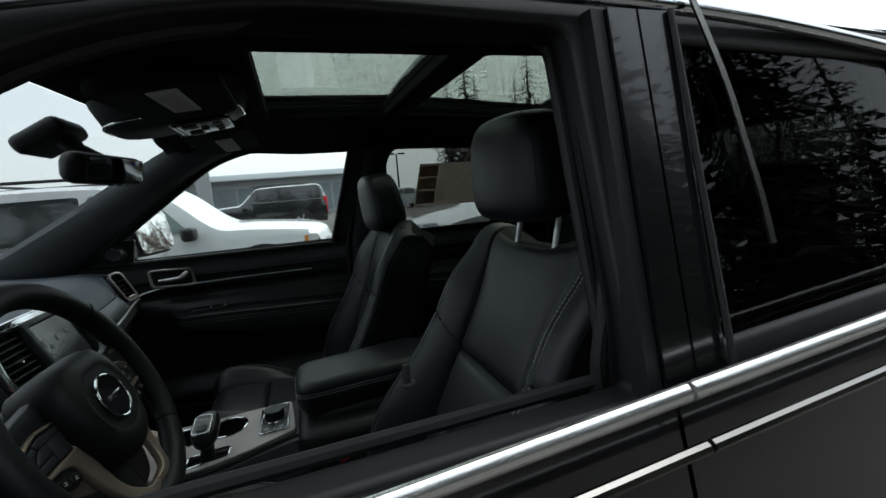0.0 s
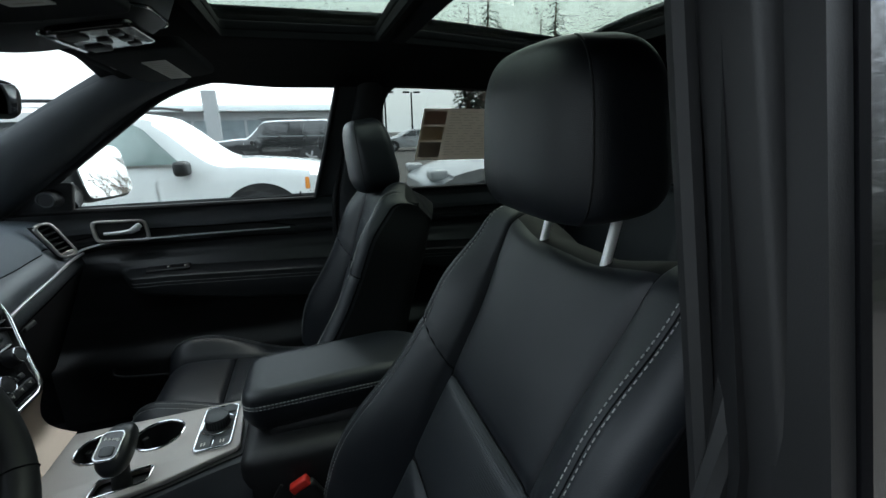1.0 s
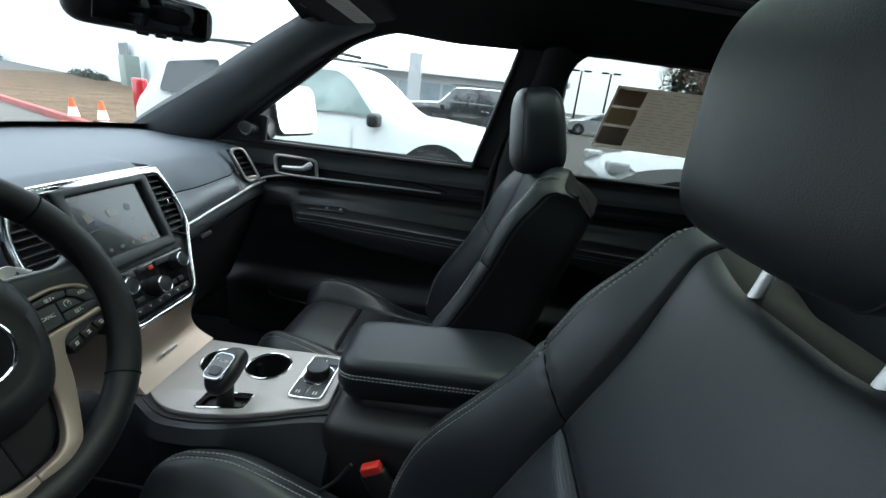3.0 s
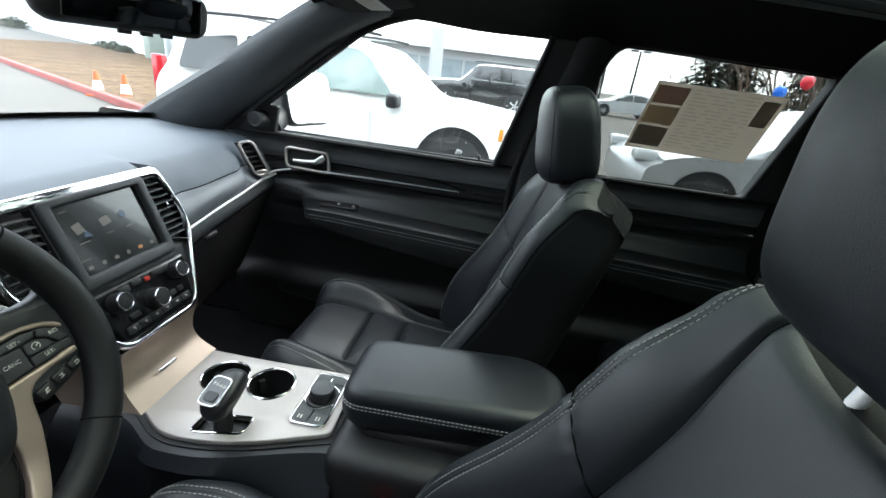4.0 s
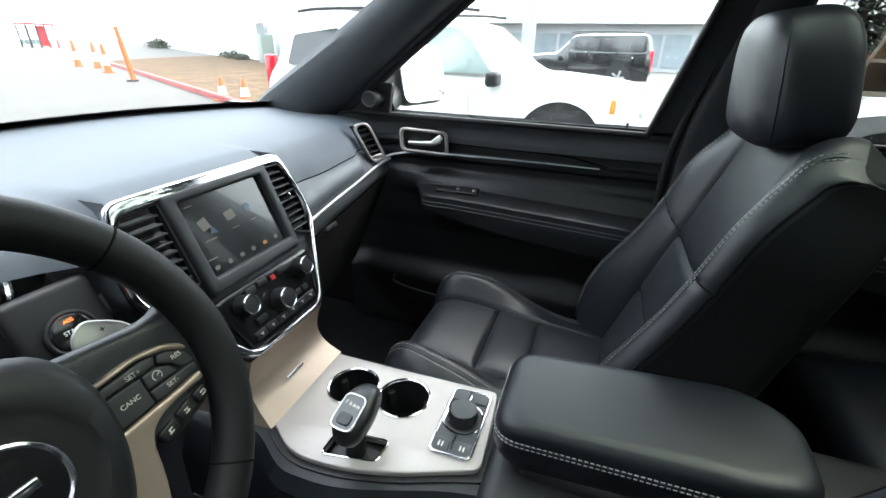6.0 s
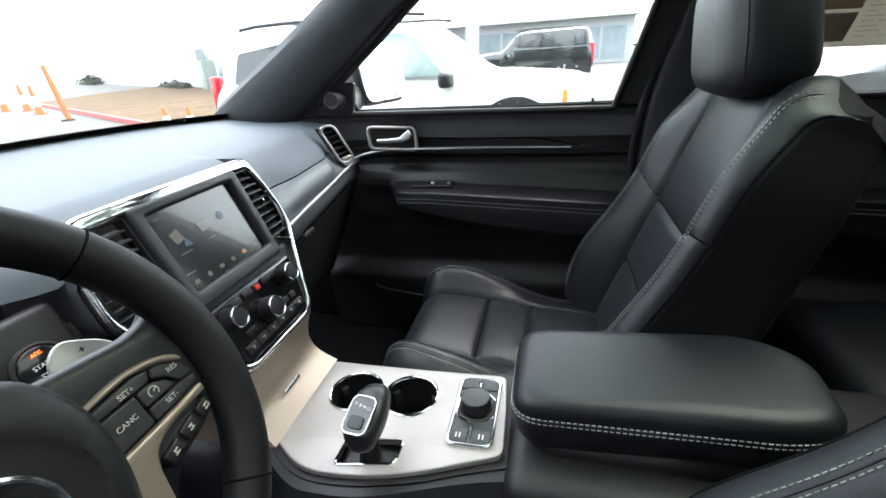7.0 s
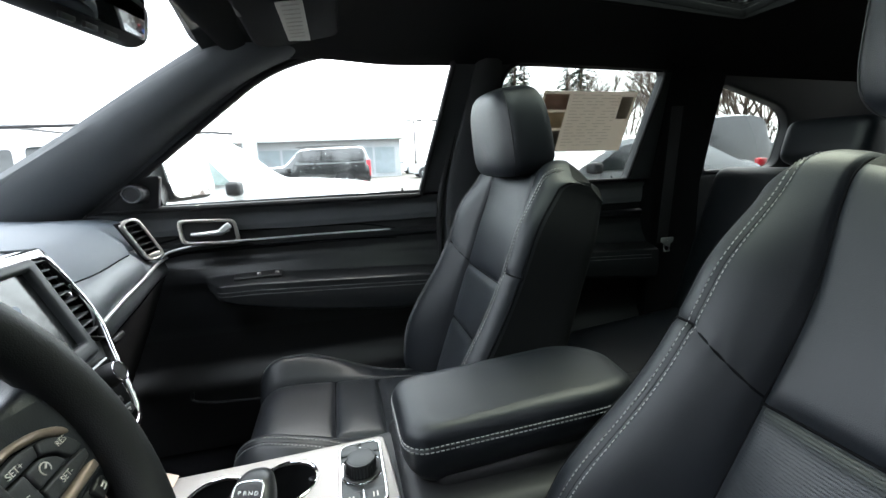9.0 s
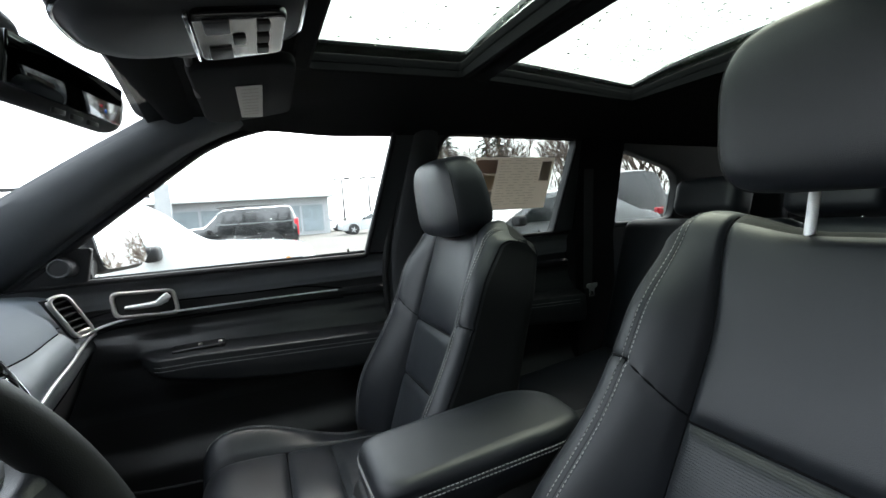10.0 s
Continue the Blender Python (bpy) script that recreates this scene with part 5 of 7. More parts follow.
    for k, (a0, b0) in enumerate(((0.1500, -0.0445), (0.1295, -0.0485), (0.1095, -0.0540))):
        M = basis(wp(s * a0, b0, -0.0068), (WR * 0.97 * s + WU * 0.24).normalized() * s, (WU * 0.97 - WR * 0.24 * s).normalized(), WN)
        bm = bmesh.new()
        rbox(bm, (0.0175, 0.0125, 0.006), M, 0.002)
        bt = part("switch", bm, PLASTIC, spoke)
        bm = bmesh.new()
        rbox(bm, (0.0050, 0.0012, 0.0008), M @ pose(0, -0.0018, 0.0032))
        rbox(bm, (0.0044, 0.0012, 0.0008), M @ pose(0.0004 * k, 0.0014, 0.0032))
        rbox(bm, (0.0012, 0.0040, 0.0008), M @ pose(0.0026 - 0.0016 * k, 0, 0.0032))
        part("switch_symbol", bm, LABEL, bt, smooth=False)
    # dark web of the lower spoke inside the trim
    bm = plate(side(rounded([(0.0, -0.080), (0.062, -0.060), (0.060, -0.105), (0.050, -0.130), (0.032, -0.149), (0.0, -0.153)], [0, 0.01, 0.02, 0.02, 0.02, 0.0])), [], 0.012, 0.003, lambda a, b, c: wp(a, b, c - 0.020))
    part("lower_spoke", bm, PLASTIC, wheel)
    # shift paddle behind the spoke
    bm = plate(side(rounded([(0.104, 0.010), (0.106, 0.050), (0.122, 0.063), (0.150, 0.046), (0.160, 0.030), (0.150, 0.010)], [0.004, 0.02, 0.012, 0.02, 0.01, 0.004])), [], 0.006, 0.002, lambda a, b, c: wp(a, b, c - 0.058))
    pd = part("shift_paddle", bm, PADDLE, wheel, "satin silver shift paddle")
    bm = bmesh.new()
    rbox(bm, (0.0045, 0.0010, 0.0006), basis(wp(s * 0.132, 0.047, -0.0548), WR, WU, WN))
    rbox(bm, (0.0010, 0.0045, 0.0006), basis(wp(s * 0.132, 0.047, -0.0548), WR, WU, WN))
    part("paddle_mark", bm, PLASTIC, pd, smooth=False)
bm = bmesh.new()
ring_tube(bm, [wp(0, 0, -0.03), wp(0, 0, -0.28)], 0.05, 16, up=(0, 1, 0))
part("column", bm, PLASTIC, wheel)


# ---- doors ----
DOORSOFT = cell_mat("door_leather", (0.012, 0.013, 0.0145), 0.40, 1000, 0.16)
# black vinyl raised in tone: window glow on the sill is in the colour
LITSILL = cell_mat("lit_sill_vinyl", (0.115, 0.121, 0.129), 0.40, 1100, 0.18)
DARKTHREAD = mat("dark_thread", (0.26, 0.26, 0.26), 0.8, spots=0.2)
def door_card(sign, x0, x1, name, label, front):
    """An inner door panel from the sill down to the floor."""
    t = thing(name, label, "car door", "doors", at=((x0 + x1) / 2, sign * 0.76, 0.45))

    drop = 0.0 if sign > 0 else -0.077
    xf = -0.535 if front else x0 + 0.06

    def arm_low(x):
        """Lower edge of the armrest pad, which deepens to the rear."""
        k = max(0.0, min(1.0, (x - xf) / 0.53))
        return 0.935 - 0.115 * k ** 0.45 + drop

    def arm_top(x):
        return 0.957 - 0.022 * max(0.0, min(1.3, (x - xf - 0.13) / 0.45)) + drop

    def depth(x, z):
        """How far the panel stands out from the middle of the car."""
        h = z - drop
        y = YC + 0.012 * smooth01(-h, -SILL, -1.14) + 0.004 * smooth01(-h, -1.11, -1.095)
        y -= 0.014 * smooth01(-h, -1.092, -1.088) * (1 - smooth01(-h, -1.066, -1.060)) * -0.6
        y -= 0.010 * smooth01(-h, -1.064, -1.056) * (1 - smooth01(-h, -1.046, -1.036))
        y -= 0.010 * smooth01(-h, -1.02, -0.99)
        top, low = arm_top(x), arm_low(x)
        arm = smooth01(z, low - 0.016, low + 0.010) * (1 - smooth01(z, top - 0.006, top + 0.014)) * smooth01(x, xf - 0.012, xf + 0.050)
        ledge = (1 - smooth01(z, top + 0.006, top + 0.060)) * smooth01(z, low - 0.02, low + 0.02) * smooth01(x, xf - 0.17, xf + 0.10)
        y -= 0.066 * arm + 0.028 * ledge
        y -= 0.004 * arm * dip(z, 0.5 * (top + low), 0.03)
        y += 0.006 * smooth01(-z, -0.86 - drop, -0.80 - drop)
        y -= 0.040 * smooth01(-z, -0.70 - drop, -0.62 - drop)
        if front:
            y -= 0.028 * (1 - smooth01(x, x0, x0 + 0.18)) * (1 - smooth01(-h, -0.98, -0.80))
        return y

    def surf(u, v):
        """u along x, v from 0 at the sill to 1 at the foot."""
        x, z = x0 + (x1 - x0) * u, SILL + drop - 0.735 * v
        return Vector((x, sign * depth(x, z), z))

    def on_door(x, z, lift=0.0012):
        return Vector((x, sign * (depth(x, z) - lift), z))

    # pale sill down to black foot: the fall-off of light is in the tones
    bm = bmesh.new()
    patch(bm, surf, 0, 1, 0, 0.100, 40, 20)
    part("sill_pad", bm, LITSILL, t, "grained black sill padding, coloured paler for the window light")
    bm = bmesh.new()
    patch(bm, surf, 0, 1, 0.100, 0.24, 60, 50)
    part("door_insert", bm, DOORSOFT, t)
    bm = bmesh.new()
    patch(bm, surf, 0, 1, 0.24, 0.52, 90, 110)
    part("armrest_pad", bm, DOORSOFT, t, "padded black armrest")
    bm = bmesh.new()
    patch(bm, surf, 0, 1, 0.52, 1.0, 50, 40)
    part("door_panel", bm, PLASTIC, t)
    bm = bmesh.new()
    rbox(bm, (x1 - x0, 0.03, 0.66), pose((x0 + x1) / 2, sign * 0.800, 0.80 if sign > 0 else 0.74), 0.01)
    part("door_core", bm, BLACKPAINT, t)
    # top of the sill, towards the glass
    bm = bmesh.new()
    patch(bm, lambda u, v: Vector((x0 + (x1 - x0) * u, sign * (YC + 0.055 * v), (SILL if sign > 0 else 1.088) + 0.012 * math.sin(math.pi * v) - 0.01 * v)), 0, 1, 0, 1, 20, 6)
    part("sill_top", bm, LITSILL, t)
    # armrest pad stitching
    bm = bmesh.new()
    for dz in (0.022, 0.033):
        stitches(bm, [on_door(x, arm_top(x) - dz) for x in [xf + 0.035 + (x1 - xf - 0.06) * i / 60 for i in range(61)]], 0.0009, 0.0050, 0.003)
    tagged(part("stitching", bm, DARKTHREAD, t), kind="stuff")
    if front:
        # handle in its bowl
        M = basis(Vector((-0.508, sign * 0.703, 1.103)), Vector((0.96, sign * 0.20, -0.03)).normalized(), Vector((0.0, 0.15 * sign, 1)).normalized(), Vector((0.20, -sign * 0.96, 0.12)).normalized())
        out = rounded([(-0.070, -0.033), (0.079, -0.040), (0.069, 0.033), (-0.078, 0.038)], 0.021)
        inn = rounded([(-0.060, -0.024), (0.067, -0.030), (0.060, 0.024), (-0.067, 0.028)], 0.013)
        bm = plate(out, [inn], 0.016, 0.004, lambda a, b, c: M @ Vector((a, b, c)))
        h = part("handle_surround", bm, SATIN, t, "satin nickel handle surround")
        bm = plate(inn, [], 0.004, 0.0, lambda a, b, c: M @ Vector((a * 1.03, b * 1.03, c - 0.006)))
        part("handle_bowl", bm, PLASTIC, h)
        bm = bmesh.new()
        ring_tube(bm, [M @ Vector(p) for p in ((-0.045, -0.006, 0.004), (-0.01, -0.006, 0.008), (0.025, -0.004, 0.010), (0.050, 0.004, 0.006))], [0.0055, 0.0070, 0.0080, 0.0065], 12)
        rbox(bm, (0.036, 0.019, 0.011), M @ pose(0.040, 0.006, 0.011, 0, 0, 38), 0.005)
        part("handle_lever", bm, BRIGHTLINE, h, "chrome pull lever")
        # chrome line along the panel
        ln = spline([(-0.632, sign * 0.676, 1.046), (-0.600, sign * 0.683, 1.060), (-0.53, sign * 0.694, 1.071), (-0.40, sign * 0.712, 1.070), (-0.22, sign * 0.724, 1.069), (0.0, sign * 0.732, 1.066)], 40)
        bm = bmesh.new()
        ring_tube(bm, [p - Vector((0, sign * 0.002, 0)) for p in ln], [0.0044 - 0.0022 * i / 40 for i in range(41)], 8)
        part("chrome_line", bm, BRIGHTLINE, t, "thin chrome line tapering to the rear")
        # dark cords drawn for the shadow lines above and below the trim insert
        for za, zb, zc in ((1.092, 1.089, 1.064), (1.046, 1.046, 1.034)):
            bm = bmesh.new()
            ring_tube(bm, [on_door(p.x, p.z + drop, 0.0005) for p in spline([(-0.66, 0, za - 0.020), (-0.52, 0, za), (-0.25, 0, zb), (-0.10, 0, zb - 0.004), (0.02, 0, zc)], 40)], 0.0026, 6)
            part("crease_shade", bm, SEAM, t)
        # window switch
        bm = bmesh.new()
        rbox(bm, (0.13, 0.034, 0.010), pose(-0.395, sign * 0.697, 0.966 + drop, sign * 14, 0, sign * 3), 0.004)
        sw = part("switch_plate", bm, PLASTIC, t)
        for k in (-0.03, 0.02):
            bm = bmesh.new()
            rbox(bm, (0.011, 0.009, 0.008), pose(-0.362 + k, sign * 0.692, 0.972 + drop), 0.003)
            part("window_switch", bm, SATIN, sw)
        # lower lip of the armrest pad
        bm = bmesh.new()
        ring_tube(bm, [on_door(x, arm_low(x) - 0.012, -0.002) for x in [xf + 0.02 + (x1 - xf - 0.03) * i / 40 for i in range(41)]], 0.0030, 8)
        part("pocket_lip", bm, TRIM_GREY, t)
        bm = bmesh.new()
        ring_tube(bm, spline([(-0.62, sign * 0.70, 0.63), (-0.60, sign * 0.69, 0.60), (-0.4, sign * 0.68, 0.585), (0.0, sign * 0.68, 0.57)], 20), 0.005, 8)
        part("pocket_edge", bm, PLASTIC, t)
        # triangular sail with the tweeter
        bm = plate(rounded([(-0.80, 1.168), (-0.630, 1.168), (-0.605, 1.262), (-0.66, 1.262)], 0.01), [], 0.02, 0.004, side_map(sign, -0.012))
        sl = part("mirror_sail", bm, PLASTIC, t)
        tc = Vector((-0.664, sign * 0.664, 1.218))
        bm = bmesh.new()
        cyl(bm, 0.030, 0.024, 0.075, Matrix.Translation(tc + Vector((0, sign * 0.040, 0))) @ pose(0, 0, 0, sign * 90, 0, 0), 28, 0.004)
        part("tweeter_pod", bm, PLASTIC, sl)
        bm = bmesh.new()
        ring_tube(bm, [tc + Vector((0.021 * math.cos(2 * math.pi * i / 28), -sign * 0.003, 0.021 * math.sin(2 * math.pi * i / 28))) for i in range(28)], 0.0035, 8, True, up=(0, 1, 0))
        tw = part("tweeter_ring", bm, TRIM_GREY, sl)
        bm = bmesh.new()
        cyl(bm, 0.020, 0.018, 0.008, Matrix.Translation(tc) @ pose(0, 0, 0, 90, 0, 0), 24)
        part("tweeter_grille", bm, PLASTIC, sl)
    # lock pin
    bm = bmesh.new()
    lx = 0.049 if front else 0.80
    cyl(bm, 0.0045, 0.0035, 0.026, pose(lx, sign * 0.752, SILL + 0.012), 12, 0.001)
    cyl(bm, 0.009, 0.009, 0.004, pose(lx, sign * 0.752, SILL + 0.004), 14, 0.001)
    part("lock_pin", bm, PLASTIC, t)
    return t


door_card(1, -0.80, 0.165, "passenger_door", "closed black front passenger door with nickel handle and chrome line", True)
door_card(-1, -0.80, 0.30, "driver_door", "closed black driver door with its window lowered", True)
door_card(1, 0.30, 0.93, "rear_door", "closed black rear door with tinted window", False)
door_card(-1, 0.41, 0.93, "rear_door", "closed black rear door with dark window", False)

# trim of the centre pillars between the doors
for sign in (1, -1):
    t = thing("centre_pillar", "black centre pillar trim with seat belt", "pillar trim", "centre pillars", at=(0.25, sign * 0.70, 0.45))
    bm = bmesh.new()
    rows = []
    for i in range(13):
        v = i / 12
        z = 0.45 + 1.12 * v
        y = wall_y(z) - 0.022
        xa, xb = (0.168 + 0.092 * max(0, z - SILL) / 0.38, 0.355) if sign > 0 else (0.308, 0.43)
        rows.append([(xa, sign * (y + 0.03), z), (xa + 0.012, sign * y, z), (xa + 0.03, sign * (y - 0.010), z), (xb - 0.03, sign * (y - 0.010), z), (xb - 0.01, sign * y, z), (xb, sign * (y + 0.03), z)])
    loft(bm, rows)
    # the driver's side cover carries its shade as a blacker material
    part("pillar_cover", bm, TRIM_GREY if sign > 0 else PLASTIC, t)
    # belt: guide, webbing
    bm = bmesh.new()
    bx = 0.0 if sign > 0 else 0.075
    rbox(bm, (0.05, 0.016, 0.07), pose(0.30 + bx, sign * 0.665, 1.42, sign * 12, 0, 0), 0.008)
    part("belt_guide", bm, PLASTIC, t)
    bm = bmesh.new()
    rows = [(0.30 + bx, 0.652, 1.40), (0.305 + bx, 0.672, 1.25), (0.30 + bx, 0.69, 1.0), (0.29 + bx, 0.69, 0.75), (0.28 + bx, 0.68, 0.56)]
    rows = spline(rows, 16)
    vs = [[bm.verts.new((p.x + dx, sign * p.y + dy, p.z)) for dx, dy in ((-0.024, 0), (0.024, 0), (0.024, 0.0015), (-0.024, 0.0015))] for p in rows]
    for a, b in zip(vs, vs[1:]):
        for j in range(4):
            bm.faces.new((a[j], a[(j + 1) % 4], b[(j + 1) % 4], b[j]))
    part("belt_webbing", bm, mat("belt_webbing", (0.012, 0.012, 0.013), 0.8, bump=0.5, grain_size=1500) if sign > 0 else bpy.data.materials["belt_webbing"], t)
# rear pillars beside the rear door
for sign in (1, -1):
    bm = bmesh.new()
    rows = []
    for i in range(9):
        z = 0.45 + 1.12 * i / 8
        y = wall_y(z) - 0.022
        rows.append([(0.93, sign * (y + 0.04), z), (0.94, sign * y, z), (1.145, sign * y, z), (1.155, sign * (y + 0.04), z)])
    loft(bm, rows)
    tagged(part("rear_pillar", bm, HEADLINER), "black rear pillar trim", "pillar trim", "rear pillars")
    bm = bmesh.new()
    rbox(bm, (1.0, 0.05, 0.72), pose(1.64, sign * 0.745, 0.815), 0.01)
    tagged(part("cargo_side", bm, TRIM_GREY), "black cargo area side panel", "side panel", "cargo panels")

# ---- outside of the driver's door ----
EDGESTEEL = mat("edge_steel", (0.30, 0.29, 0.28), 0.2, 1.0, spots=0.2)
skin = thing("driver_side_skin", "glossy black outer door skin with bright window moulding", "car body", at=(0.2, -0.9, 0.5))
for x0, x1, nm in ((-0.85, 0.312, "front_skin"), (0.318, 1.25, "rear_skin")):
    bm = bmesh.new()
    patch(bm, lambda u, v: Vector((x0 + (x1 - x0) * u, -(0.835 + 0.085 * math.sin(min(1, v * 1.3) * math.pi / 2) - 0.02 * smooth01(v, 0.6, 1)), 1.105 + 0.060 * (x0 + (x1 - x0) * u - 0.03) - 0.68 * v)), 0, 1, 0, 1, 24, 20)
    part(nm, bm, BLACKPAINT, skin)
    bm = bmesh.new()
    pts = [(x0 + (x1 - x0) * i / 20, -0.850, 1.122 + 0.060 * (x0 + (x1 - x0) * i / 20 - 0.03)) for i in range(21)]
    ring_tube(bm, pts, 0.0088, 14, flat=1.2)
    part("bright_moulding", bm, POST, skin, "bright chrome window moulding")
    bm = bmesh.new()
    ring_tube(bm, [(p[0], -0.874, p[2] - 0.046) for p in pts], 0.0065, 8)
    part("belt_strip", bm, EDGESTEEL, skin, "slim dark steel strip below the window")
# pillar covers between the door windows
for xa, xb, y, m_, nm in ((0.312, 0.330, -0.806, PLASTIC, "window_frame"), (0.332, 0.374, -0.812, GLOSSBLACK, "pillar_cover"), (0.378, 0.425, -0.812, GLOSSBLACK, "rear_frame")):
    bm = bmesh.new()
    rows = []
    for i in range(9):
        v = i / 8
        z = 1.10 + 0.46 * v
        dy, dx = 0.22 * 0.46 * v, 0.012 * v
        rows.append([(xa + dx, y + dy + 0.03, z), (xa + dx, y + dy, z), (xb + dx, y + dy, z), (xb + dx, y + dy + 0.03, z)])
    loft(bm, rows)
    part(nm, bm, m_, skin)
bm = bmesh.new()
ring_tube(bm, [(0.425 + 0.012 * i / 8, -0.815 + 0.1 * i / 8, 1.13 + 0.43 * i / 8) for i in range(9)], 0.004, 8)
part("window_edge", bm, RUBBER, skin)
# slim strip on the rear door's glass, modelled in place of a bright reflection
bm = bmesh.new()
strip = spline([(0.466, -0.716, 1.585), (0.500, -0.742, 1.466), (0.513, -0.760, 1.384), (0.522, -0.774, 1.321), (0.528, -0.786, 1.26)], 24)
rows = [[bm.verts.new(p + Vector((dx, dy, 0))) for dx, dy in ((-0.0055, 0.002), (-0.005, -0.001), (0.005, -0.001), (0.0055, 0.002))] for p in strip]
for r0, r1 in zip(rows, rows[1:]):
    for i in range(3):
        bm.faces.new((r0[i], r0[i + 1], r1[i + 1], r1[i]))
part("glass_glint", bm, EDGESTEEL, skin, "narrow bright strip standing in for a reflection on the dark glass")
bm = bmesh.new()
ring_tube(bm, spline([(-0.30, -0.71, 1.53), (0.0, -0.70, 1.575), (0.47, -0.70, 1.570), (0.9, -0.70, 1.531), (1.5, -0.72, 1.44)], 40), 0.010, 10)
part("roof_moulding", bm, CHROME, skin, "bright roof-edge moulding")

# ---- passenger-side door mirror ----
dm = thing("door_mirror", "black door mirror with large glass", "mirror", at=(-0.60, 0.86, 1.16))
bm = bmesh.new()
def mshape(v):
    k = (v.x + 0.06) / 0.12
    return Vector((v.x, v.y * (0.72 + 0.28 * k), v.z * (0.70 + 0.30 * k)))
MM = basis(Vector((-0.655, 0.935, 1.268)), Vector((0.932, -0.321, 0.17)).normalized(), Vector((0.325, 0.945, 0)).normalized(), Vector((-0.161, 0.055, 0.985)).normalized())
rbox(bm, (0.12, 0.235, 0.205), MM, 0.035, 5, mshape)
part("housing", bm, PLASTIC, dm)
bm = bmesh.new()
vs = rbox(bm, (0.006, 0.205, 0.172), MM @ pose(0.0605, 0, 0), 0.0)
bmesh.ops.bevel(bm, geom=[e for e in bm.edges if abs((e.verts[0].co - e.verts[1].co).normalized().dot(MM.to_3x3() @ Vector((1, 0, 0)))) > 0.9], offset=0.035, segments=6, affect="EDGES", profile=0.5)
part("mirror_glass", bm, MIRROR, dm)
bm = bmesh.new()
ring_tube(bm, [(-0.66, 0.76, 1.185), (-0.66, 0.80, 1.20), (-0.66, 0.86, 1.23)], [0.03, 0.028, 0.03], 12, flat=1.2)
part("mirror_arm", bm, PLASTIC, dm)

# ---- inside mirror ----
im = thing("rear_view_mirror", "black inside rear-view mirror below the windscreen header", "mirror", at=(-0.40, -0.03, 1.47))
IM = basis(Vector((-0.398, -0.045, 1.456)), Vector((0.96, -0.20, -0.18)).normalized(), Vector((0.20, 0.98, 0.0)).normalized(), Vector((0.17, -0.035, 0.985)).normalized())
bm = bmesh.new()
rbox(bm, (0.046, 0.232, 0.072), IM @ pose(0, -0.015, 0), 0.022, 5, lambda v: Vector((v.x, v.y, v.z * (1.0 - 0.15 * abs(v.y) / 0.125))))
part("casing", bm, PLASTIC, im)
bm = bmesh.new()
rbox(bm, (0.004, 0.190, 0.046), IM @ pose(0.0225, -0.018, 0.003), 0.0018)
part("mirror_glass", bm, DIMMIRROR, im, "dimmed dark mirror glass")
for k in (-0.03, 0.0, 0.03):
    bm = bmesh.new()
    rbox(bm, (0.004, 0.018, 0.006), IM @ pose(0.0228, k - 0.01, -0.0285), 0.001)
    part("mirror_button", bm, PLASTIC, im)
bm = bmesh.new()
ring_tube(bm, [IM @ Vector((-0.01, 0.02, 0.01)), Vector((-0.45, -0.035, 1.50)), Vector((-0.49, -0.02, 1.545))], [0.014, 0.016, 0.024], 12, up=(0, 1, 0))
part("stalk", bm, PLASTIC, im)
bm = bmesh.new()
rbox(bm, (0.10, 0.13, 0.04), pose(-0.50, -0.02, 1.530, 0, -30, 0), 0.015)
part("sensor_cover", bm, PLASTIC, im)

# ---- overhead console and sun visors ----
oc = thing("overhead_console", "overhead console with chrome edge and map lights", "overhead console", at=(-0.25, 0.0, 1.60))
def oc_out(g):
    return rounded([(-0.400 - g, -0.105 - g), (-0.125 + g, -0.085 - g), (-0.125 + g, 0.085 + g), (-0.400 - g, 0.105 + g)], [0.09, 0.05, 0.05, 0.09], 8)
rings = []
for z, g in ((1.635, 0.022), (1.600, 0.014), (1.562, 0.0), (1.548, -0.015), (1.543, -0.04)):
    rings.append([Vector((a, b, z + 0.17 * (a + 0.14) + 0.022)) for a, b in oc_out(g)])
bm = bmesh.new()
loft(bm, rings)
part("housing", bm, TRIM_GREY, oc)
bm = bmesh.new()
ring_tube(bm, [r + Vector((0, 0, -0.002)) for r in rings[2]], 0.0030, 8, True)
part("chrome_edge", bm, CHROME, oc, "chrome edge strip")
bm = plate(rounded([(-0.262, -0.075), (-0.152, -0.068), (-0.152, 0.068), (-0.262, 0.075)], 0.015), [], 0.012, 0.003, lambda a, b, c: (a, b, 1.5625 + 0.17 * (a + 0.14) + c))
sp2 = part("switch_panel", bm, GLOSSBLACK, oc, "glossy black roof switch panel")
for a, b in ((-0.235, 0.045), (-0.235, -0.045)):
    bm = bmesh.new()
    rbox(bm, (0.030, 0.038, 0.006), pose(a, b, 1.5555 + 0.17 * (a + 0.14), 0, -9.6, 0), 0.003)
    part("map_light", bm, TRIM_GREY, sp2)
for a, b in ((-0.18, 0.040), (-0.18, 0.0), (-0.18, -0.040), (-0.21, 0.0)):
    bm = bmesh.new()
    rbox(bm, (0.016, 0.024, 0.006), pose(a, b, 1.5555 + 0.17 * (a + 0.14), 0, -9.6, 0), 0.002)
    part("roof_switch", bm, PLASTIC, sp2)
bm = bmesh.new()
rbox(bm, (0.006, 0.150, 0.010), pose(-0.266, 0, 1.540), 0.002)
part("chrome_bar", bm, CHROME, oc)

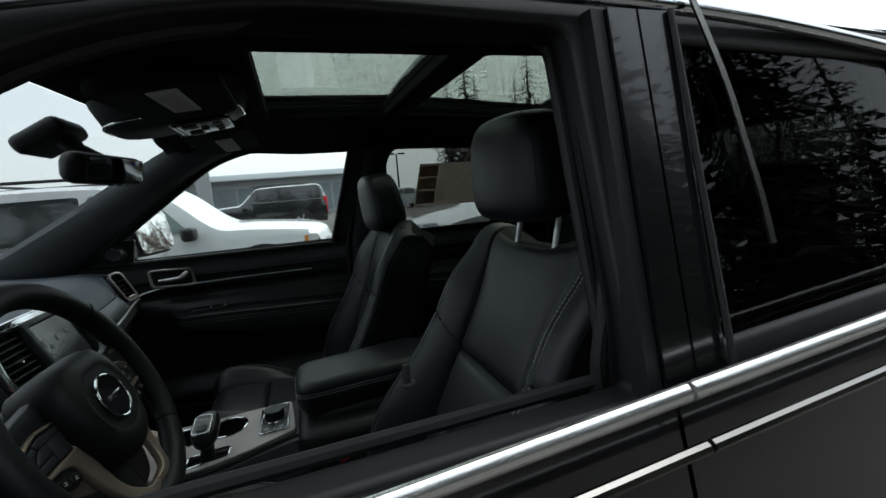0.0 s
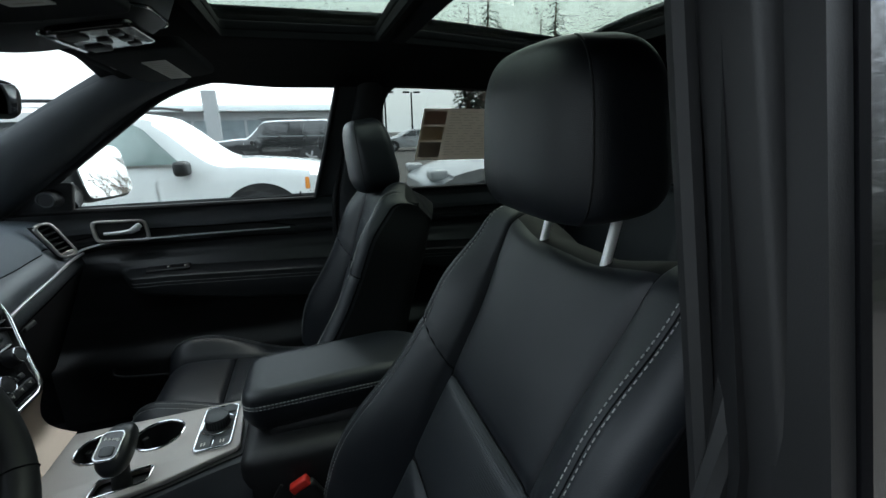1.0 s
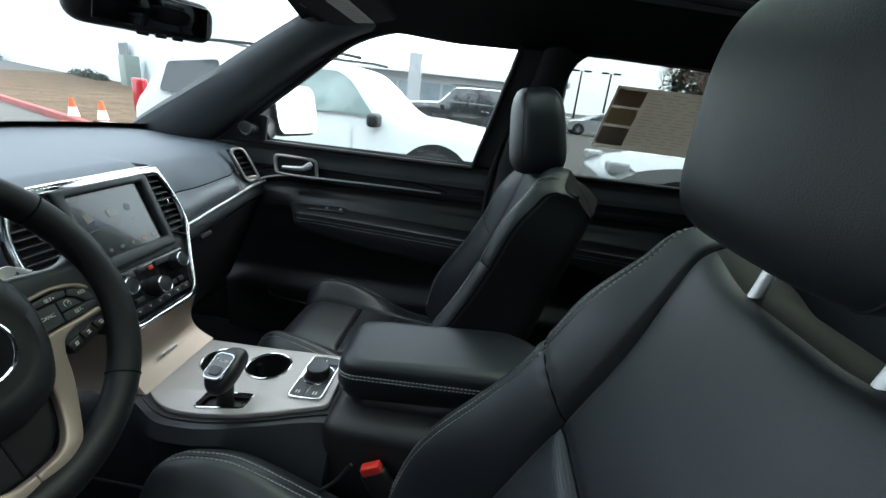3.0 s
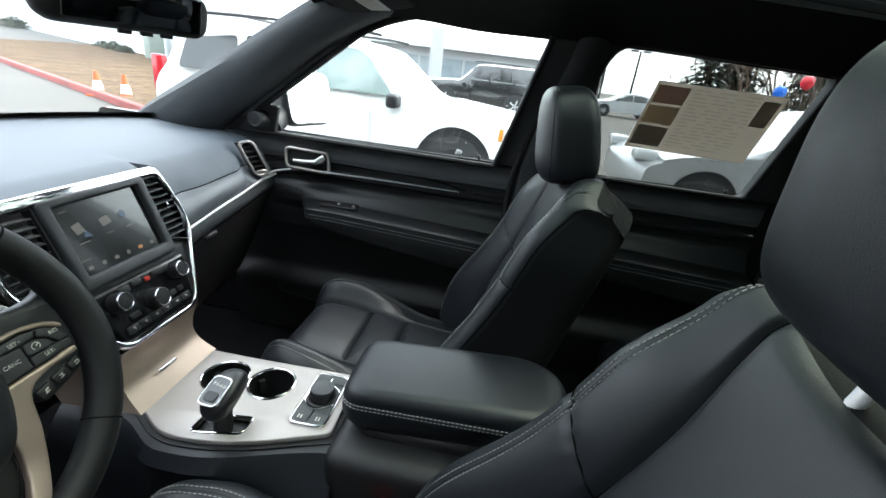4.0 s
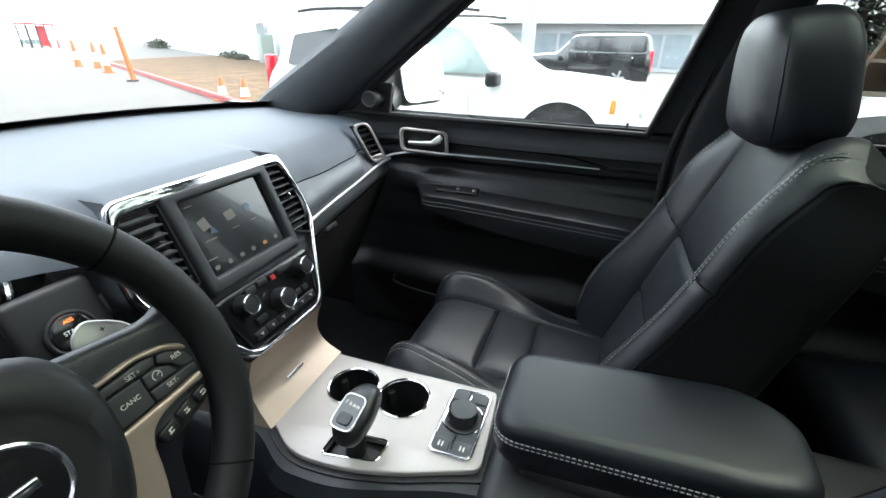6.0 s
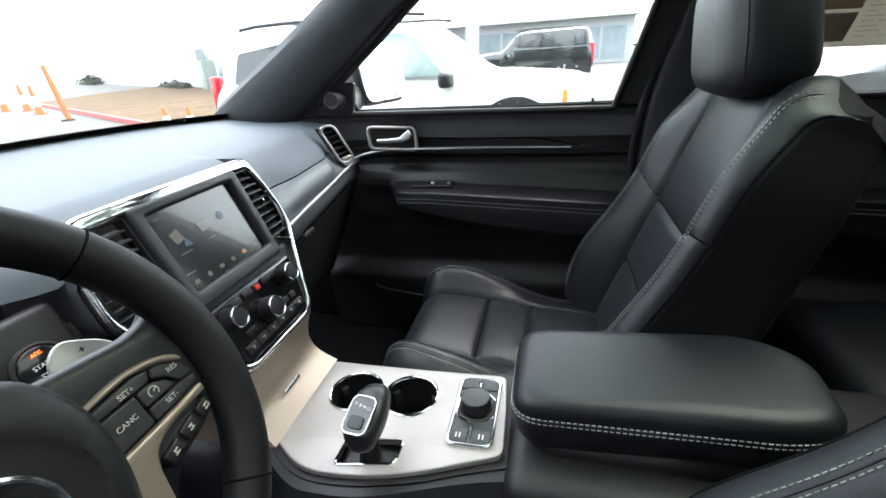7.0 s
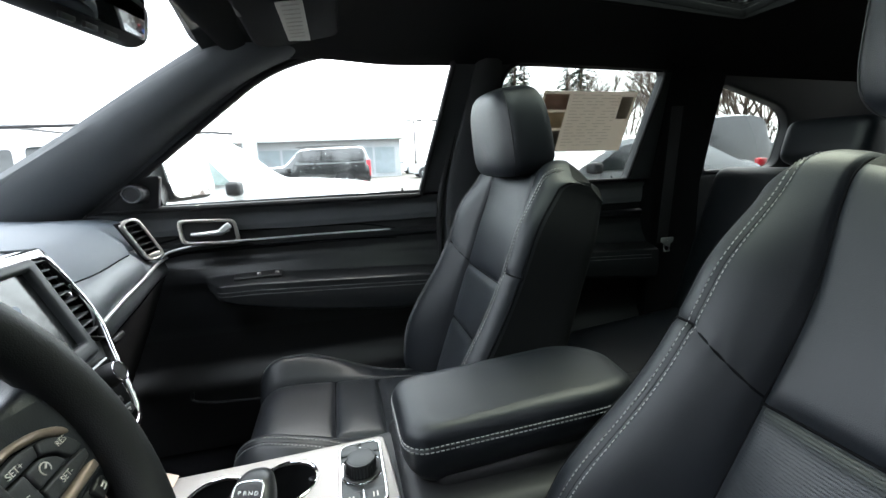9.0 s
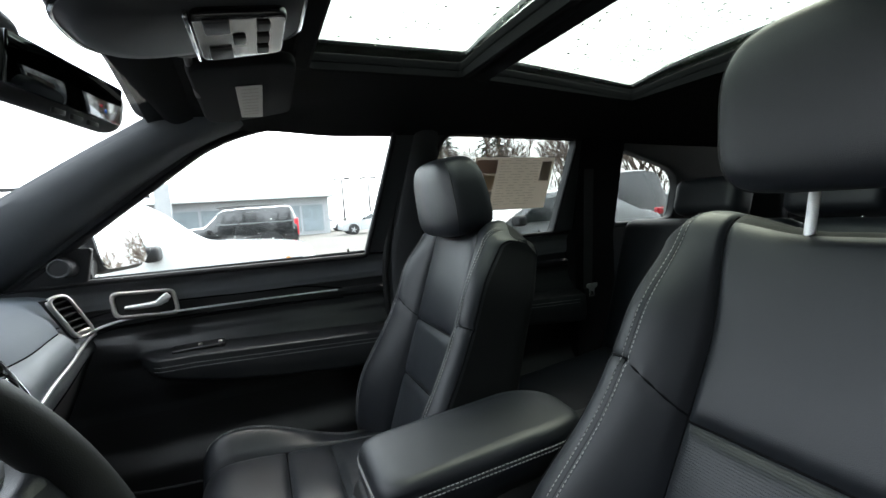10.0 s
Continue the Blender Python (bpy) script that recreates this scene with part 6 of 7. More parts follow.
for sign in (1, -1):
    vz = thing("sun_visor", "black cloth sun visor with a pale warning label" if sign > 0 else "black cloth sun visor folded up", "sun visor", "sun visors", at=(-0.25, sign * 0.36, 1.58))
    VM = basis(Vector((-0.205, sign * 0.285, 1.552)), Vector((0.985, 0, 0.12)).normalized(), Vector((0, sign * 0.998, -0.05)).normalized(), Vector((-0.12, 0.05 * sign, 0.985)).normalized())
    bm = plate(rounded([(-0.090, -0.165), (0.080, -0.165), (0.088, 0.135), (-0.050, 0.175), (-0.090, 0.15)], 0.03), [], 0.022, 0.007, lambda a, b, c: VM @ Vector((a, b, c)))
    part("visor_board", bm, HEADLINER, vz)
    bm = plate(rounded([(-0.022, -0.070), (0.024, -0.070), (0.026, 0.138), (-0.018, 0.128)], 0.003), [], 0.0015, 0.0, lambda a, b, c: VM @ Vector((a, b, c - 0.0125)))
    lb = part("warning_label", bm, LABEL, vz, "pale warning label")
    bm = bmesh.new()
    for k in range(9):
        rbox(bm, (0.030, 0.004, 0.0006), VM @ pose(0.002, -0.055 + 0.02 * k, -0.0135))
    tagged(part("label_print", bm, PAPERINK, lb, smooth=False), kind="stuff")
    bm = bmesh.new()
    ring_tube(bm, [VM @ Vector((-0.080, -0.20, 0.002)), VM @ Vector((-0.085, -0.02, -0.006))], 0.006, 10)
    part("pivot_rod", bm, PLASTIC, vz)
    bm = bmesh.new()
    rbox(bm, (0.05, 0.035, 0.03), VM @ pose(-0.07, -0.20, 0.01), 0.008)
    part("visor_clip", bm, PLASTIC, vz)
    bm = bmesh.new()
    rbox(bm, (0.03, 0.05, 0.05), VM @ pose(0.0, 0.02, 0.03), 0.008)
    part("visor_mount", bm, HEADLINER, vz)

# ---- rear seat ----
rs = thing("rear_bench", "black leather rear bench seat", "car seat", at=(1.0, 0, 0.45))
for y, w in ((0.36, 0.62), (-0.31, 0.74)):
    bm = bmesh.new()
    rbox(bm, (0.15, w, 0.66), pose(1.12, y, 0.88, 0, 17, 0), 0.05, 5)
    part("backrest", bm, LEATHER, rs)
bm = bmesh.new()
rbox(bm, (0.52, 1.34, 0.20), pose(0.80, 0, 0.60, 0, -5, 0), 0.06, 5)
part("cushion", bm, LEATHER, rs)
for y in (0.36, 0.0, -0.36):
    bm = bmesh.new()
    rbox(bm, (0.11, 0.235, 0.135), pose(1.245, y, 1.272, 0, 14, 0), 0.035, 5)
    hd = part("headrest", bm, LEATHER, rs)
    for s in (-0.06, 0.06):
        bm = bmesh.new()
        ring_tube(bm, [(1.20, y + s, 1.13), (1.235, y + s, 1.24)], 0.006, 10, up=(0, 1, 0))
        part("headrest_post", bm, CHROME, rs)
# hanging buckle tongue of the rear belt
rb = thing("rear_seat_belt", "black rear seat belt with bright metal tongue", "seat belt", at=(0.94, 0.63, 0.75))
bm = bmesh.new()
rbox(bm, (0.044, 0.0015, 0.46), pose(0.945, 0.640, 1.18, 4, 0, 0))
part("webbing", bm, bpy.data.materials["belt_webbing"], rb)
bm = plate(rounded([(-0.026, 0.012), (0.026, 0.012), (0.026, -0.004), (0.013, -0.010), (0.013, -0.040), (-0.013, -0.040), (-0.013, -0.010), (-0.026, -0.004)], 0.003), [rounded(rect(0, -0.027, 0.014, 0.014), 0.002)], 0.003, 0.0005, lambda a, b, c: (0.938 + a, 0.625 + c, 0.965 + b))
part("tongue", bm, POST, rb, "bright metal belt tongue")

# ---- price sticker on the rear door glass ----
stk = thing("window_sticker", "beige price sticker sheet taped inside the rear window", "sticker", at=(0.63, 0.70, 1.29))
STX = lambda a, b, c: (0.470 + 0.335 * a + 0.035 * (b - 0.0), wall_y(1.283 + 0.185 * b) + 0.012 + c, 1.283 + 0.185 * b - 0.006 * a)
bm = plate([(0, 0), (1, 0), (1, 1), (0, 1)], [], 0.0008, 0.0, STX, fine=0.2)
sheet = part("sheet", bm, PAPER, stk, smooth=False)
def ink(poly, m_, nm):
    part(nm, plate(poly, [], 0.0004, 0.0, lambda a, b, c: STX(a, b, c - 0.0012)), m_, sheet, smooth=False)
INKR = see_through(mat("sticker_photo_red", (0.26, 0.17, 0.14), 0.8, spots=0.6, spots_size=30), (0.50, 0.42, 0.39), 0.85)
INKG = see_through(mat("sticker_photo_ochre", (0.30, 0.25, 0.17), 0.8, spots=0.6, spots_size=30), (0.56, 0.50, 0.41), 0.85)
INKD = see_through(mat("sticker_photo_dark", (0.16, 0.14, 0.12), 0.8, spots=0.8, spots_size=40), (0.42, 0.40, 0.38), 0.85)
for (b0, b1, m_) in ((0.70, 0.95, INKR), (0.40, 0.66, INKG), (0.06, 0.36, INKD)):
    ink([(0.02, b0), (0.27, b0), (0.27, b1), (0.02, b1)], m_, "picture")
ink([(0.84, 0.55), (0.97, 0.55), (0.97, 0.92), (0.84, 0.92)], INKD, "picture")
random.seed(5)
for k in range(17):
    b = 0.94 - 0.052 * k
    a = 0.31
    while a < 0.80:
        w = random.uniform(0.05, 0.16)
        ink([(a, b - 0.006), (min(0.82, a + w), b - 0.006), (min(0.82, a + w), b + 0.006), (a, b + 0.006)], PAPERINK, "text_bar")
        a += w + random.uniform(0.02, 0.08)


# ---- outside ----
ASPHALT = mat("wet_asphalt", (0.080, 0.075, 0.066), 0.8, grain=0.5, grain_size=60, bump=0.6, spots=0.5, spots_size=0.35)
bm = bmesh.new()
patch(bm, lambda u, v: (u, v, 0), -400, 400, -400, 400, 20, 20)
tagged(part("ground", bm, ASPHALT), "pale damp asphalt of a car lot", "ground", kind="structure")


def stroke(p, w, l, ang):
    bm = bmesh.new()
    rbox(bm, (l, w, 0.006), pose(p[0], p[1], 0.004, 0, 0, ang))
    return bm


CONCRETE = mat("kerb_red_paint", (0.30, 0.07, 0.06), 0.7, grain=0.4, grain_size=40, spots=0.6, spots_size=2.0)
MULCH = mat("bark_mulch", (0.118, 0.084, 0.055), 1.0, grain=0.9, grain_size=9, bump=1.0, spots=0.6, spots_size=1.2, spec=0.03)
WALLW = mat("white_block_wall", (0.72, 0.76, 0.78), 0.7, spots=0.15, spots_size=0.6)
ORANGE = mat("cone_orange", (0.60, 0.12, 0.03), 0.6, spots=0.2)
BOXG = mat("utility_grey_green", (0.22, 0.26, 0.23), 0.6, spots=0.2)
DARKGLASS = mat("dark_car_glass", (0.03, 0.035, 0.035), 0.08, coat=0.5, spots=0.2)
PALEGLASS = mat("pale_car_glass", (0.20, 0.25, 0.24), 0.08, coat=0.5, spots=0.6, spots_size=3)
WHITECAR = mat("white_car_paint", (0.80, 0.81, 0.81), 0.3, coat=1.0, spots=0.05)
SILVERCAR = mat("silver_car_paint", (0.46, 0.47, 0.48), 0.3, 0.4, coat=1.0, spots=0.05)
TYRE = mat("tyre_rubber", (0.02, 0.02, 0.021), 0.85, bump=0.3, spots=0.3)
ALLOY = mat("alloy_rim", (0.45, 0.46, 0.47), 0.3, 0.9, spots=0.2)
TAIL = mat("tail_lamp", (0.55, 0.02, 0.03), 0.2, coat=0.6)
AMBER = mat("amber_lamp_lens", (0.75, 0.28, 0.05), 0.3)
LAMPGLASS = mat("headlamp_lens", (0.55, 0.57, 0.58), 0.08, coat=0.6, spots=0.3, spots_size=20)

# kerb, bed, wall
K0, K1 = Vector((-6.5, 6.9)), Vector((-30.0, 20.0))
kd = (K1 - K0).normalized()
kn = Vector((-kd.y, kd.x)) * -1
bm = bmesh.new()
rbox(bm, ((K1 - K0).length, 0.16, 0.30), pose((K0.x + K1.x) / 2, (K0.y + K1.y) / 2, 0.0, 0, 0, math.degrees(math.atan2(kd.y, kd.x))), 0.02)
tagged(part("kerb", bm, CONCRETE), "faded red painted kerb", "kerb", kind="structure")
W0, W1 = Vector((-12.0, 20.0)), Vector((-95.0, 78.0))
bm = bmesh.new()
a, b, c, d = K0 + kn * 0.1, K1 + kn * 0.1, W1, W0
patch(bm, lambda u, v: (lambda p: (p.x, p.y, 0.10 + 0.12 * math.sin(math.pi * v) * (0.5 + 0.5 * math.sin(7 * u))))((a * (1 - u) + b * u) * (1 - v) + (d * (1 - u) + (d * 0.72 + c * 0.28) * u) * v), 0, 1, 0, 1, 30, 16)
tagged(part("planting_bed", bm, MULCH), "bare brown planting bed with bark mulch", "planting bed", kind="structure")
wd = (W1 - W0).normalized()
bm = bmesh.new()
rbox(bm, ((W1 - W0).length, 1.0, 9.0), pose((W0.x + W1.x) / 2, (W0.y + W1.y) / 2, 4.5, 0, 0, math.degrees(math.atan2(wd.y, wd.x))))
wb = thing("warehouse", "long white windowless building wall", "building", at=(W0.x, W0.y, 0))
part("wall", bm, WALLW, wb)
for k in range(7):
    bm = bmesh.new()
    rbox(bm, ((W1 - W0).length, 0.02, 0.03), pose((W0.x + W1.x) / 2 + 0.51 * wd.y, (W0.y + W1.y) / 2 - 0.51 * wd.x, 1.0 + 1.1 * k, 0, 0, math.degrees(math.atan2(wd.y, wd.x))))
    part("wall_groove", bm, WALLW, wb)


# red shelter by the far end of the wall
SHELTERRED = mat("shelter_red", (0.55, 0.045, 0.05), 0.5, spots=0.3)
SHELTERPANE = glass_mat("shelter_pane", (0.72, 0.80, 0.80))
wa = math.degrees(math.atan2(wd.y, wd.x))
SM = pose(-81.0, 46.2, 0, 0, 0, 100)
sh = thing("waiting_shelter", "small red-framed shelter with clear panes by the white wall", "shelter", at=(-81.0, 46.2, 0))
bm = bmesh.new()
rbox(bm, (4.6, 2.0, 0.22), SM @ pose(0, 0, 3.15), 0.04)
part("roof", bm, SHELTERRED, sh)
for px in (-2.05, -0.6, 0.75, 2.05):
    for py in (-0.8, 0.8):
        bm = bmesh.new()
        rbox(bm, (0.12, 0.12, 3.06), SM @ pose(px, py, 1.53), 0.015)
        part("post", bm, SHELTERRED if px > 0 else TRIM_GREY, sh)
for px, w in ((-1.32, 1.32), (0.08, 1.22)):
    bm = bmesh.new()
    rbox(bm, (w, 0.02, 2.3), SM @ pose(px, 0.8, 1.6))
    part("pane", bm, SHELTERPANE, sh)
    bm = bmesh.new()
    rbox(bm, (w, 0.07, 0.07), SM @ pose(px, 0.8, 1.75), 0.01)
    part("rail", bm, TRIM_GREY, sh)
bm = bmesh.new()
rbox(bm, (1.18, 0.05, 2.75), SM @ pose(1.40, 0.8, 1.60), 0.01)
part("end_panel", bm, SHELTERRED, sh)

# grey louvred panel at the foot of the wall
LOUVREGREY = mat("louvre_grey", (0.20, 0.215, 0.215), 0.55, spots=0.3, bump=0.1)
LM = pose(-23.9, 27.3, 0.08, 0, 0, wa)
lp = thing("louvred_panel", "grey louvred utility panel standing by the white wall", "utility panel", at=(-23.9, 27.3, 0.08))
for dx in (-0.80, 0.80):
    bm = bmesh.new()
    rbox(bm, (0.08, 0.10, 2.55), LM @ pose(dx, 0, 1.275), 0.01)
    part("upright", bm, LOUVREGREY, lp)
for dz in (0.06, 2.50):
    bm = bmesh.new()
    rbox(bm, (1.52, 0.10, 0.09), LM @ pose(0, 0, dz), 0.01)
    part("rail", bm, LOUVREGREY, lp)
for i in range(11):
    bm = bmesh.new()
    rbox(bm, (0.125, 0.03, 2.36), LM @ pose(-0.69 + 0.138 * i, 0, 1.28, 0, 0, 28), 0.006, 1)
    part("slat", bm, LOUVREGREY, lp)


# low evergreen shrubs along the wall
SHRUBLEAF = mat("shrub_leaf", (0.050, 0.060, 0.035), 0.8, spots=0.5, spots_size=3)


def shrub(x, y, r, seed):
    """A low mound of small leaves on a few stems."""
    rr = random.Random(seed)
    t = thing("shrub", "low dark evergreen shrub at the foot of the white wall", "shrub", "shrubs by the wall", at=(x, y, 0.05))
    bm = bmesh.new()
    for i in range(7):
        a = rr.uniform(0, 2 * math.pi)
        ring_tube(bm, [(x, y, 0.05), (x + 0.35 * r * math.cos(a), y + 0.35 * r * math.sin(a), 0.05 + 0.3 * r), (x + 0.7 * r * math.cos(a), y + 0.7 * r * math.sin(a), 0.05 + 0.6 * r)], [0.03, 0.02, 0.01], 5, up=(0.3, 0.2, 1))
    part("stems", bm, MULCH, t)
    bm = bmesh.new()
    for i in range(420):
        a, e, d = rr.uniform(0, 2 * math.pi), rr.uniform(0.05, 1.5), r * rr.uniform(0.55, 1.05) * (1 + 0.2 * math.sin(5 * i))
        c = Vector((x + d * math.cos(a) * math.cos(e), y + d * math.sin(a) * math.cos(e), 0.08 + 0.8 * d * math.sin(e)))
        M = Matrix.Translation(c) @ Euler((rr.uniform(-1, 1), rr.uniform(-1, 1), a)).to_matrix().to_4x4()
        g = rr.uniform(0.06, 0.12) * max(0.6, r)
        bm.faces.new([bm.verts.new(M @ Vector(q)) for q in ((-g, 0, 0), (0, -0.5 * g, 0.02), (g, 0, 0), (0, 0.5 * g, -0.02))])
    part("leaves", bm, SHRUBLEAF, t)


for k, (u, r) in enumerate(((0.165, 0.55), (0.178, 0.40), (0.195, 0.75), (0.212, 0.5), (0.235, 0.65), (0.70, 1.6), (0.73, 1.9), (0.77, 1.5))):
    p = W0.lerp(W1, u) + Vector((-wd.y, wd.x)) * 1.6 * max(1, r)
    shrub(p.x, p.y, r, 40 + k)


def cone(x, y, h=0.72, tilt=0):
    t = thing("traffic_cone", "orange traffic cone with white collar standing by the kerb", "traffic cone", "traffic cones", at=(x, y, 0))
    M = pose(x, y, 0, 0, tilt, 0)
    bm = bmesh.new()
    rbox(bm, (0.36, 0.36, 0.04), M @ pose(0, 0, 0.02), 0.01)
    part("base", bm, ORANGE, t)
    bm = bmesh.new()
    cyl(bm, 0.12 + 0.03 * h, 0.03 + 0.01 * h, h, M @ pose(0, 0, h / 2), 16)
    part("body", bm, ORANGE, t)
    bm = bmesh.new()
    cyl(bm, 0.100 + 0.022 * h, 0.066 + 0.014 * h, h * 0.36, M @ pose(0, 0, h * 0.46), 16)
    part("collar", bm, WHITEPAINT, t, "white reflective collar")


for p in ((-9.15, 8.45, 0.55), (-8.40, 8.40, 0.55), (-26.5, 16.2, 1.3), (-24.6, 15.9, 1.2), (-21.0, 13.9, 1.15)):
    cone(*p)
pt = thing("delineator_post", "leaning orange delineator post by the kerb", "post", at=(-16.1, 11.3, 0))
bm = bmesh.new()
cyl(bm, 0.085, 0.07, 1.75, pose(-16.1 - 0.05, 11.3, 0.875, 3, -3.5, 0), 12)
part("tube", bm, ORANGE, pt)
bm = bmesh.new()
cyl(bm, 0.20, 0.18, 0.06, pose(-16.1, 11.3, 0.03), 12)
part("foot", bm, RUBBER, pt)
ub = thing("utility_box", "grey-green utility cabinet beside the white wall", "utility box", at=(-22.0, 25.4, 0))
bm = bmesh.new()
rbox(bm, (1.2, 0.8, 1.75), pose(-22.0, 25.4, 0.97, 0, 0, -35), 0.03)
part("cabinet", bm, BOXG, ub)
bm = bmesh.new()
rbox(bm, (1.5, 1.0, 0.12), pose(-22.0, 25.4, 0.07, 0, 0, -35), 0.02)
part("plinth", bm, ASPHALT, ub)


def wheel_at(t, x, y, r, side):
    bm = bmesh.new()
    cyl(bm, r, r, 0.22, pose(x, y, r, 90, 0, 0), 32, 0.03)
    w = part("wheel", bm, TYRE, t)
    bm = bmesh.new()
    cyl(bm, r * 0.64, r * 0.60, 0.02, pose(x, y + side * 0.105, r, 90, 0, 0), 28)
    rim = part("rim", bm, PLASTIC, w)
    for k in range(5):
        bm = bmesh.new()
        an = 360 * k / 5
        rbox(bm, (r * 0.60, 0.02, 0.07), Matrix.Translation((x, y + side * 0.115, r)) @ pose(0, 0, 0, 0, an, 0) @ pose(r * 0.31, 0, 0), 0.008)
        part("rim_spoke", bm, ALLOY, w)


def car(name, label, x, y, facing, profile, roof, width, paint, glass_band, wheels, r=0.37, rack=False, tail=None, group="parked cars", lamp=None, pale=0):
    """A parked car: profile is its side outline (along its length from the nose, height); facing 1 has its nose at larger x."""
    t = thing(name, label, "car", group, at=(x, y, 0))

    def P(l, w, h):
        return Vector((x - facing * l, y + w, h))
    # body: outline swept across the width with tumblehome and rounded shoulders
    bm = bmesh.new()
    outline = spline([(a, 0, b) for a, b in profile], len(profile) * 5)
    L = max(a for a, b in profile)
    rows = []
    half = width / 2
    for k in range(13):
        u = -1 + 2 * k / 12
        e = abs(u) ** 5
        row = []
        for p in outline:
            up = smooth01(p.z, 0.95, 1.65)
            w = u * half * (1 - 0.17 * up)
            row.append(P(p.x + (0.16 * e if p.x < 0.4 * L else -0.10 * e) * (1 if p.x < 0.2 or p.x > L - 0.25 else 0.3), w, p.z - 0.06 * e * smooth01(p.z, 0.5, 1.0)))
        rows.append(row)
    vs = [[bm.verts.new(p) for p in r_] for r_ in rows]
    for a_, b_ in zip(vs, vs[1:]):
        for i in range(len(outline) - 1):
            bm.faces.new((a_[i], a_[i + 1], b_[i + 1], b_[i]))
    for r_, s in ((vs[0], -1), (vs[-1], 1)):
        foot = [bm.verts.new((v.co.x, y + s * half * 0.97, 0.30)) for v in r_]
        belt = [bm.verts.new((v.co.x, y + s * half * (1.02 - 0.0 * 1), min(v.co.z, 0.92))) for v in r_]
        for i in range(len(r_) - 1):
            bm.faces.new((r_[i], r_[i + 1], belt[i + 1], belt[i]))
            bm.faces.new((belt[i], belt[i + 1], foot[i + 1], foot[i]))
    body = part("body", bm, paint, t)
    # side windows, windscreen and rear window as dark panes set just proud
    for s in (-1, 1):
        for k, win in enumerate(glass_band):
            def sm(a, b, c):
                up = smooth01(b, 0.95, 1.65)
                return P(a, s * (half * (1 - 0.17 * up) * 1.0 + 0.012 + (0.02 * half) * (1 - up) + c), b)
            bm = plate(rounded(win, 0.05, 3), [], 0.012, 0.0, sm, fine=0.25)
            part("side_window", bm, PALEGLASS if k < pale else DARKGLASS, t)
        for wl in wheels:
            bm = bmesh.new()
            cyl(bm, r * 1.16, r * 1.16, 0.06, Matrix.Translation(P(wl, s * (half - 0.012), r + 0.02)) @ pose(0, 0, 0, 90, 0, 0), 32)
            part("wheel_arch", bm, PLASTIC, t)
            q = P(wl, s * (half - 0.09), 0)
            wheel_at(t, q.x, q.y, r, s)
    if rack:
        for s in (-1, 1):
            bm = bmesh.new()
            ring_tube(bm, [P(L * (0.40 + 0.5 * i / 10), s * half * 0.72, roof + 0.02 + 0.035 * math.sin(math.pi * i / 10) ** 0.3) for i in range(11)], 0.018, 8)
            part("roof_rail", bm, PLASTIC, t)
        for l in (0.55, 0.78):
            bm = bmesh.new()
            ring_tube(bm, [P(L * l, -half * 0.72, roof + 0.06), P(L * l, half * 0.72, roof + 0.06)], 0.016, 8)
            part("cross_bar", bm, PLASTIC, t)
    for s in (-1, 1):
        bm = bmesh.new()
        rbox(bm, (0.16, 0.10, 0.42 if tail is None else tail), Matrix.Translation(P(L - 0.10, s * half * 0.90, 1.02)), 0.03)
        part("tail_lamp", bm, TAIL, t)
        bm = bmesh.new()
        rbox(bm, (0.26, 0.26, 0.15), Matrix.Translation(P(0.16, s * half * 0.76, 0.80)), 0.05)
        part("headlamp", bm, LAMPGLASS, t)
        bm = bmesh.new()
        rbox(bm, (0.14, 0.22, 0.15), Matrix.Translation(P(L * 0.34, s * (half + 0.10), 1.06)), 0.04)
        part("door_mirror", bm, PLASTIC, t)
        if not rack:
            continue
        bm = bmesh.new()
        rbox(bm, (0.05, 0.02, 0.14), Matrix.Translation(P(0.36, s * half * 1.01, 0.84)), 0.008)
        part("marker_lamp", bm, AMBER, t)
    return t


SUVP = [(0.0, 0.35), (-0.02, 0.62), (0.03, 0.90), (0.18, 1.02), (0.9, 1.10), (1.30, 1.15), (1.75, 1.52), (2.05, 1.64), (2.8, 1.70), (3.8, 1.68), (4.35, 1.60), (4.55, 1.20), (4.66, 1.00), (4.68, 0.62), (4.62, 0.35)]
SUVW = [[(1.62, 1.10), (2.55, 1.10), (2.55, 1.56), (2.10, 1.55), (1.95, 1.47)], [(2.62, 1.10), (3.40, 1.10), (3.45, 1.55), (2.62, 1.56)], [(3.52, 1.12), (4.25, 1.12), (4.20, 1.46), (3.56, 1.54)]]
car("white_suv", "white sport utility car parked alongside, wet paint", 0.42, 5.30, 1, SUVP, 1.70, 1.88, WHITECAR, SUVW, (0.87, 3.72), 0.39, True, pale=1)
BIGP = [(0.0, 0.4), (-0.02, 0.7), (0.04, 1.0), (0.2, 1.12), (1.2, 1.22), (1.55, 1.27), (2.1, 1.78), (2.5, 1.90), (4.0, 1.93), (4.8, 1.90), (5.0, 1.5), (5.1, 1.1), (5.1, 0.5)]
BIGW = [[(1.9, 1.25), (2.75, 1.25), (2.75, 1.78), (2.4, 1.76)], [(2.83, 1.25), (3.75, 1.25), (3.75, 1.79), (2.83, 1.79)], [(3.85, 1.25), (4.85, 1.25), (4.75, 1.76), (3.85, 1.79)]]
car("black_suv", "large black sport utility car parked beyond the white one", -3.7, 19.4, -1, BIGP, 1.93, 2.0, BLACKPAINT, BIGW, (0.95, 3.95), 0.41, True, 0.7)
SEDP = [(0.0, 0.35), (-0.02, 0.55), (0.05, 0.74), (0.5, 0.90), (1.15, 1.02), (2.0, 1.42), (2.5, 1.50), (3.3, 1.46), (4.1, 1.12), (4.5, 1.04), (4.62, 0.7), (4.6, 0.35)]
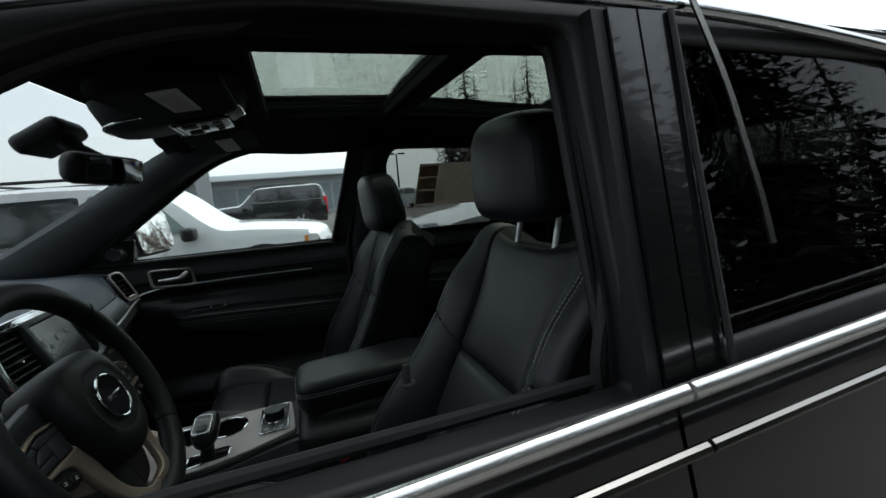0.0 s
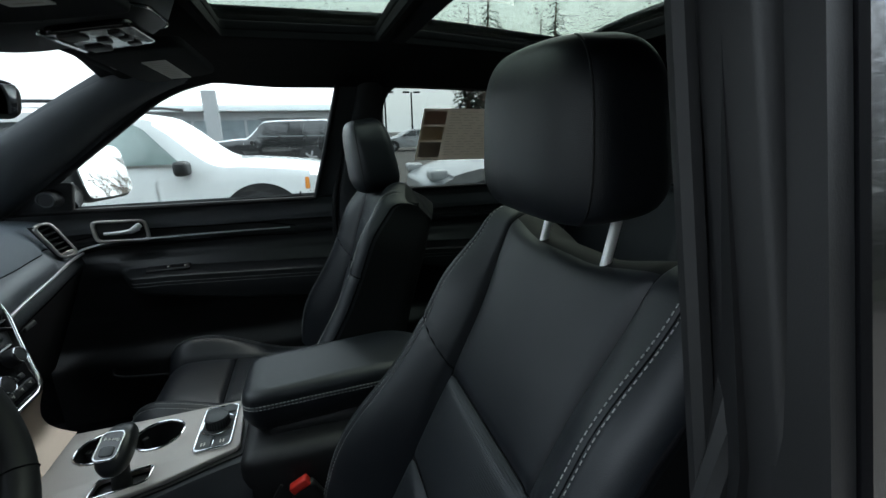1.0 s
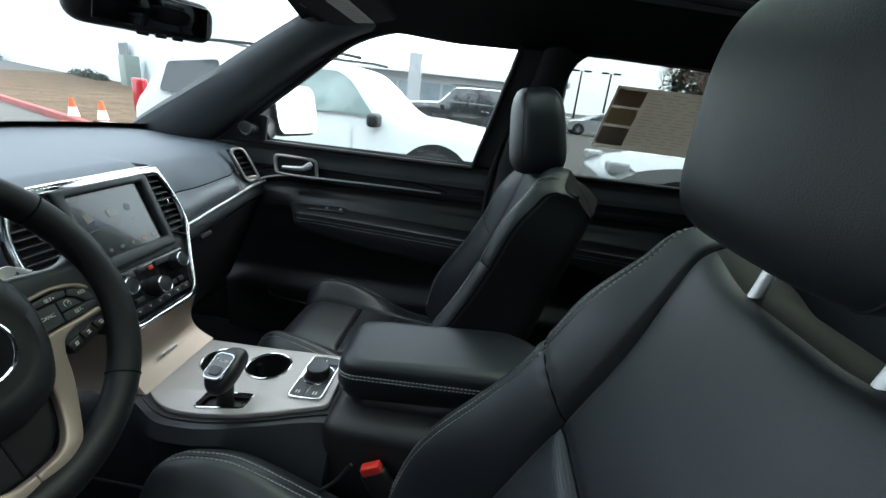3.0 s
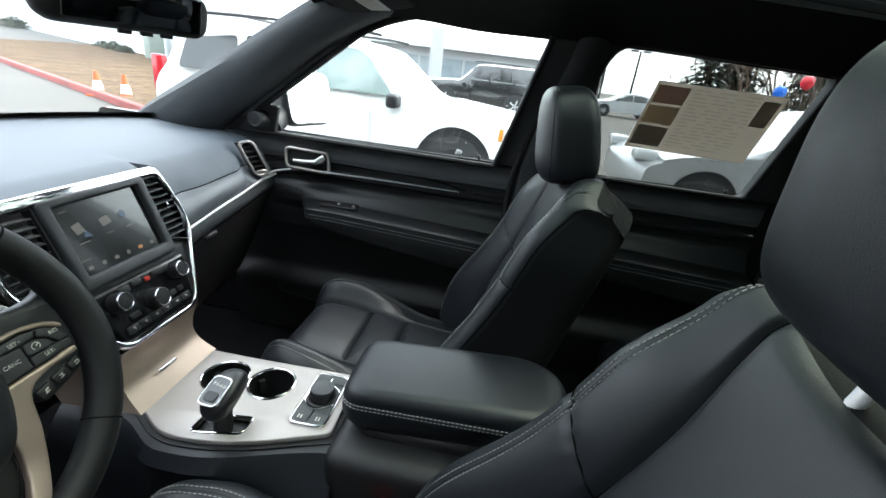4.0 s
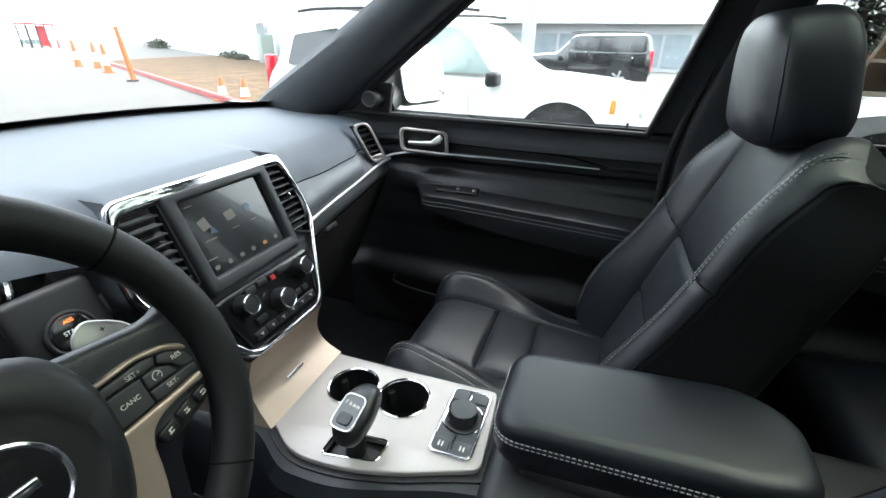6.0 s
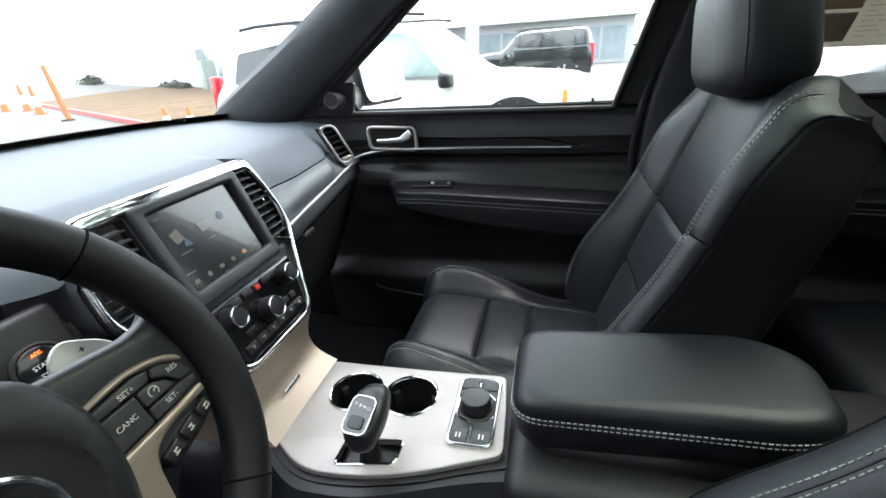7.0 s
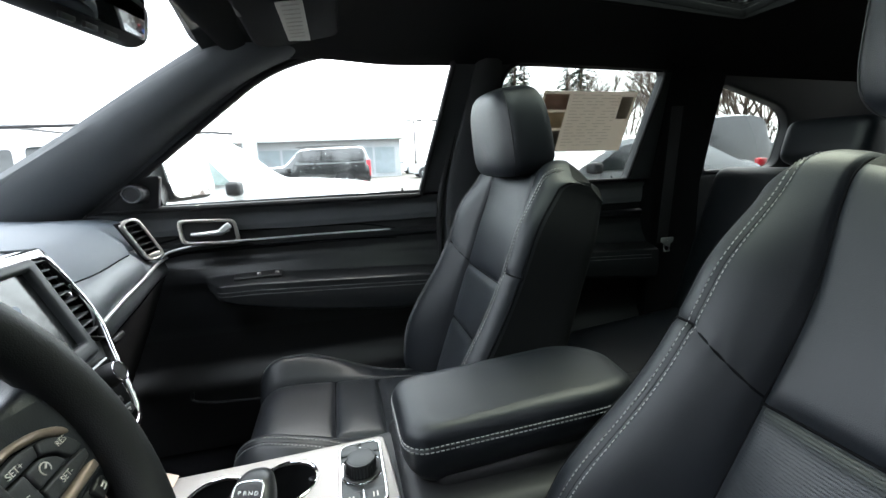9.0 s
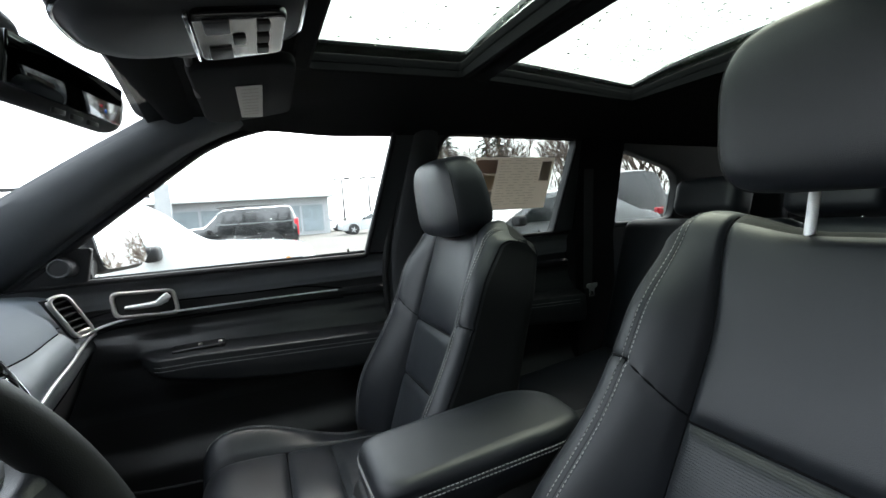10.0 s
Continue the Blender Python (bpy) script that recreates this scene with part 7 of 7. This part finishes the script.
SEDW = [[(1.55, 1.02), (2.45, 1.02), (2.45, 1.38), (2.1, 1.34)], [(2.52, 1.02), (3.4, 1.02), (3.2, 1.37), (2.52, 1.39)]]
car("silver_hatchback", "silver car parked nose to nose with the white one", 1.60, 5.50, -1, SEDP, 1.50, 1.78, SILVERCAR, SEDW, (0.85, 3.6), 0.33, False, 0.12)


# ---- buildings, far cars and trees ----
BARK = mat("bark", (0.10, 0.075, 0.055), 0.95, grain=0.6, grain_size=30, bump=0.8, spots=0.4)
NEEDLE = mat("conifer_needles", (0.020, 0.031, 0.017), 0.8, spots=0.6, spots_size=0.8)
TWIG = mat("bare_twigs", (0.13, 0.10, 0.08), 0.95, spots=0.5)
ROOFING = mat("grey_roof", (0.30, 0.31, 0.32), 0.7, spots=0.3)
SHOWGLASS = mat("showroom_glass", (0.20, 0.23, 0.25), 0.15, spots=0.4, spots_size=1.5)


def conifer(rng, h, r):
    """A conifer of drooping, tapering boughs made of small blades. Returns trunk and crown meshes at the origin."""
    bm = bmesh.new()
    ring_tube(bm, [(0, 0, 0), (0.05, 0, h * 0.5), (0, 0.03, h * 0.97)], [h * 0.016, h * 0.010, h * 0.002], 8, up=(1, 0, 0))
    trunk = bm
    V, F = [], []
    z = h * 0.10
    while z < h * 0.98:
        k = 1 - z / h
        n = int(6 + 7 * k)
        for i in range(n):
            an = rng.uniform(0, 2 * math.pi)
            L = r * k ** 0.8 * rng.uniform(0.65, 1.15) + 0.12
            for j in range(5):
                f0 = j / 5
                px, py = math.cos(an) * L * f0, math.sin(an) * L * f0
                pz = z - 0.35 * L * f0 ** 1.5 + rng.uniform(-0.1, 0.1)
                for m_ in range(3):
                    a2 = an + rng.uniform(-1.0, 1.0)
                    l2 = L * rng.uniform(0.18, 0.34)
                    w2 = l2 * 0.22
                    dx, dy = math.cos(a2), math.sin(a2)
                    tip = (px + dx * l2, py + dy * l2, pz - l2 * rng.uniform(0.1, 0.7))
                    b0 = len(V)
                    V.extend([(px, py, pz + w2 * 0.4), (px + dx * l2 * 0.5 - dy * w2, py + dy * l2 * 0.5 + dx * w2, pz - l2 * 0.2), tip, (px + dx * l2 * 0.5 + dy * w2, py + dy * l2 * 0.5 - dx * w2, pz - l2 * 0.2)])
                    F.append((b0, b0 + 1, b0 + 2, b0 + 3))
        z += h * 0.035
    me = bpy.data.meshes.new("crown")
    me.from_pydata(V, [], F)
    me.materials.append(NEEDLE)
    return trunk, me


def bare_tree(rng, h):
    """A leafless broad tree: a forking skeleton of thin limbs."""
    V, F = [], []

    def limb(p, d, l, r, depth):
        q = p + d * l
        s = d.cross(Vector((0.3, 0.9, 0.2))).normalized()
        w = d.cross(s)
        b0 = len(V)
        for c, rad in ((p, r), (q, r * 0.7)):
            for k in range(3):
                t2 = 2 * math.pi * k / 3
                V.append(tuple(c + rad * (math.cos(t2) * s + math.sin(t2) * w)))
        for k in range(3):
            F.append((b0 + k, b0 + (k + 1) % 3, b0 + 3 + (k + 1) % 3, b0 + 3 + k))
        if depth == 0:
            return
        for _ in range(3 if depth > 1 else 4):
            nd = (d + Vector((rng.uniform(-0.7, 0.7), rng.uniform(-0.7, 0.7), rng.uniform(-0.15, 0.5)))).normalized()
            limb(p.lerp(q, rng.uniform(0.55, 1.0)), nd, l * rng.uniform(0.55, 0.82), r * 0.6, depth - 1)
    limb(Vector((0, 0, 0)), Vector((0, 0, 1)), h * 0.30, h * 0.016, 5)
    me = bpy.data.meshes.new("limbs")
    me.from_pydata(V, [], F)
    me.materials.append(TWIG)
    return me


rng = random.Random(11)
ctrunk, ccrown = conifer(rng, 14, 2.7)
tree = thing("conifer", "tall dark evergreen tree", "tree", "evergreen trees", at=(0, 0, 0))
part("trunk", ctrunk, BARK, tree)
hang(new("crown", ccrown), tree)
places = [(15.8, 41, 0.9), (19, 44, 1.15), (24, 42, 0.9), (28, 46, 1.2), (21.5, 47, 1.0)]
places += [(-14 + 3.3 * i + rng.uniform(-0.8, 0.8), -11.8 + rng.uniform(-1.5, 1.5), rng.uniform(0.85, 1.25)) for i in range(13)]
# second row, added out of view to hold back daylight from the driver's side
places += [(-13 + 2.1 * i + rng.uniform(-0.5, 0.5), -9.2 + rng.uniform(-0.6, 0.6), rng.uniform(0.85, 1.1)) for i in range(14)]
for i, (x, y, s) in enumerate(places):
    m = pose(x, y, 0, 0, 0, rng.uniform(0, 360)) @ Matrix.Diagonal((s, s, s, 1))
    if i == 0:
        tree.matrix_basis = m
    else:
        cp = copy_thing(tree, m)
        cp.scale = (s, s, s)
bt = thing("bare_tree", "leafless grey-brown deciduous tree", "tree", "bare trees", at=(0, 0, 0))
hang(new("limbs", bare_tree(rng, 13)), bt)
for i, (x, y, s) in enumerate([(24, 28, 0.9), (29, 30, 1.0), (33, 25, 0.95), (36, 32, 1.1), (41, 26, 1.0), (45, 22, 0.9), (20, 33, 0.8), (50, 18, 1.0), (31, 37, 1.0), (26, 38, 0.9)] + [(17 + 2.6 * (k % 9) + rng.uniform(-1, 1), 36 - 1.6 * (k % 9) + 4.5 * (k // 9) + rng.uniform(-1, 1), rng.uniform(0.6, 0.95)) for k in range(27)]):
    m = pose(x, y, 0, 0, 0, rng.uniform(0, 360)) @ Matrix.Diagonal((s, s, s, 1))
    if i == 0:
        bt.matrix_basis = m
    else:
        cp = copy_thing(bt, m)
        cp.scale = (s, s, s)

# lawn below the evergreens
GRASS = mat("lawn", (0.055, 0.085, 0.025), 0.95, grain=0.6, grain_size=40, bump=1.0, spots=0.6, spots_size=0.8)
bm = bmesh.new()
rbox(bm, (44, 14, 0.10), pose(4, -15.5, 0.02), 0.03)
tagged(part("lawn", bm, GRASS), "green lawn below the evergreen trees", "grass", kind="structure")

# dealership across the lot
sh = thing("showroom", "low grey showroom with canopy and glass front", "building", at=(-6, 34, 0))
bm = bmesh.new()
rbox(bm, (17, 8, 3.1), pose(-3.2, 40, 1.55))
part("wall", bm, ROOFING, sh)
bm = bmesh.new()
rbox(bm, (18, 9, 0.45), pose(-3.2, 39.6, 3.25), 0.05)
part("roof_fascia", bm, WALLW, sh)
for k in range(9):
    bm = bmesh.new()
    rbox(bm, (1.6, 0.06, 2.1), pose(-10.4 + 1.8 * k, 35.97, 1.35))
    part("window", bm, SHOWGLASS, sh)
bm = bmesh.new()
rbox(bm, (0.9, 0.4, 4.3), pose(-5.9, 33.5, 2.15))
tagged(part("sign_pylon", bm, ROOFING), "grey pylon sign standing before the showroom", "sign")

# lamp posts
for k, (x, y) in enumerate(((7.4, 40.5), (9.9, 40.5))):
    lp = thing("lot_lamp", "tall twin-head car lot lamp post", "street lamp", "lot lamps", at=(x, y, 0))
    bm = bmesh.new()
    cyl(bm, 0.10, 0.07, 4.8, pose(x, y, 2.4), 10)
    part("post", bm, PLASTIC, lp)
    for s in (-0.5, 0.5):
        bm = bmesh.new()
        rbox(bm, (0.6, 0.35, 0.14), pose(x + s, y, 4.8), 0.03)
        part("lamp_head", bm, PLASTIC, lp)

# far cars in rows
for k, (nm, col, x, y, f) in enumerate((("red_car", (0.45, 0.03, 0.04), 10.0, 34.0, -1), ("green_car", (0.22, 0.55, 0.03), 15.0, 33.0, 1), ("red_car", (0.5, 0.04, 0.04), 13.2, 36.5, -1), ("blue_car", (0.04, 0.10, 0.40), 13.0, 22.0, -1),
                                        ("white_car", (0.75, 0.76, 0.77), -9.5, 27.0, 1), ("red_car", (0.5, 0.05, 0.05), -4.5, 27.5, 1), ("silver_car", (0.4, 0.41, 0.42), 5.0, 30.0, -1), ("dark_car", (0.03, 0.03, 0.035), 19.5, 27.0, 1), ("white_car", (0.75, 0.76, 0.77), 7.5, 40.0, 1))):
    car(nm, {"red_car": "red", "green_car": "bright green", "blue_car": "blue", "white_car": "white", "silver_car": "silver", "dark_car": "dark grey"}[nm] + " car parked in a far row", x, y, f, SEDP, 1.5, 1.8, mat(nm + "_paint", col, 0.3, coat=1.0), SEDW, (0.85, 3.6), 0.33, group="far cars")
# beside the rear of the car: a dark pickup and pale cars
PICKP = [(0.0, 0.5), (-0.02, 0.8), (0.05, 1.10), (0.25, 1.18), (1.3, 1.25), (1.55, 1.30), (2.1, 1.80), (2.5, 1.90), (3.6, 1.88), (3.85, 1.40), (3.95, 1.36), (5.7, 1.36), (5.75, 0.9), (5.7, 0.5)]
PICKW = [[(1.95, 1.30), (2.75, 1.30), (2.75, 1.76), (2.4, 1.75)], [(2.83, 1.30), (3.55, 1.30), (3.5, 1.76), (2.83, 1.77)]]
car("grey_pickup", "dark grey pickup truck parked behind", 4.9, 7.6, -1, PICKP, 1.9, 1.98, mat("grey_pickup_paint", (0.06, 0.062, 0.066), 0.25, 0.3, coat=1.0), PICKW, (0.95, 4.5), 0.40, False, 0.16)
car("white_van", "white car parked behind with its side turned", 12.5, 4.6, -1, SUVP, 1.7, 1.88, WHITECAR, SUVW, (0.87, 3.72), 0.39, False, 0.2)
car("teal_hatchback", "pale car with greenish windscreen parked behind the silver one", 6.9, 10.8, -1, SUVP, 1.7, 1.85, WHITECAR, SUVW, (0.87, 3.72), 0.37, False, 0.14)

# a brushy bank below the bare trees
BRUSH = mat("winter_brush", (0.10, 0.075, 0.055), 1.0, grain=0.6, grain_size=3, bump=0.8, spots=0.7, spots_size=0.5)
r2 = random.Random(21)
V, F = [], []
for k in range(9000):
    u = r2.random()
    x, y = 15 + 40 * u + r2.uniform(-2, 2), 44 - 30 * u + r2.uniform(-2, 2)
    z = 3.2 * r2.random() ** 1.4
    a, l = r2.uniform(0, 6.283), r2.uniform(0.3, 0.9)
    w = r2.uniform(0.04, 0.12)
    dx, dy, dz = math.cos(a) * l * 0.5, math.sin(a) * l * 0.5, l * r2.uniform(0.2, 1.0)
    b0 = len(V)
    V.extend([(x, y, z), (x + dx * 0.5 - dy * w * 2, y + dy * 0.5 + dx * w * 2, z + dz * 0.5), (x + dx, y + dy, z + dz), (x + dx * 0.5 + dy * w * 2, y + dy * 0.5 - dx * w * 2, z + dz * 0.5)])
    F.append((b0, b0 + 1, b0 + 2, b0 + 3))
me = bpy.data.meshes.new("winter_brush")
me.from_pydata(V, [], F)
me.materials.append(BRUSH)
tagged(new("winter_brush", me), "brown leafless brush along the edge of the lot", "shrubs", kind="stuff")

# balloons above the parked row
for nm, col, bx, by, bz in (("blue", (0.02, 0.16, 0.75), 7.69, 14.0, 1.96), ("red", (0.75, 0.03, 0.05), 8.31, 14.0, 2.31)):
    bl = thing("balloon", nm + " party balloon floating on a string", "balloon", "balloons", at=(bx, by, 0))
    bm = bmesh.new()
    rings = []
    for k in range(13):
        t2 = math.pi * k / 12
        rr = 0.17 * math.sin(t2) * (1 + 0.12 * math.cos(t2)) + 0.002
        rings.append([Vector((bx + rr * math.cos(q), by + rr * math.sin(q), bz + 0.20 * math.cos(t2))) for q in [2 * math.pi * j / 18 for j in range(18)]])
    loft(bm, rings)
    part("skin", bm, mat(nm + "_balloon", col, 0.25, coat=0.4, spots=0.1), bl)
    bm = bmesh.new()
    ring_tube(bm, [(bx, by, bz - 0.2), (bx + 0.05, by, bz * 0.5), (bx + 0.02, by, 0.0)], 0.004, 5, up=(1, 0, 0))
    part("string", bm, WHITEPAINT, bl)

# ---- raindrops on glass ----
def drops(name, label, n, place, seed, big=0.0035):
    r = random.Random(seed)
    V, F = [], []
    for _ in range(n):
        o, nrm, tx = place(r)
        rad = big * r.uniform(0.25, 1.0) ** 1.5
        ty = nrm.cross(tx).normalized()
        b0 = len(V)
        V.append(tuple(o + nrm * rad * 0.45))
        for ring, (rr, hh) in enumerate(((0.65, 0.32), (1.0, 0.0))):
            for k in range(7):
                t2 = 2 * math.pi * k / 7
                V.append(tuple(o + nrm * rad * hh + rad * rr * (math.cos(t2) * tx * r.uniform(0.85, 1.15) + math.sin(t2) * ty)))
        for k in range(7):
            F.append((b0, b0 + 1 + k, b0 + 1 + (k + 1) % 7))
            F.append((b0 + 1 + k, b0 + 8 + k, b0 + 8 + (k + 1) % 7, b0 + 1 + (k + 1) % 7))
    me = bpy.data.meshes.new(name)
    me.from_pydata(V, [], F)
    me.polygons.foreach_set("use_smooth", [True] * len(me.polygons))
    me.materials.append(WATER)
    ob = new(name, me)
    ob.visible_shadow = False
    return tagged(ob, label, "raindrops", kind="stuff")


WATER = mat("rain_water", (0.9, 0.92, 0.92), 0.03, spec=0.5)
WATER.node_tree.nodes["Principled BSDF"].inputs["Transmission Weight"].default_value = 1.0
WATER.node_tree.nodes["Principled BSDF"].inputs["IOR"].default_value = 1.33


def on_side(x0, x1, z0, z1):
    def f(r):
        x, z = r.uniform(x0, x1), z0 + (z1 - z0) * r.random() ** 2.2
        return Vector((x, wall_y(z) + 0.036, z)), Vector((0, 0.977, 0.215)), Vector((1, 0, 0))
    return f


def on_roof(x0, x1):
    def f(r):
        x, y = x0 + (x1 - x0) * r.random() ** 0.7, r.uniform(-0.36, 0.36)
        return Vector((x, y, 1.673 - 0.008 * (y / 0.35) ** 2 - 0.035 * max(0, x - 0.45))), Vector((0, 0, 1)), Vector((0.3, 0.95, 0)).normalized()
    return f


drops("raindrops", "raindrops on the passenger window", 150, on_side(-0.7, 0.17, 1.18, 1.42), 3, 0.0020)
drops("raindrops", "raindrops on the rear door window", 160, on_side(0.37, 0.9, 1.19, 1.50), 4, 0.0022)
drops("raindrops", "raindrops on the front roof glass", 500, on_roof(-0.09, 0.30), 5, 0.0040)
drops("raindrops", "raindrops on the rear roof glass", 900, on_roof(0.43, 0.92), 6, 0.0045)
